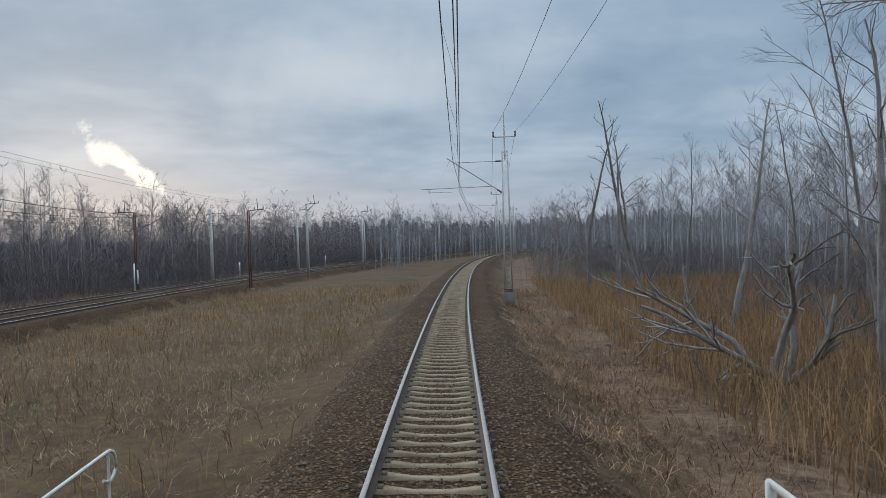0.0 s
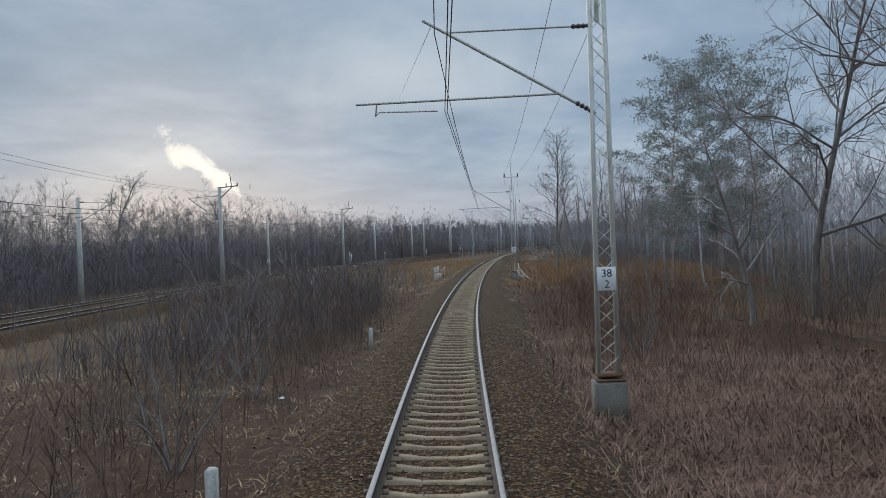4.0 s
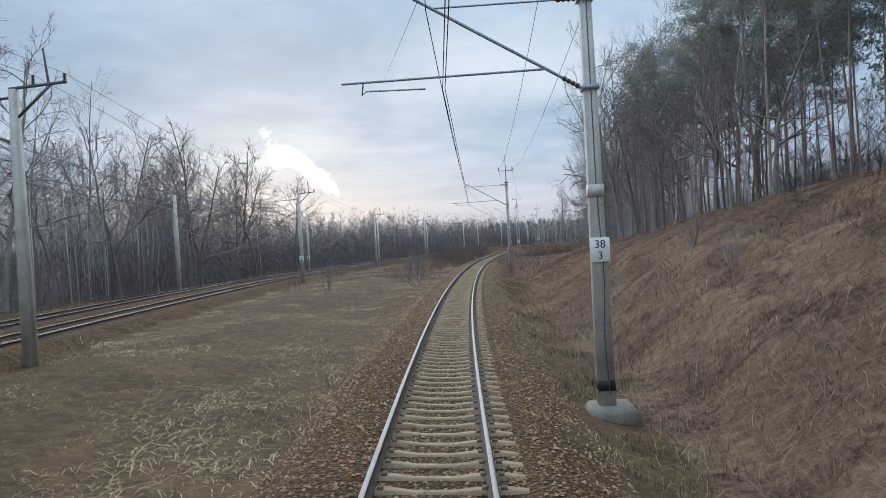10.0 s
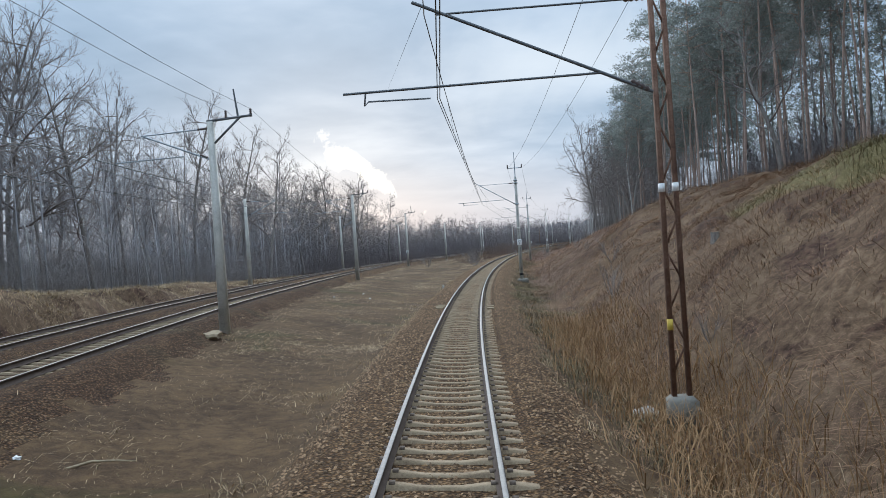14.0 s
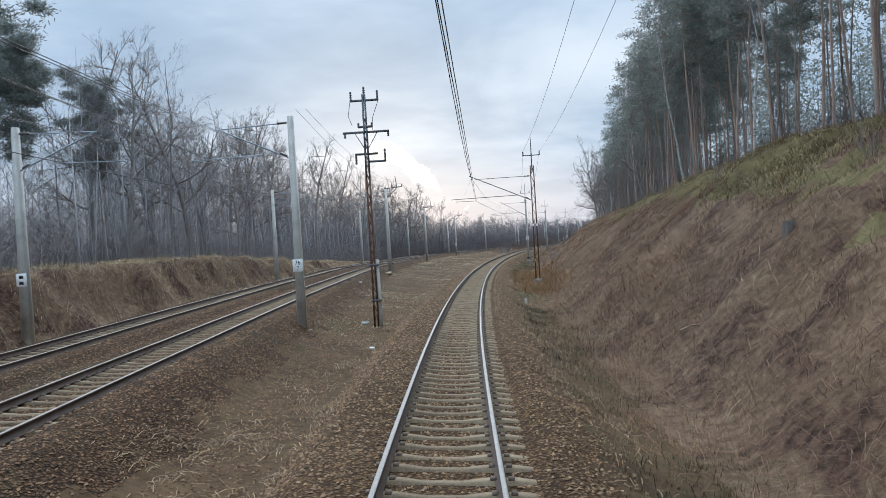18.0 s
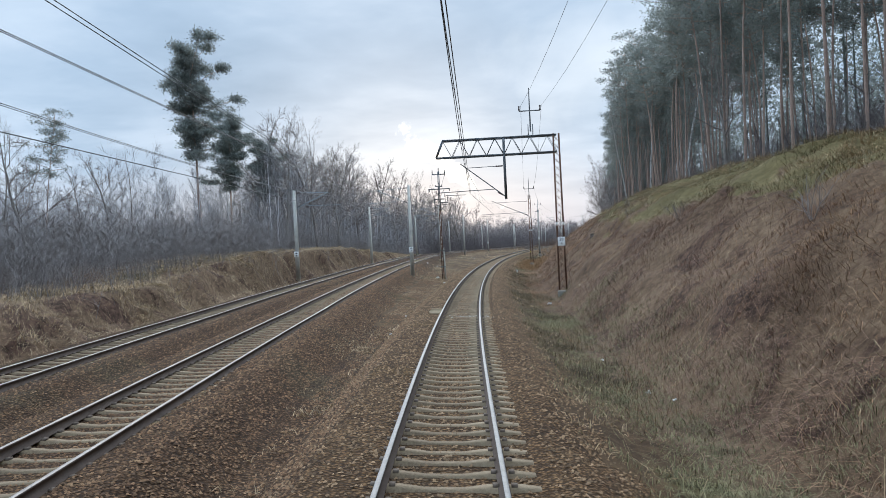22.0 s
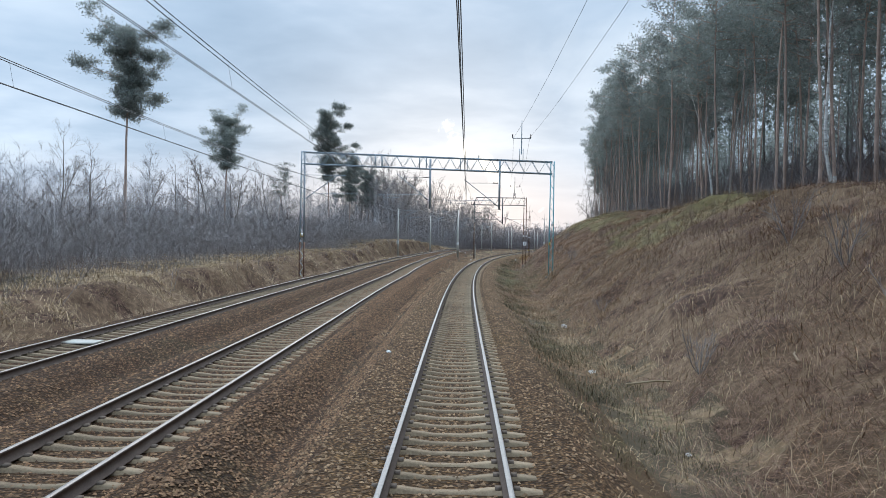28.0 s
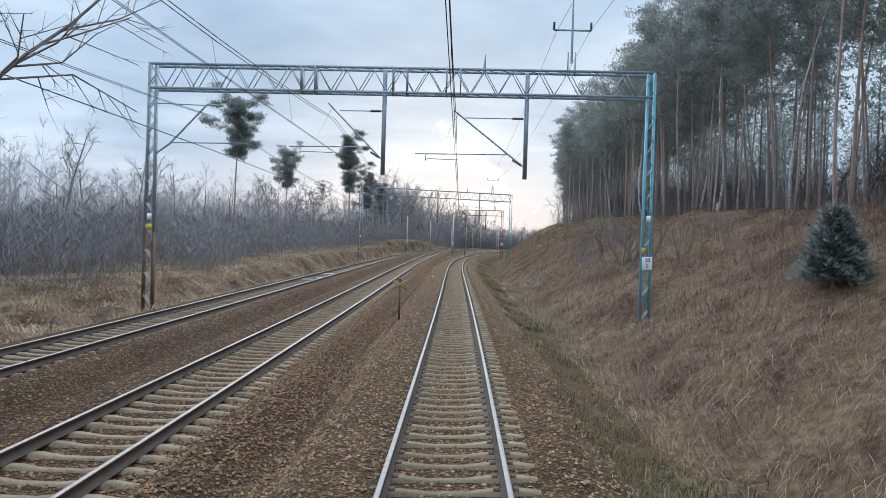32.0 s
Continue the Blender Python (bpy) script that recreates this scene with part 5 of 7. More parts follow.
PROTO["bough_pine", 0] = pine_tree(120, 20, 0.24, 3.6, 6, branches=34, blades=60, lean=0.02)
KINDS = {"bough_pine": ("pine_tree", "dark pine with long low boughs", "tree"), "slender": ("bare_tree", "slender leafless tree at the edge of the woods", "tree"), "oak": ("bare_tree", "leafless spreading tree with dense fine twigs", "tree"),
         "alder": ("alder_tree", "leafless alder with many short side branches", "tree"), "birch": ("birch_tree", "leaning white-barked birch without leaves", "tree"),
         "dead": ("dead_tree", "dead grey tree with few broken branches", "tree"), "pine": ("pine_tree", "tall pine with a bare reddish trunk and high dark crown", "tree"),
         "lone_pine": ("pine_tree", "lone pine with open clumps of needles above the woods", "tree")}
RNG = np.random.RandomState(11)


def plant(kind, i, s, u, scale=1.0, turn=None, tall=1.0, label=""):
    """One tree with trunk and crown at s, u."""
    name, text, cat = KINDS[kind]
    trunk, crown = PROTO[kind, i]
    z = float(ground_z(s, u))
    m = place(s, u, z - 0.03, RNG.uniform(0, 360) if turn is None else turn) @ Matrix.Diagonal((scale, scale, scale * tall, 1))
    root = thing(name, m, label or text, cat, "trees beside the line")
    part("trunk", trunk, None, root)
    part("crown", crown, None, root, "dark green needle clumps" if "pine" in kind else "bare twigs and branches")
    return root


# marsh on the right: alders, dead trees and slender ones
plant("alder", 0, -8, 8.1, 1.3)
for _s, _u, _k, _i, _c in [(-14, 12, "slender", 0, 0.8), (-20, 11.5, "dead", 0, 1.01), (-26, 15, "slender", 1, 0.85), (-33, 12, "dead", 1, 0.94), (-38, 17, "slender", 2, 0.8), (-28, 20, "dead", 2, 1.15),
                           (-52, 11, "dead", 0, 1.15), (-56, 13, "dead", 1, 1.28), (-60, 10, "dead", 2, 1.08), (-66, 14, "dead", 0, 1.22), (-75, 9, "oak", 0, 0.7), (-78, 12, "oak", 1, 0.65), (-70, 20, "slender", 3, 0.85),
                           (-20, 25, "slender", 0, 0.9), (-48, 24, "slender", 1, 0.9), (-10, 19, "alder", 1, 0.8), (-4, 24, "slender", 2, 0.85), (4, 16, "slender", 3, 0.7), (12, 20, "alder", 0, 0.75), (18, 15, "dead", 2, 0.7),
                           (24, 22, "slender", 1, 0.8), (30, 17, "slender", 0, 0.85), (-90, 8, "slender", 1, 0.6), (-104, 10, "slender", 2, 0.65), (-120, 9, "oak", 2, 0.6), (40, 9.5, "slender", 2, 0.55), (47, 12, "oak", 0, 0.7), (-9, 12.5, "slender", 2, 0.95), (-7, 13.6, "slender", 1, 1.0), (-12, 14.4, "slender", 3, 0.95), (-5, 15.5, "alder", 1, 0.95), (-16, 17, "slender", 0, 1.0), (-24, 13.5, "slender", 2, 0.9)]:
    plant(_k, _i, _s, _u, _c)
for _s, _u, _c, _t in [(17, 15.6, 0.86, 0), (13, 20.5, 0.95, 70), (25, 20, 0.8, 160), (8, 18, 0.6, 250)]:
    plant("bough_pine", 0, _s, _u, _c, _t, label="dark pine with boughs hanging low over the brush")
plant("birch", 0, 21, 17.2, 0.85, 200)
# tall bare trees where the cutting begins
for _k in range(84):
    _s, _u = 42 + 80 * ((_k * 0.618034) % 1), 14.2 + 15 * ((_k * 0.7549 + 0.1) % 1) ** 1.2 + 1.5 * (((_k * 0.618034) % 1) < 0.25)
    plant("slender" if _k % 5 else "oak", _k % 4, _s, _u, RNG.uniform(0.95, 1.2), tall=RNG.uniform(1.25, 1.45))
for _s, _u, _t in [(92, 14.5, 190), (98, 14.2, 175), (102, 14.0, 170), (88, 17, 90), (122, 17, 10), (140, 17.5, 230)]:
    plant("birch", int(_s) % 2, _s, _u, 0.9, _t)
# pines on top of the cutting
for _k in range(280):
    _s = 104 + 330 * ((_k * 0.6180339) % 1)
    _u = 18.2 + 15 * ((_k * 0.7548776 + 0.2) % 1) ** 1.3
    plant("pine", _k % 4, _s, _u, RNG.uniform(0.85, 1.15))
for _s, _u, _k in [(299, 26, 0), (320, 21, 1), (345, 20, 0), (358, 22, 1), (372, 19, 0), (250, 19, 1), (232, 18.5, 0), (215, 18, 1), (384, 19, 1)]:
    plant("birch", _k, _s, _u, 1.1)
for _k in range(26):
    plant("slender", _k % 4, 118 + 285 * ((_k * 0.618 + 0.05) % 1), 16.6 + 3 * ((_k * 0.41) % 1) + (3 if _k % 2 else 0), RNG.uniform(0.45, 0.75))
for _s, _u, _c in [(128, 16.5, 0.9), (133, 17.5, 0.95), (138, 17, 0.8), (146, 16.8, 0.75), (197, 17, 0.7), (268, 18, 0.65)]:
    plant("oak", int(_s) % 3, _s, _u, _c)
# woods beyond the double line
for _k in range(124):
    _s = 74 + 356 * ((_k * 0.6180339) % 1)
    _u = float(far_line(_s)) - (9 if _s < 230 else 15) - 16 * ((_k * 0.7548776) % 1)
    if _s < 225 or _k % 2:
        plant("oak" if _k % 3 else "slender", _k % 4, _s, _u - (6 if _s > 225 else 0), RNG.uniform(0.85, 1.1) * (0.72 if _s > 290 else 0.9 if _s > 225 else 1.15), tall=1.0 if _s > 225 else 1.2)
for _k in range(12):
    plant("oak", _k % 4, 62 + 36 * ((_k * 0.618) % 1), -34 - 13 * ((_k * 0.7549) % 1), RNG.uniform(1.0, 1.25), tall=1.1)
for _k in range(110):
    _s = -160 + 235 * ((_k * 0.6180339 + 0.3) % 1)
    plant("slender" if _k % 3 else "oak", _k % 4, _s, float(far_line(_s)) - 11 - 26 * ((_k * 0.7548776 + 0.5) % 1), RNG.uniform(0.65, 0.95))
plant("lone_pine", 0, 310, -36, 1.12, 30, tall=1.09)
plant("lone_pine", 0, 284, -35.5, 0.95, 140)
plant("lone_pine", 1, 226, -38.5, 1.25, 200, tall=1.14)
plant("lone_pine", 1, 230, -33, 0.9, 20)
plant("lone_pine", 1, 222, -31, 0.8, 90)
plant("pine", 1, 262, -36, 0.7)
plant("pine", 2, 205, -36, 0.75)
plant("oak", 3, 188, -31.5, 1.25, label="tall leafless oak standing above the woods")
plant("oak", 3, 197, -34, 1.15, label="tall leafless oak standing above the woods")
plant("oak", 1, 402, -19.5, 1.5, label="bare tree with long limbs near the track")
for _s, _u in [(150, -37), (163, -35), (172, -36), (178, -34), (190, -29), (206, -30), (214, -27), (60, -33), (78, -34), (110, -33)]:
    plant("birch", int(_s) % 2, _s, _u, 0.7)


# ---- far woods, each stretch one mass ----
def low_tree(seed, h):
    """A light tree for the depth of the woods: trunk, limbs, twigs as thin three-sided spikes."""
    r = np.random.RandomState(seed)
    v, f = [], []

    def spike3(p, q, w):
        d = q - p
        x = np.cross(d, (0.3, 0.5, 0.81))
        x = x / (np.linalg.norm(x) + 1e-9) * w
        y = np.cross(x, d / (np.linalg.norm(d) + 1e-9))
        n = len(v) * 4
        v.append(np.array([p + x, p - x * 0.5 + y * 0.86, p - x * 0.5 - y * 0.86, q]))
        f.extend([(n, n + 1, n + 3), (n + 1, n + 2, n + 3), (n + 2, n, n + 3)])

    def twig(p, q, w):
        x = np.cross(q - p, r.normal(0, 1, 3))
        x = x / (np.linalg.norm(x) + 1e-9) * w
        n = len(v) * 4
        v.append(np.array([p + x, p - x, q, q]))
        f.append((n, n + 1, n + 2))

    top = np.array((r.normal(0, 0.4), r.normal(0, 0.4), h))
    spike3(np.zeros(3), top, 0.09)
    for i in range(20):
        t = r.uniform(0.12, 0.97)
        p = top * t
        a = r.uniform(0, 6.28)
        d = np.array((math.cos(a), math.sin(a), r.uniform(0.5, 1.6)))
        q = p + d / np.linalg.norm(d) * h * 0.30 * (1.15 - t)
        twig(p, q, 0.026)
        for _ in range(10):
            b = p + (q - p) * r.uniform(0.2, 1)
            twig(b, b + (q - p) * 0.4 + r.normal(0, 0.5, 3) + (0, 0, 0.3), 0.014)
    return np.concatenate(v), np.array(f)


LOW = [low_tree(200 + i, 11 + i) for i in range(6)]


def woodland(name, label, spots, mat, scale=(0.7, 1.15), protos=None):
    """Many trees joined into one mass."""
    protos = protos or LOW
    r = np.random.RandomState(len(spots))
    v, f, n = [], [], 0
    for s, u in spots:
        a, b = protos[r.randint(len(protos))]
        k, t = r.uniform(*scale), r.uniform(0, 6.28)
        c, d = math.cos(t) * k, math.sin(t) * k
        w = a @ np.array([(c, d, 0), (-d, c, 0), (0, 0, k)]) + at(s, u, float(ground_z(s, u)) - 0.1)
        v.append(w)
        f.append(b + n)
        n += len(w)
    tagged(new(name, mesh_from(name, np.concatenate(v), np.concatenate(f), mat)), label, "woods", kind="stuff")


def spots(n, s0, s1, fu, seed):
    r = np.random.RandomState(seed)
    return [(s, fu(s, r)) for s in r.uniform(s0, s1, n)]


woodland("woodland", "leafless grey woods behind the double line", spots(420, 92, 235, lambda s, r: float(far_line(s)) - 10 - 42 * r.uniform() ** 1.4, 1), M_WOODS_HAZY)
woodland("woodland", "young leafless woods behind the brush", spots(650, 235, 435, lambda s, r: float(far_line(s)) - 17 - 40 * r.uniform() ** 1.2, 7), M_WOODS_HAZY, (0.42, 0.68))
woodland("woodland", "low grey woods across the meadow", spots(2100, -390, 92, lambda s, r: float(far_line(s)) - (11 if s < -30 else 20) - 60 * r.uniform() ** 1.2, 6), M_UNDER_DARK, (0.6, 1.05))
woodland("woodland", "distant leafless woods around the bend", spots(650, -390, -120, lambda s, r: (r.uniform(7, 60) if r.uniform() < 0.7 else float(far_line(s)) + 14 - r.uniform(0, 6)), 2), M_WOODS_HAZY, (0.55, 1.0))
woodland("woodland", "bare wet woods in the reed marsh", spots(480, -120, 60, lambda s, r: 22 + 60 * r.uniform() ** 1.3, 3), M_WOODS_HAZY, (0.7, 1.1))
woodland("woodland", "bare woods on the slope", spots(60, 50, 130, lambda s, r: 26 + 40 * r.uniform(), 4), M_WOODS_HAZY, (0.9, 1.3))


def ridge():
    """Wooded skyline far off, all around: an uneven hedge of trunks and crowns."""
    r = np.random.RandomState(9)
    n = 15000
    a = r.uniform(0, 6.2832, n)
    rad = r.uniform(430, 620, n)
    c = np.array((20.0, -150.0, -2.0))
    p = c + np.stack([np.cos(a) * rad, np.sin(a) * rad, 0 * a], -1)
    h = (10 + 2 * np.sin(a * 9) + 1.5 * np.sin(a * 23)) * r.uniform(0.5, 1.25, n)
    t = np.stack([-np.sin(a), np.cos(a), 0 * a], -1) * r.uniform(0.35, 1.1, (n, 1))
    up = np.array((0, 0, 1.0))
    hh = h[:, None]
    v = np.stack([p - t, p + t, p + t * 1.1 + up * hh * 0.7, p + t * 0.6 + up * hh, p - t * 0.5 + up * hh * 0.95, p - t * 1.1 + up * hh * 0.66], 1).reshape(-1, 3)
    o = np.arange(n)[:, None] * 6
    f = np.concatenate([o + np.array([[0, 1, 2, 5]]), o + np.array([[5, 2, 3, 4]])])
    tagged(new("backdrop", mesh_from("backdrop", v, f, M_WOODS_HAZY)), "far leafless woods along the whole horizon", "woods", kind="structure")


ridge()


def low_pine(seed, h):
    r = np.random.RandomState(seed)
    a, b = [], []
    n = 0
    for i in range(3):
        w = 0.16
        t = i * 2.1
        a.append(np.array([(math.cos(t) * w, math.sin(t) * w, 0), (math.cos(t + 2.1) * w, math.sin(t + 2.1) * w, 0), (0, 0, h)]))
        b.append((n, n + 1, n + 2))
        n += 3
    for i in range(420):
        z = h * r.uniform(0.45, 1.02)
        q = np.array((r.normal(0, 1.2), r.normal(0, 1.2), z))
        e = r.normal(0, 0.17, (3, 3))
        a.append(q + e)
        b.append((n, n + 1, n + 2))
        n += 3
    return np.concatenate(a), np.array(b)


woodland("pine_forest", "dense pine forest behind the edge of the cutting", spots(330, 112, 440, lambda s, r: 30 + 40 * r.uniform(), 5), M_NEEDLE, (0.85, 1.15), [low_pine(300 + i, 17 + i) for i in range(4)])


# ---- grass, reeds and brush: blades in their thousands ----
def blades(name, label, s, u, height, width, lean, mat, seed, droop=0.35, category="grass"):
    """Bent blades, each of two quads, on the ground at s, u."""
    r = np.random.RandomState(seed)
    n = len(s)
    p = at(s, u, ground_z(s, u) - 0.02)
    h = height * r.uniform(0.55, 1.25, (n, 1))
    a = r.uniform(0, 6.28, n)
    d = np.stack([np.cos(a), np.sin(a), 0 * a], -1)
    b = r.uniform(0, 6.28, n)
    w = np.stack([np.cos(b), np.sin(b), 0 * b], -1) * width * r.uniform(0.6, 1.4, (n, 1)) / 2
    k = lean * r.uniform(0.2, 1.6, (n, 1))
    up = np.array((0, 0, 1.0))
    mid = p + up * h * 0.55 + d * h * k * 0.4
    tip = p + up * h * (1 - droop * k) + d * h * k * 1.3
    v = np.stack([p - w, p + w, mid + w * 0.75, mid - w * 0.75, tip + w * 0.15, tip - w * 0.15], 1).reshape(-1, 3)
    o = np.arange(n)[:, None] * 6
    f = np.concatenate([o + np.array([[0, 1, 2, 3]]), o + np.array([[3, 2, 4, 5]])])
    tagged(new(name, mesh_from(name, v, f, mat)), label, category, kind="stuff")


def scatter(n, s0, s1, u0, u1, seed, clump=0.0, power=1.0):
    """Places, in clumps if clump (their radius) is set; power > 1 draws them towards u0."""
    r = np.random.RandomState(seed)
    if clump:
        m = max(n // 14, 1)
        s, u = r.uniform(s0, s1, m), u0 + (u1 - u0) * r.uniform(0, 1, m) ** power
        k = r.randint(0, m, n)
        return s[k] + r.normal(0, clump, n), u[k] + r.normal(0, clump, n)
    return r.uniform(s0, s1, n), u0 + (u1 - u0) * r.uniform(0, 1, n) ** power


def keep(s, u, rule):
    k = rule(s, u)
    return s[k], u[k]


def tussocks(name, label, s, u, per, height, width, mat, seed, flat=1.0, down=0.0, category="grass", loose=0.28):
    """Clumps whose blades arch outwards from their middle, all leaning a little downhill (towards -u) if down is set."""
    r = np.random.RandomState(seed)
    n = len(s) * per
    k = np.repeat(np.arange(len(s)), per)
    size = r.uniform(0.6, 1.5, len(s))[k][:, None]
    a = r.uniform(0, 6.28, n)
    ds, du = s[k] + r.normal(0, loose, n), u[k] + r.normal(0, loose, n)
    p = at(ds, du, ground_z(ds, du) - 0.03)
    th = heading(s)[k]
    out = np.stack([np.cos(a), np.sin(a), 0 * a], -1) - down * np.stack([np.cos(th), np.sin(th), 0 * a], -1) + r.normal(0, 0.25, (n, 3)) * (1, 1, 0)
    h = height * size * r.uniform(0.6, 1.25, (n, 1))
    reach = h * flat * r.uniform(0.4, 1.2, (n, 1))
    w = np.stack([-out[:, 1], out[:, 0], 0 * a], -1)
    w = w / (np.linalg.norm(w, axis=1)[:, None] + 1e-6) * width * r.uniform(0.6, 1.4, (n, 1)) / 2
    up = np.array((0, 0, 1.0))
    p1, p2 = p + up * h * 0.62 + out * reach * 0.5, p + up * h * 0.42 + out * reach * 1.35
    v = np.stack([p - w, p + w, p1 + w, p1 - w, p2 + w * 0.2, p2 - w * 0.2], 1).reshape(-1, 3)
    o = np.arange(n)[:, None] * 6
    f = np.concatenate([o + np.array([q]) for q in ([0, 1, 2, 3], [3, 2, 4, 5])])
    tagged(new(name, mesh_from(name, v, f, mat)), label, category, kind="stuff")


off_beds = lambda s, u: (np.abs(u) > 2.5) & ((u > near_line(s) + 2.4) | (u < far_line(s) - 2.3))
s, u = keep(*scatter(26000, -70, 16, 6, 24, 21), off_beds)
blades("reeds", "dense dry golden reeds in the marsh", s, u, 1.15, 0.028, 0.25, M_REED, 31)
s, u = keep(*scatter(7500, -60, 22, 3.0, 6.5, 22, 0.4), off_beds)
blades("reeds", "ragged dry grass on the slope beside the ballast", s, u, 0.4, 0.014, 0.8, M_STALK, 32)
s, u = keep(*scatter(11000, -70, 6, -21, -4.2, 23, 0.9), off_beds)
blades("reeds", "tall dry grass between the lines", s, u, 0.7, 0.02, 0.4, M_REED, 33)
s, u = keep(*scatter(36000, -70, 24, -22, -4.6, 26, 0.5), off_beds)
blades("dry_grass", "pale matted grass between the lines", s, u, 0.24, 0.014, 1.3, M_STRAW, 36)
s, u = keep(*scatter(52000, 20, 300, -20, -3.0, 24, 0.6), off_beds)
blades("dry_grass", "short flattened winter grass between the lines", s, u, 0.11, 0.011, 1.4, M_STRAW, 34)
s, u = keep(*scatter(50000, 60, 435, 3.0, 19, 25, 0.6, 1.2), off_beds)
blades("dry_grass", "tangled dry grass on the bank of the cutting", s, u, 0.2, 0.011, 1.8, M_STALK, 35)
s, u = keep(*scatter(15000, 190, 432, 3.3, 6.0, 27, 0.6), off_beds)
blades("green_grass", "fresh green grass in the ditch", s, u, 0.16, 0.010, 1.2, M_GREEN, 37)
s, u = keep(*scatter(30000, 205, 346, 9.5, 19, 28, 1.0), green_zone)
blades("green_grass", "green grass patches high on the bank", s, u, 0.2, 0.011, 1.2, M_GREEN, 38)
s, u = scatter(26000, 130, 435, 0, 11, 29, 0.4)
u = far_line(s) - 2.8 - u
blades("dry_grass", "dry grass hanging over the low bank", s, u, 0.26, 0.012, 1.5, M_STRAW, 39)
s, u = keep(*scatter(5200, 205, 232, 3.4, 6.0, 30, 0.45), off_beds)
blades("reeds", "tawny grass tussocks at the foot of the bank", s, u, 0.75, 0.02, 0.5, M_REED, 40)


def strands(name, label, s, u, length, width, mat, seed):
    """Long bleached stalks combed down the slope in swaths, each a ribbon of three pieces that bends over and lies down."""
    r = np.random.RandomState(seed)
    n = len(s)
    a = math.pi + 2.6 * lumps(s / 3.5 + 11, u / 2.5) + 2.4 * lumps(s / 0.9, u / 0.7 + 5) + r.normal(0, 0.85, n)
    ln = length * r.uniform(0.5, 1.4, n)
    rise = r.uniform(0.08, 0.30, n)
    w = np.stack([-np.sin(a), np.cos(a)], -1) * (width * r.uniform(0.6, 1.3, n) / 2)[:, None]
    v = []
    for k, h in ((0, 0.0), (0.3, 0.85), (0.65, 0.9), (1.0, 0.25)):
        du, ds = np.cos(a) * ln * k, np.sin(a) * ln * k
        z = ground_z(s + ds, u + du) + rise * h + 0.01
        t = 1 - 0.7 * k
        v += [at(s + ds - w[:, 1] * t, u + du - w[:, 0] * t, z), at(s + ds + w[:, 1] * t, u + du + w[:, 0] * t, z)]
    v = np.stack(v, 1).reshape(-1, 3)
    o = np.arange(n)[:, None] * 8
    f = np.concatenate([o + np.array([q]) for q in ([0, 1, 3, 2], [2, 3, 5, 4], [4, 5, 7, 6])])
    tagged(new(name, mesh_from(name, v, f, mat)), label, "grass", kind="stuff")


swath = lambda s, u: lumps(s / 6.0, u / 3.5) + 0.5 * lumps(s / 2.0 + 3, u / 1.6)
s, u = keep(*scatter(60000, 110, 345, 4.0, 18, 201, 0.0, 1.4), lambda s, u: off_beds(s, u) & ~green_zone(s, u) & (swath(s, u) > -0.05))
strands("flattened_grass", "brown dead grass and stalks matted over the bank", s, u, 0.5, 0.009, M_STALK, 202)
s, u = keep(*scatter(7000, 110, 345, 4.0, 14, 207, 0.8, 1.2), lambda s, u: off_beds(s, u) & ~green_zone(s, u))
strands("flattened_grass", "pale bleached stalks among the brown growth", s, u, 0.6, 0.009, M_STRAW, 208)
s, u = keep(*scatter(30000, 335, 436, 4.0, 16, 209, 0.0, 1.2), lambda s, u: off_beds(s, u) & (swath(s, u) > -0.4))
strands("flattened_grass", "long bleached grass combed down the bank in swaths", s, u, 0.48, 0.010, M_STRAW, 210)
s, u = keep(*scatter(26000, 110, 436, 5.0, 18, 203, 0.0, 1.3), lambda s, u: off_beds(s, u) & ~green_zone(s, u) & (swath(s, u) < 0.1))
strands("dead_stalks", "dark purple-brown dead stalks tangled on the bank", s, u, 0.6, 0.010, M_BRUSH, 204)
s, u = scatter(16000, 150, 436, 0.2, 6.5, 205, 0.0)
strands("flattened_grass", "long bleached grass hanging over the low bank", s, far_line(s) - 2.7 - u, 0.45, 0.011, M_STRAW, 206)

golden = lambda s, u: 0.5 + 0.5 * np.sin(s * 0.055 + 0.9 + 0.15 * u) + 0.25 * np.sin(s * 0.21 + u * 0.6)
s, u = keep(*scatter(19000, 95, 436, 3.4, 19, 87, 1.0, 1.25), lambda s, u: off_beds(s, u) & ~green_zone(s, u) & (golden(s, u) > 0.42))
tussocks("grass_tussocks", "bleached grass strands flattened down the bank", s, u, 12, 0.26, 0.010, M_STALK, 88, 2.2, 0.9)
s, u = keep(*scatter(21000, 95, 436, 5.4, 19, 89, 1.0, 1.2), lambda s, u: off_beds(s, u) & ~green_zone(s, u) & (golden(s, u) < 0.62))
tussocks("bramble", "matted purple-brown bramble on the bank", s, u, 13, 0.26, 0.007, M_BRUSH, 90, 2.0, 0.5, "brush")
s, u = keep(*scatter(5500, 40, 300, -15, -3.2, 91, 0.9), off_beds)
tussocks("grass_tussocks", "flat clumps of winter grass between the lines", s, u, 10, 0.12, 0.013, M_STRAW, 92, 2.4)
s, u = scatter(9500, 150, 436, 0, 9, 93, 0.8)
tussocks("grass_tussocks", "grass clumps hanging over the low bank edge", s, far_line(s) - 2.9 - u, 11, 0.28, 0.015, M_STRAW, 94, 2.0)
s, u = keep(*scatter(1200, -60, 16, 2.7, 7, 95, 0.5), off_beds)
tussocks("grass_tussocks", "bleached grass clumps beside the ballast", s, u, 12, 0.22, 0.010, M_STALK, 96, 1.8)
s, u = keep(*scatter(3000, 50, 116, 3.2, 9.5, 97, 0.9), off_beds)
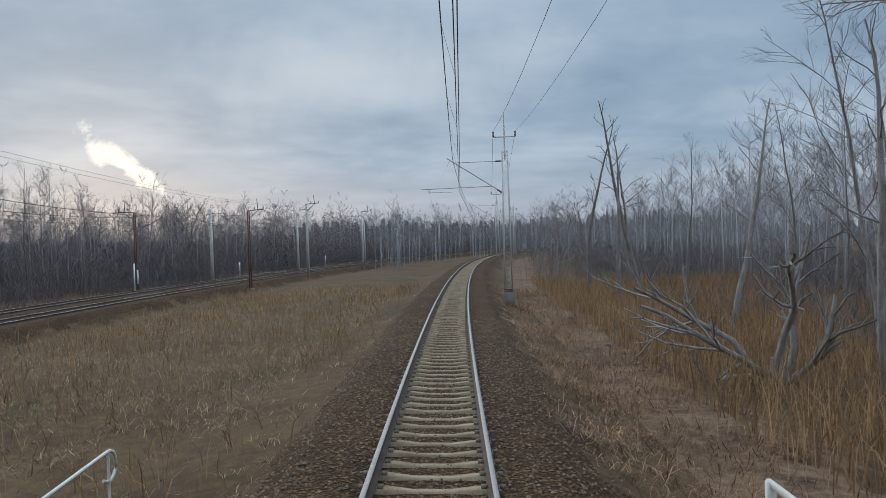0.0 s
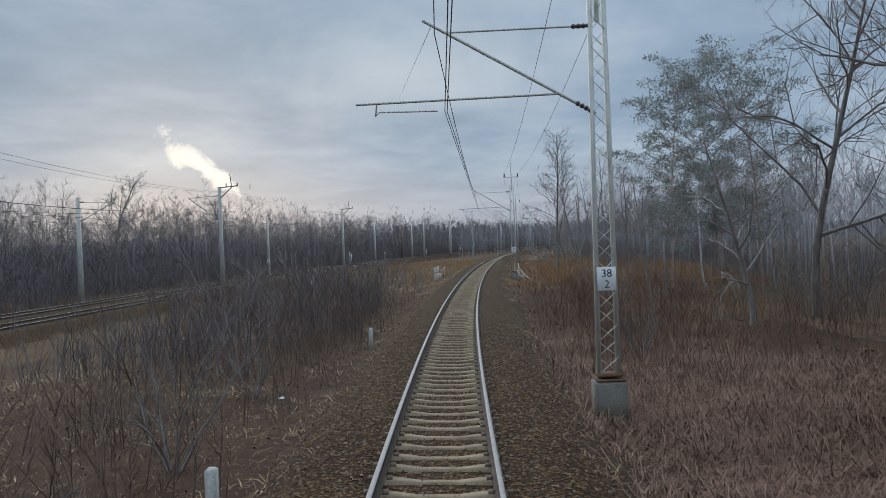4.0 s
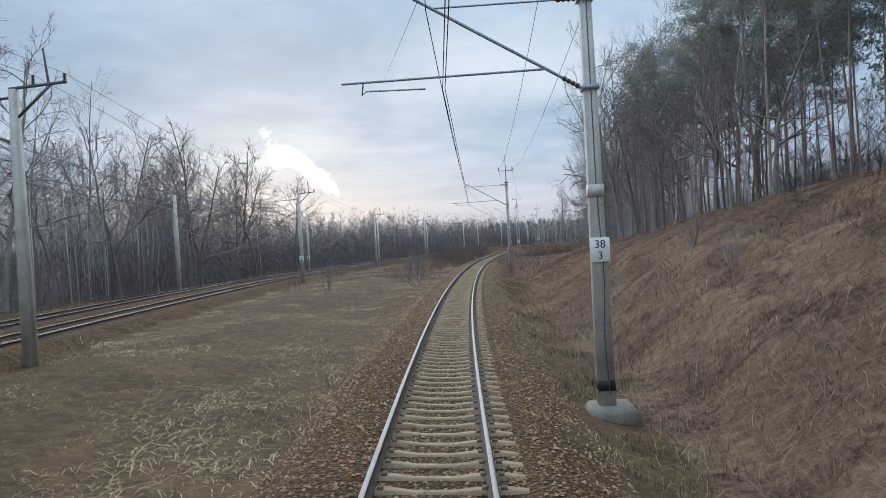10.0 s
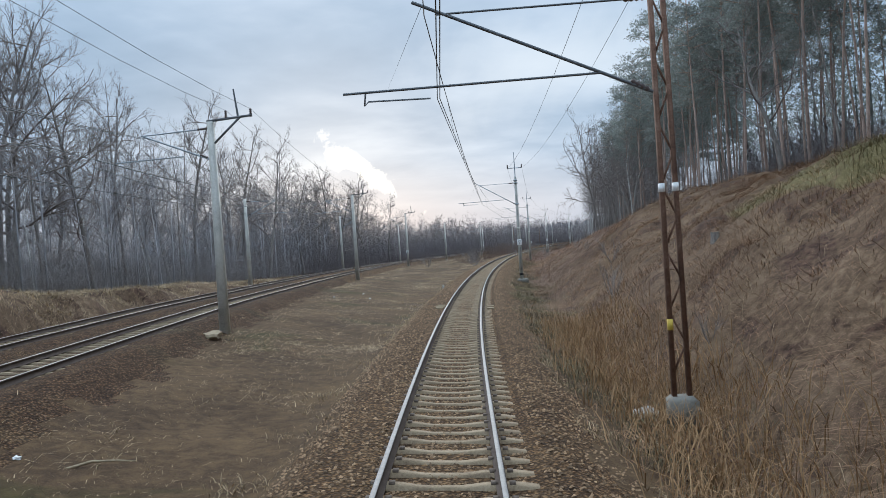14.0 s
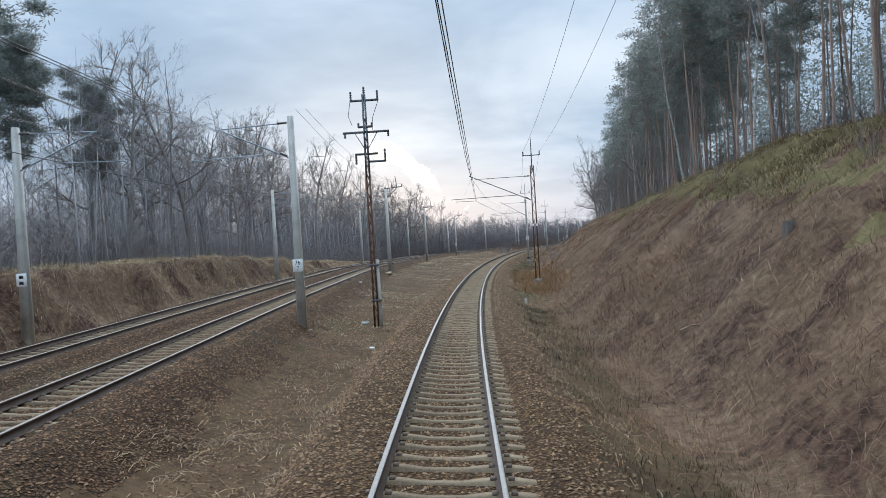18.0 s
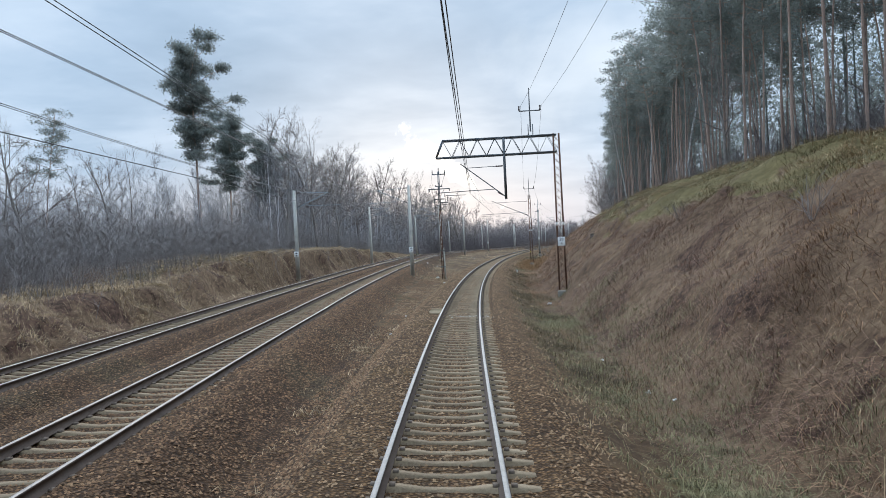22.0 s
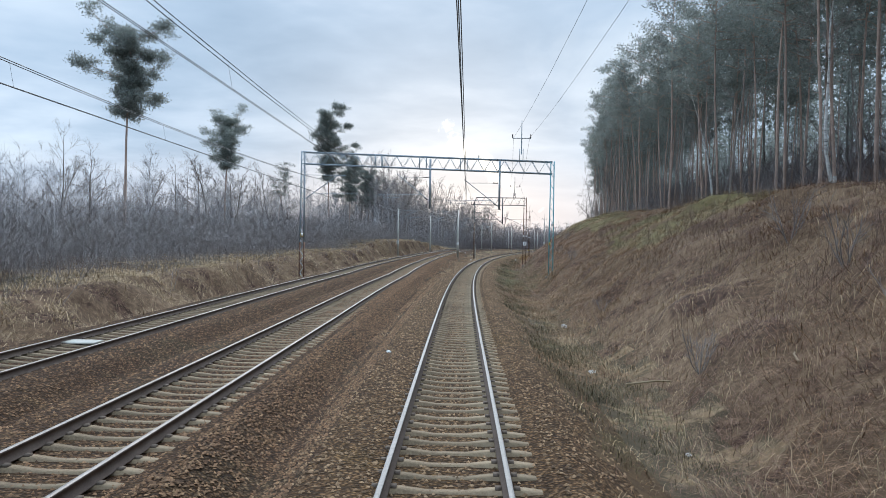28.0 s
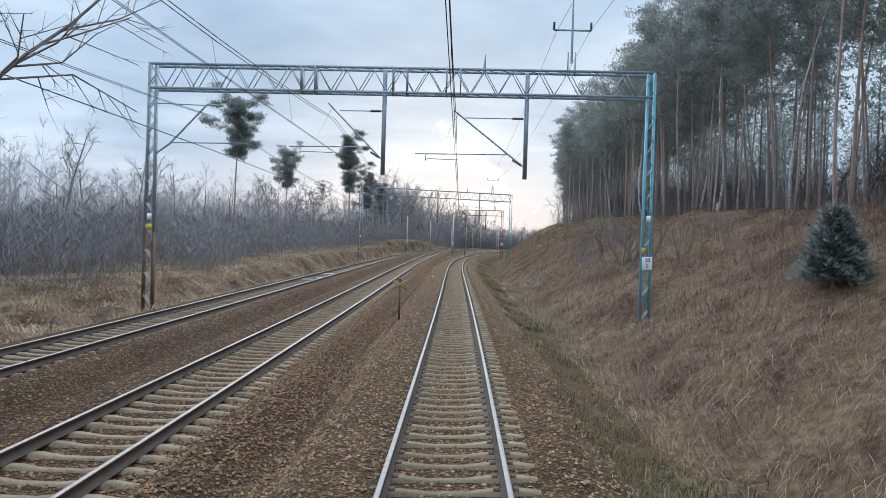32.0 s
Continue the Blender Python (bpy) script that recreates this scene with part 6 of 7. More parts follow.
tussocks("bramble", "matted reddish bramble at the start of the cutting", s, u, 18, 0.4, 0.012, M_BRUSH, 98, 1.6, 0.2, "brush")
s, u = keep(*scatter(4200, 120, 434, 2.7, 4.6, 211, 0.4), off_beds)
tussocks("ditch_weeds", "dark weeds along the foot of the ballast", s, u, 14, 0.22, 0.009, M_WEED, 212, 0.9)
s, u = keep(*scatter(1500, 285, 330, 3.6, 6.8, 413, 0.6), off_beds)
tussocks("grass_tussocks", "rank green grass in the ditch", s, u, 14, 0.2, 0.010, M_GREEN, 414, 1.2)
s, u = keep(*scatter(3800, 205, 346, 9.0, 19, 213, 0.7), green_zone)
tussocks("grass_tussocks", "rank green tussocks on the upper bank", s, u, 12, 0.26, 0.011, M_GREEN, 214, 1.6, 0.5)
s, u = keep(*scatter(4200, 205, 346, 9.0, 19, 215, 0.7), green_zone)
tussocks("grass_tussocks", "bleached tussocks among the green", s, u, 12, 0.28, 0.010, M_STRAW, 216, 1.8, 0.6)
s, u = keep(*scatter(900, 180, 434, 3.2, 5.6, 99, 0.5), off_beds)
tussocks("grass_tussocks", "fresh green clumps in the ditch", s, u, 12, 0.2, 0.011, M_GREEN, 101, 1.3)
for _side, _seed in ((1, 81), (-1, 83)):
    s, u = scatter(9000, -40, 434, 2.25, 3.6, _seed, 0.16, 0.7)
    s, u = keep(s, u * _side, lambda s, u: (np.abs(u) > 2.1) & ((u > 0) | (u > near_line(s) + 2.6)))
    blades("dry_grass", "ragged dry grass creeping into the ballast edge", s, u, 0.17, 0.016, 1.0, M_STRAW, _seed + 1)
s, u = keep(*scatter(30000, 12, 115, -15, 14, 85, 0.5), off_beds)
blades("leaf_litter", "dead leaves and low stems under the brush", s, u, 0.10, 0.05, 1.6, M_LEAF, 86, category="litter")


def brush(name, label, s, u, height, seed, mat=None, twigs=5, spread=1.0, fine=1.0):
    """Leafless saplings: a thin stem with a few rising twigs each, as narrow crossed spikes."""
    r = np.random.RandomState(seed)
    n = len(s)
    p = at(s, u, ground_z(s, u) - 0.05)
    h = height * r.uniform(0.45, 1.3, n)
    v, base = [], 0
    top = p + np.stack([r.normal(0, 0.14 * spread, n) * h, r.normal(0, 0.14 * spread, n) * h, h], -1)

    def spikes(a, b, w):
        ang = r.uniform(0, 6.28, len(a))
        x = np.stack([np.cos(ang), np.sin(ang), 0 * ang], -1) * w[:, None]
        y = np.stack([-np.sin(ang), np.cos(ang), 0 * ang], -1) * w[:, None]
        v.append(np.stack([a - x, a + x, b], 1))
        v.append(np.stack([a - y, a + y, b], 1))

    spikes(p, top, (0.006 + 0.0025 * h) * fine)
    for _ in range(twigs):
        t = r.uniform(0.15, 0.9, n)[:, None]
        q = p + (top - p) * t
        ang = r.uniform(0, 6.28, n)
        k = (h * r.uniform(0.18, 0.42, n))[:, None]
        spikes(q, q + np.stack([np.cos(ang) * 0.5 * spread, np.sin(ang) * 0.5 * spread, 0 * ang + 1.2 - 0.3 * spread], -1) * k, (0.004 + 0.0016 * h) * fine)
    w = np.concatenate(v).reshape(-1, 3)
    tagged(new(name, mesh_from(name, w, np.arange(len(w)).reshape(-1, 3), mat or M_BRUSH)), label, "brush", kind="stuff")


brush("thicket", "leafless thicket of saplings between the lines", *keep(*scatter(1900, 32, 94, -12.5, -3.6, 51, 0.8), lambda s, u: off_beds(s, u) & (u > np.where(s < 54, -12.0, -7.5))), 2.3, 61, M_SAPLING, 6, 1.2)
brush("thicket", "dark crowded saplings on the slope below the line", *keep(*scatter(1500, 22, 58, -13, -4.0, 401, 0.9), lambda s, u: off_beds(s, u) & (u < -3.9 - 0.13 * np.abs(s - 44)) & (lumps(s / 4.0, u / 3.0) > -0.35)), 1.9, 402, M_UNDER_DARK, 9, 1.0, 1.3)
brush("thicket", "leafless saplings in front of the double line", *keep(*scatter(200, 60, 128, -16, -4, 52, 0.7), off_beds), 1.9, 62, M_SAPLING, 6, 1.2)
brush("thicket", "reddish brush on the low slope", *keep(*scatter(5200, 30, 104, 3.4, 12, 53, 0.8), lambda s, u: off_beds(s, u) & (u < np.where(s > 70, 9.5, 12.5) + 2 * lumps(s / 3, u))), 0.42, 63)
brush("thicket", "young bare saplings along the marsh", *keep(*scatter(1050, 22, 58, 4.4, 15, 54, 0.8), off_beds), 1.9, 64, None, 7, 1.5)
brush("thicket", "bare undergrowth along the forest edge", *keep(*scatter(4200, 100, 436, 17, 36, 55, 0.9), off_beds), 1.6, 65, M_UNDER_HAZY, 6, 1.6)
brush("thicket", "bare brush along the top of the bank", *keep(*scatter(1500, 320, 436, 9.5, 18, 50, 0.9), off_beds), 1.3, 71, M_SAPLING, 7, 1.6)
brush("thicket", "bare brush under the forest edge", *keep(*scatter(2600, 120, 436, 17.5, 38, 49, 1.2), off_beds), 1.7, 72, M_UNDER_HAZY, 7, 1.7, 0.8)
brush("thicket", "sparse shoots on the bank", *keep(*scatter(350, 160, 436, 5, 13, 56, 0.5), off_beds), 0.8, 66)
s, u = scatter(15000, 130, 436, 0, 22, 57, 1.1, 1.7)
u = far_line(s) - np.where(s > 225, 7.0, 7.5) - u
brush("thicket", "dense grey undergrowth beyond the double line", s, u, 3.3, 67, M_UNDER_HAZY, 17, 2.3, 0.62)
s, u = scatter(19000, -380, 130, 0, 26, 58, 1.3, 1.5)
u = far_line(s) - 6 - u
brush("thicket", "grey undergrowth at the edge of the far woods", s, u, 4.6, 68, M_UNDER_DARK, 9, 1.7)
brush("thicket", "grey undergrowth around the bend", *keep(*scatter(4500, -380, -50, 6, 40, 59, 1.2), off_beds), 3.4, 69, M_UNDER_DARK, 8, 1.6)
brush("thicket", "low bare growth in the marsh", *keep(*scatter(5000, -110, 50, 13, 45, 60, 1.0), off_beds), 2.8, 70, M_UNDER_DARK, 8, 1.6)


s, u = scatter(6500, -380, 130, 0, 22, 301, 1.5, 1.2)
brush("thicket", "dense dark undergrowth deep in the far woods", s, far_line(s) - 16 - u, 5.2, 302, M_UNDER_DARK, 9, 1.8, 2.6)
s, u = scatter(5200, 215, 436, 0, 18, 303, 1.5, 1.2)
brush("thicket", "dense brown-grey undergrowth deep behind the low bank", s, far_line(s) - 15 - u, 4.0, 304, M_UNDER_HAZY, 9, 2.0, 2.2)


# forest depth: darker than the edge's undergrowth, with the shade in its colour
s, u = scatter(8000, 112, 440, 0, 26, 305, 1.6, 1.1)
brush("thicket", "undergrowth deep in the pine forest, shade put into its colour", s, 25 + u, 4.6, 306, M_UNDER_DARK, 9, 1.8, 2.6)


def shrub(seed, h, stems, spec=SHRUB):
    t = Tree(seed)
    for i in range(stems):
        a = i * 2.4
        d = np.array((math.cos(a) * 0.5, math.sin(a) * 0.5, 1.0))
        t.fork((math.cos(a) * 0.08, math.sin(a) * 0.08, -0.1), d / np.linalg.norm(d), h * t.rng.uniform(0.6, 1.1), 0.03, 0, spec)
    return t.mesh("crown", M_TWIG)


SHRUBS = [shrub(400 + i, 2.0, 6 + i) for i in range(3)]
for _k in range(48):
    _q = (_k * 0.618) % 1
    _s = 20 + 110 * _q if _k < 30 else 150 + 280 * _q
    _u = (-4.2 - 8 * ((_k * 0.755) % 1)) if _k < 24 else (5 + 8 * ((_k * 0.755) % 1))
    _m = place(_s, _u, float(ground_z(_s, _u)), RNG.uniform(0, 360)) @ Matrix.Scale(RNG.uniform(0.6, 1.25) * (1 if _k < 30 else 0.6), 4)
    _b = new("shrub", SHRUBS[_k % 3])
    _b.matrix_basis = _m
    tagged(_b, "leafless many-stemmed shrub in dry grass", "shrub", "shrubs beside the line")


for _s, _u, _c in [(17, -8, 1.7), (8, -7.4, 1.25), (31, -5.8, 1.2), (41, -7.6, 2.0), (46, -10, 1.9), (14.5, -8.6, 1.3), (34, 8.4, 1.2), (18, 8.9, 1.3), (27, 7.2, 1.1), (38, -12, 1.6), (385, 9.4, 1.3), (385.5, 9.9, 1.1), (372, 8.7, 0.7), (379.6, 8.5, 0.75), (388.4, 10.1, 1.0), (390.5, 11, 0.9), (360, 11.5, 0.9), (373.6, 9.4, 0.95), (376.8, 9.9, 1.1), (371, 11.5, 0.9), (366, 10.5, 0.8)]:
    _b = new("shrub", SHRUBS[int(_s) % 3])
    _b.matrix_basis = place(_s, _u, float(ground_z(_s, _u)), _s * 37) @ Matrix.Scale(_c, 4)
    tagged(_b, "tall leafless many-stemmed shrub in brown grass", "shrub", "shrubs beside the line")


def bent_willow():
    """Half-fallen leafless tree over the reeds."""
    t = Tree(500)
    for a, ln in ((2.6, 5.0), (2.0, 4.6), (3.4, 4.2), (0.7, 3.8), (1.3, 4.8), (-0.4, 3.2)):
        d = np.array((math.cos(a), 0.3 * math.sin(a * 3), 0.75 + 0.2 * math.sin(a)))
        t.fork((0.1 * math.cos(a), 0, -0.1), d / np.linalg.norm(d), ln, 0.13, 0, [(6, 0.5, 0.6, 6, 0.2, -0.04), (4, 0.5, 0.7, 3, 0.2, 0.02), (0, 0, 0, 2, 0.2, 0)])
    root = thing("willow", place(-22, 9.4, float(ground_z(-22, 9.4))), "half-fallen leafless willow spreading over the reeds", "tree")
    part("trunk", Shape().tube([(0, 0, -0.3), (0.05, 0, 0.2), (0, 0.05, 0.7)], [0.34, 0.26, 0.16], 8), M_BARK, root)
    part("crown", t.mesh("crown", M_BARK), None, root, "bare bent limbs and twigs")


bent_willow()


def young_pine(s, u, h):
    r = np.random.RandomState(7)
    n = 5200
    z = r.uniform(0.05, 1, n)
    a = r.uniform(0, 6.28, n)
    rad = (1.04 - z) ** 0.7 * h * 0.52 * r.uniform(0.3, 1.05, n) * (0.75 + 0.25 * np.sin(a * 5 + z * 20))
    p = np.stack([np.cos(a) * rad, np.sin(a) * rad, z * h], -1)
    out = np.stack([np.cos(a), np.sin(a), 0.5 + 0 * a], -1) + r.normal(0, 0.4, (n, 3))
    out /= np.linalg.norm(out, axis=1)[:, None]
    wid = np.cross(out, r.normal(0, 1, (n, 3))) * 0.03
    ln = r.uniform(0.15, 0.3, (n, 1))
    v = np.stack([p - wid, p + wid, p + out * ln + wid * 0.3, p + out * ln - wid * 0.3], 1).reshape(-1, 3)
    root = thing("young_pine", place(s, u, float(ground_z(s, u))), "bushy young green pine on the bank", "tree")
    part("trunk", Shape().tube([(0, 0, -0.2), (0, 0, h * 0.95)], [0.05, 0.01], 6), M_PINEBARK, root)
    part("crown", mesh_from("crown", v, np.arange(n * 4).reshape(n, 4), M_NEEDLE), None, root)


young_pine(408, 9.9, 2.0)

# ---- ballast stones ----
def stones(name, label, s, u, z, size, mat, seed):
    """Loose angular stones, eight faces each, half sunk in the bed."""
    r = np.random.RandomState(seed)
    n = len(s)
    p = at(s, u, z)
    o = np.array([(1, 0, 0), (0, 1, 0), (-1, 0, 0), (0, -1, 0), (0, 0, 0.75), (0, 0, -0.75)], float)
    v = o[None] * (size * r.uniform(0.55, 1.35, (n, 1, 3))) + r.normal(0, size * 0.16, (n, 6, 3))
    a = r.uniform(0, 6.28, n)
    c, d = np.cos(a)[:, None], np.sin(a)[:, None]
    v = np.stack([v[..., 0] * c - v[..., 1] * d, v[..., 0] * d + v[..., 1] * c, v[..., 2]], -1) + p[:, None]
    f = np.array([(0, 1, 4), (1, 2, 4), (2, 3, 4), (3, 0, 4)])
    tagged(new(name, mesh_from(name, v.reshape(-1, 3), (f[None] + (np.arange(n) * 6)[:, None, None]).reshape(-1, 3), mat)), label, "ballast", kind="stuff")


_r2 = np.random.RandomState(77)
s = _r2.uniform(-30, 432, 170000)
u = np.where(_r2.uniform(0, 1, 170000) < 0.72, np.sign(_r2.normal(0, 1, 170000)) * (0.86 + 1.9 * _r2.uniform(0, 1, 170000) ** 1.1), _r2.uniform(-0.66, 0.66, 170000))
_k = s + 6 * np.sin(s * 0.9 + u) < 96
stones("ballast_stones", "dark dirty ballast stones of the single track", s[_k], u[_k], (ground_z(s, u) + 0.004)[_k], 0.03, M_STONE_OLD, 70)
stones("ballast_stones", "grey-brown ballast stones of the single track", s[~_k], u[~_k], (ground_z(s, u) + 0.004)[~_k], 0.03, M_STONE, 71)
s = _r2.uniform(235, 432, 110000)
u = near_line(s) + np.where(_r2.uniform(0, 1, 110000) < 0.8, 0.86 + (np.maximum(-1.9 - near_line(s) - 0.86, 0.5)) * _r2.uniform(0, 1, 110000), _r2.uniform(-0.66, 0.66, 110000))
stones("ballast_stones", "rust-brown ballast stones between the tracks", s, u, ground_z(s, u) + 0.004, 0.031, M_STONE_RED, 72)
s = _r2.uniform(235, 432, 30000)
u = near_line(s) - 0.9 - 3.0 * _r2.uniform(0, 1, 30000)
stones("ballast_stones", "rust-brown ballast stones of the double line", s, u, ground_z(s, u) + 0.004, 0.031, M_STONE_RED, 73)

s = _r2.normal(293, 0.2, 90)
u = _r2.uniform(-0.45, 1.3, 90)
stones("lime_grains", "white grains spilled over two sleepers", s, u, -0.165 - u * np.tan(cant(s)), 0.018, M_CONCRETE, 74)

# ---- small bridge: railings on both sides ----
def bridge_railing(s0, s1, u, z, side):
    """White-painted railing on a concrete edge beam with a rust-stained walkway."""
    length = abs(s1 - s0)
    root = thing("bridge_railing", place((s0 + s1) / 2, u, z), "white-painted steel railing on a concrete bridge edge", "railing", "bridge railings")
    h = length / 2
    part("edge_beam", Shape().chamfer((-0.2, -h, -0.75), (0.28, h, 0.0), 0.03), M_CONCRETE, root)
    part("walkway", Shape().chamfer((-0.22, -h + 0.02, 0.0), (0.3, h - 0.02, 0.04), 0.01), M_TAN, root, "rust-stained walkway boards")
    x = -0.12 * -side
    n = 6
    for i in range(n):
        y = -h + 0.06 + (length - 0.12) * i / (n - 1)
        part("post", Shape().bar((x, y, 0.0), (x, y, 0.82), 0.09 if i in (0, n - 1) else 0.06), M_PAINT_LIGHT, root)
    for zz in (0.34, 0.58, 0.80):
        part("rail", Shape().bar((x, -h, zz), (x, h, zz), 0.05, 0.07 if zz > 0.7 else 0.05), M_PAINT_LIGHT, root)


bridge_railing(-6.9, -2.1, -5.05, -0.72, -1)
bridge_railing(-8.4, -3.5, 3.6, -0.70, 1)


def hand_rail(name, pts, posts, label):
    root = thing(name, Matrix(), label, "handrail")
    w = [at(s, u, z) for s, u, z in pts]
    part("rail", Shape().tube(w, 0.028, 6), M_PAINT_LIGHT, root)
    for s, u, z0, z1 in posts:
        part("post", Shape().tube([at(s, u, z0), at(s, u, z1)], 0.026, 6), M_PAINT_LIGHT, root)


hand_rail("handrail", [(-6.9, -4.95, -0.5), (-8.0, -4.95, -0.36), (-11.6, -5.0, -0.2)] + [(-11.6 - 0.26 * math.sin(a), -5.0, -0.43 + 0.23 * math.cos(a)) for a in np.linspace(0.3, 3.9, 9)], [(-11.6, -5.0, -1.5, -0.2)], "pale steel handrail with a curled end above the slope")
hand_rail("handrail", [(-3.4, 3.3, -0.2)] + [(-2.6 + 0.22 * math.sin(a), 3.3, -0.1 + 0.22 * math.cos(a)) for a in np.linspace(-1.5, 1.5, 7)] + [(-2.4, 3.3, -0.9)], [], "pale steel handrail with a curled end at the bridge")
hand_rail("handrail", [(-3.5, 3.7, -0.05), (1.0, 4.3, -0.75), (4.6, 4.9, -1.15), (4.8, 4.95, -1.9)], [(1.0, 4.3, -1.5, -0.75), (-1.2, 4.0, -1.4, -0.4)], "pale steel handrail along steps down to the marsh")
for _k in range(6):
    _s = -2.2 + _k * 1.1
    _m = place(_s, 3.95 + 0.14 * _k, -0.95 - 0.13 * _k)
    _o = part("step", Shape().chamfer((-0.35, -0.2, -0.15), (0.35, 0.2, 0.0), 0.02), M_CONCRETE, None, m=_m)
    tagged(_o, "worn concrete step down the embankment", "step", "embankment steps")


# ---- marker with crossed boards ----
def crossed_marker(s, u):
    zb = float(ground_z(s, u))
    root = thing("track_marker", place(s, u, zb - 0.1), "rusty post with two weathered yellow crossed boards", "track sign")
    part("post", Shape().bar((0, 0, 0), (0, 0, 1.72), 0.07, 0.07), M_RUST, root)
    for d in (-1, 1):
        part("board", Shape().bar((-0.32, -0.045 - 0.012 * d, 1.55 - 0.19 * d), (0.32, -0.045 - 0.012 * d, 1.55 + 0.19 * d), 0.02, 0.075), M_ORANGE, root)
    part("cap", Shape().box((-0.05, -0.05, 1.72), (0.05, 0.05, 1.8)), M_RUST, root)


crossed_marker(397, -2.25)


def marker_post(s, u, h, w=0.14):
    ob = part("marker_post", Shape().chamfer((-w / 2, -w / 2, -0.2), (w / 2, w / 2, h), 0.03), M_CONCRETE, None, m=place(s, u, float(ground_z(s, u))))
    tagged(ob, "short weathered concrete marker post", "marker post", "marker posts")


for _s, _u, _h in [(69, -2.95, 0.9), (52, -3.0, 0.8), (178, -2.9, 0.35), (241, 3.1, 0.35)]:
    marker_post(_s, _u, _h)


def white_marker(s, u):
    """White-topped post beside the double line."""
    root = thing("marker_post", place(s, u, float(ground_z(s, u)) - 0.05), "slim post with a tall white plate", "marker post", "white markers")
    part("post", Shape().bar((0, 0, 0), (0, 0, 1.5), 0.08), M_CONCRETE, root)
    part("plate", Shape().box((-0.10, -0.06, 1.3), (0.10, -0.03, 2.5)), M_SIGN, root)


for _s in (-101, -138, -172):
    white_marker(_s, float(far_line(_s)) - 3.6)

# ---- boards laid beside the rails, litter, stumps ----
for _s, _u, _w in [(290.9, -1.05, 0.24), (291.45, -1.04, 0.27), (292.0, -1.05, 0.27), (292.55, -1.03, 0.24), (203.7, -1.1, 0.2), (204.3, -1.12, 0.22), (204.9, -1.1, 0.16), (203.9, 1.16, 0.16), (205.0, 1.15, 0.16)]:
    _o = part("plank", Shape().chamfer((-_w, -0.1, 0), (_w, 0.1, 0.05), 0.01), M_CUTWOOD, None, m=canted_place(_s, _u, -0.125 - _u * math.tan(float(cant(_s))), True))
    tagged(_o, "pale weathered plank lying beside the rail", "plank", "planks beside the rail")


def fallen_log(s, u, length, r, turn):
    """A sawn pale log lying on the ground."""
    m = place(s, u, float(ground_z(s, u)) + r * 0.7, turn)
    o = part("log", Shape().tube([(-length / 2, 0, 0), (-length / 6, 0.03, 0.02), (length / 4, -0.02, 0.01), (length / 2, 0.02, 0.03)], [r, r * 0.94, r * 0.9, r * 0.8], 8), M_BIRCH, None, m=m)
    tagged(o, "pale birch log lying in the grass", "log", "logs on the slope")


fallen_log(98.3, 14.0, 1.4, 0.11, 10)
fallen_log(97.6, 13.2, 0.9, 0.06, -20)


def crumpled(s, u, size, seed, mat=None, label="crumpled white plastic litter in the grass", cat="litter", name="litter"):
    r = np.random.RandomState(seed)
    bm = bmesh.new()
    bmesh.ops.create_icosphere(bm, subdivisions=2, radius=size)
    for v in bm.verts:
        v.co *= r.uniform(0.55, 1.2)
        v.co.z *= 0.6
    me = bpy.data.meshes.new(name)
    bm.to_mesh(me)
    bm.free()
    me.materials.append(mat or M_LITTER)
    ob = new(name, me)
    ob.matrix_basis = place(s, u, float(ground_z(s, u)) + size * 0.3, seed * 40)
    tagged(ob, label, cat, "litter beside the line" if cat == "litter" else "")


for _i, (_s, _u, _k) in enumerate([(277.5, 4.7, 0.14), (350.5, 5.0, 0.2), (363.5, 4.2, 0.14), (367, -1.7, 0.07), (304, 4.8, 0.09), (305, 5.2, 0.08), (299, 4.5, 0.06), (145, 4.9, 0.07), (143, 6.0, 0.06), (185, -8, 0.07),
                                   (188, -7, 0.08), (190, -9, 0.06), (229, -8.2, 0.12), (226, -7.4, 0.08), (256.1, -3.14, 0.12), (108, -4.6, 0.07), (112, 6, 0.07), (121, 8, 0.09), (60, -4.2, 0.08), (126, -9.5, 0.06),
                                   (318, -2.7, 0.06), (340, 4.3, 0.06), (372, 4.6, 0.07), (390, 4.3, 0.07), (396, 5.4, 0.06), (402, 4.2, 0.07), (194, 2.95, 0.05), (293, -2.8, 0.07), (285, -3.0, 0.05), (240, -5, 0.08)]):
    crumpled(_s, _u, _k, _i + 1)
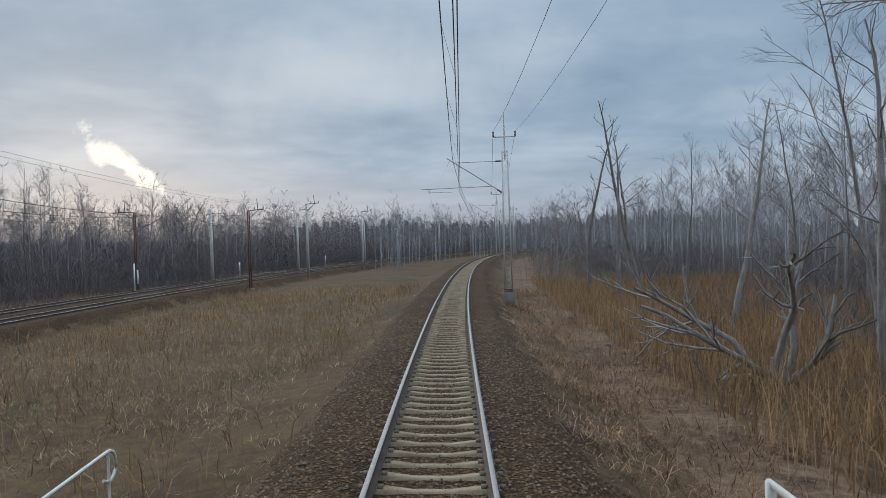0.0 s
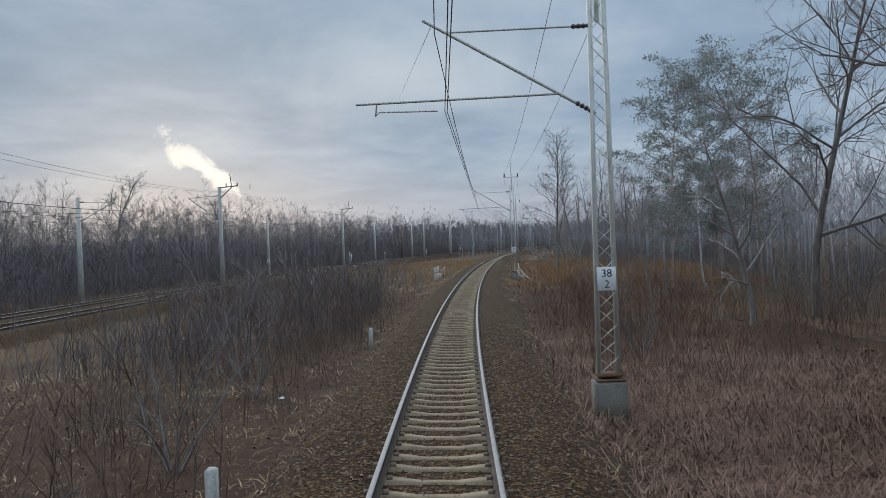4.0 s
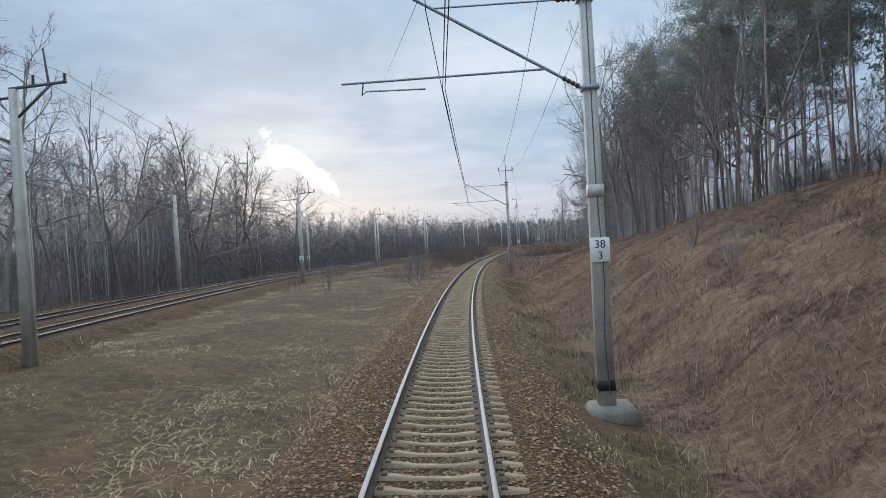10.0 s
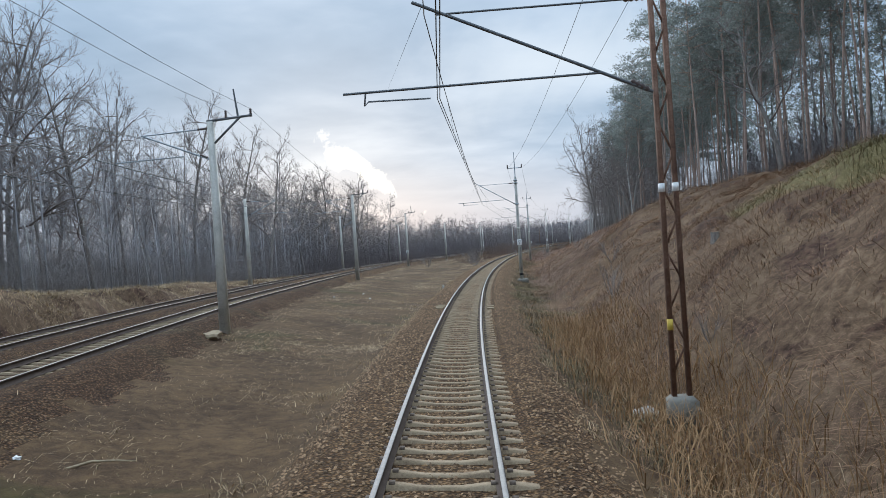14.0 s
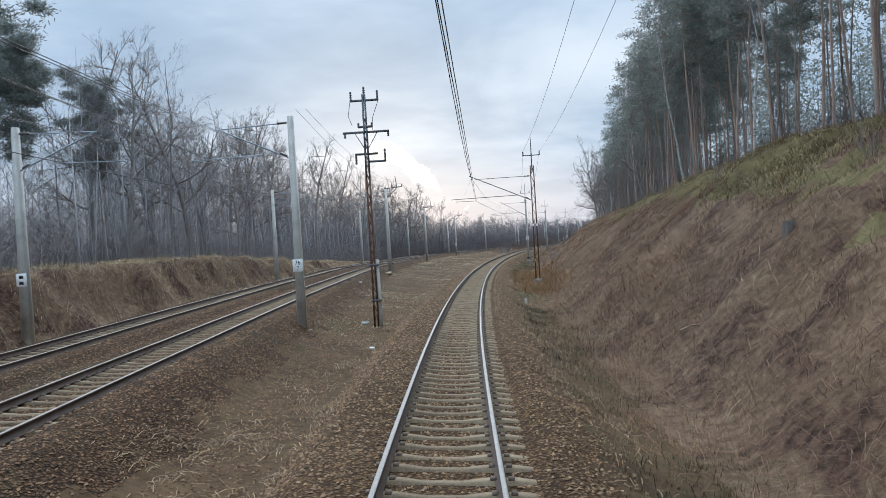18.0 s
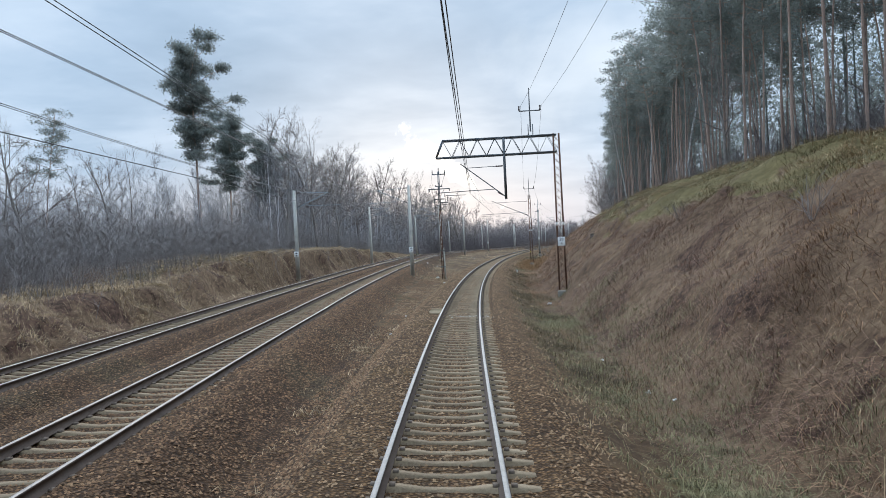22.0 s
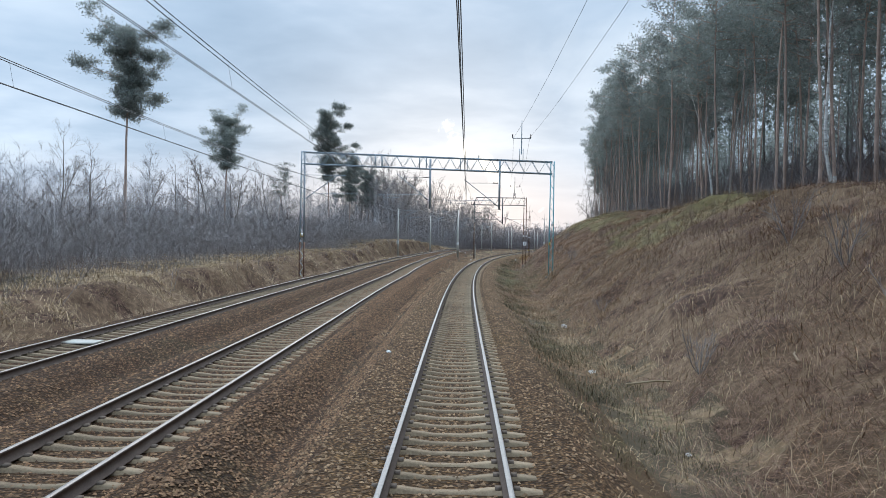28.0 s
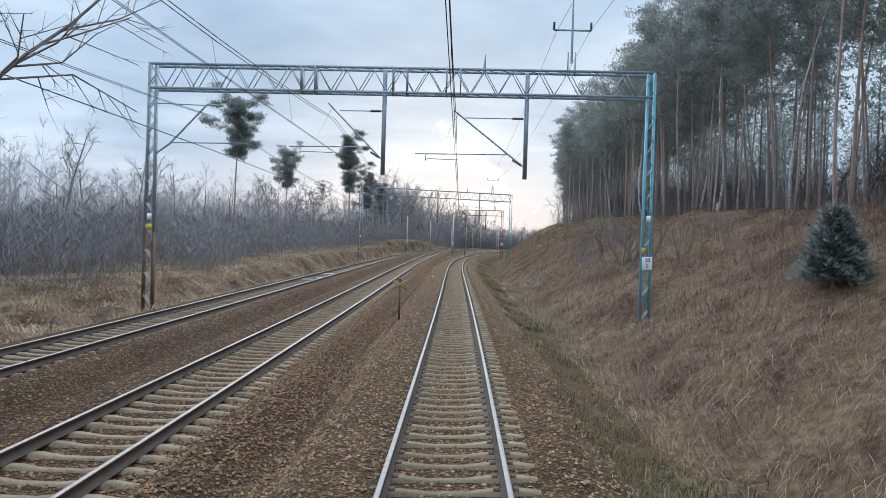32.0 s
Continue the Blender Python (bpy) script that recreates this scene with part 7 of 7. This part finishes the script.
crumpled(211.2, -9.1, 0.36, 91, M_CUTWOOD, "broken pale concrete lump at the foot of a mast", "rubble", "rubble")
crumpled(222.5, 4.1, 0.3, 92, M_CONCRETE, "rounded concrete lump in the grass", "rubble", "rubble")
crumpled(248.2, -4.6, 0.2, 93, M_CONCRETE, "small concrete lump at the pole foot", "rubble", "rubble")
for _i, (_s, _w) in enumerate([(366, 0.45), (372.5, 0.3), (375, 0.35)]):
    _o = part("panel", Shape().chamfer((-_w, -0.3, 0), (_w, 0.3, 0.05), 0.01), M_CONCRETE, None, m=place(_s, float(far_line(_s)) + (0.2 if _i % 2 else -0.3), -0.17 + float(level(_s))))
    tagged(_o, "flat pale panel lying on the track", "panel", "panels on the far track")


def fallen_stick(s, u, length, turn, lift=0.0):
    z = float(ground_z(s, u))
    ob = part("fallen_branch", Shape().tube([(-length / 2, 0, 0.05), (-length * 0.1, 0.06, 0.12 + lift), (length * 0.2, 0.0, 0.10 + lift), (length / 2, -0.15, 0.08)], [0.03, 0.025, 0.02, 0.008], 5), M_CUTWOOD, None, m=place(s, u, z, turn))
    tagged(ob, "pale fallen branch in the grass", "branch", "fallen branches")


for _s, _u, _l, _t in [(366.5, 5.6, 2.2, 10), (370, 7.5, 1.6, 70), (278, 6.5, 1.2, 80), (262, 6.6, 1.5, 40), (226, -6, 1.2, 20), (186, -9.5, 1.5, 0), (124, 12.5, 3.0, 30), (340, 6.6, 1.4, 50), (58, -25, 2.5, 0)]:
    fallen_stick(_s, _u, _l, _t)


def stump(s, u, r, h):
    root = thing("tree_stump", place(s, u, float(ground_z(s, u)) - 0.05), "short sawn tree stump in the grass", "tree stump", "stumps on the bank")
    part("bark", Shape().tube([(0, 0, -0.1), (0, 0, h * 0.3), (0, 0, h)], [r * 1.3, r * 1.05, r], 9), M_BARK, root)
    part("cut_face", Shape().tube([(0, 0, h - 0.01), (0, 0, h + 0.006)], [r * 0.9, r * 0.88], 9), M_CUTWOOD, root)


for _s, _u in [(262, 9.2), (233, 8.0), (371, 9.5), (120, 12), (210, 9.6)]:
    stump(_s, _u, 0.16, 0.35)
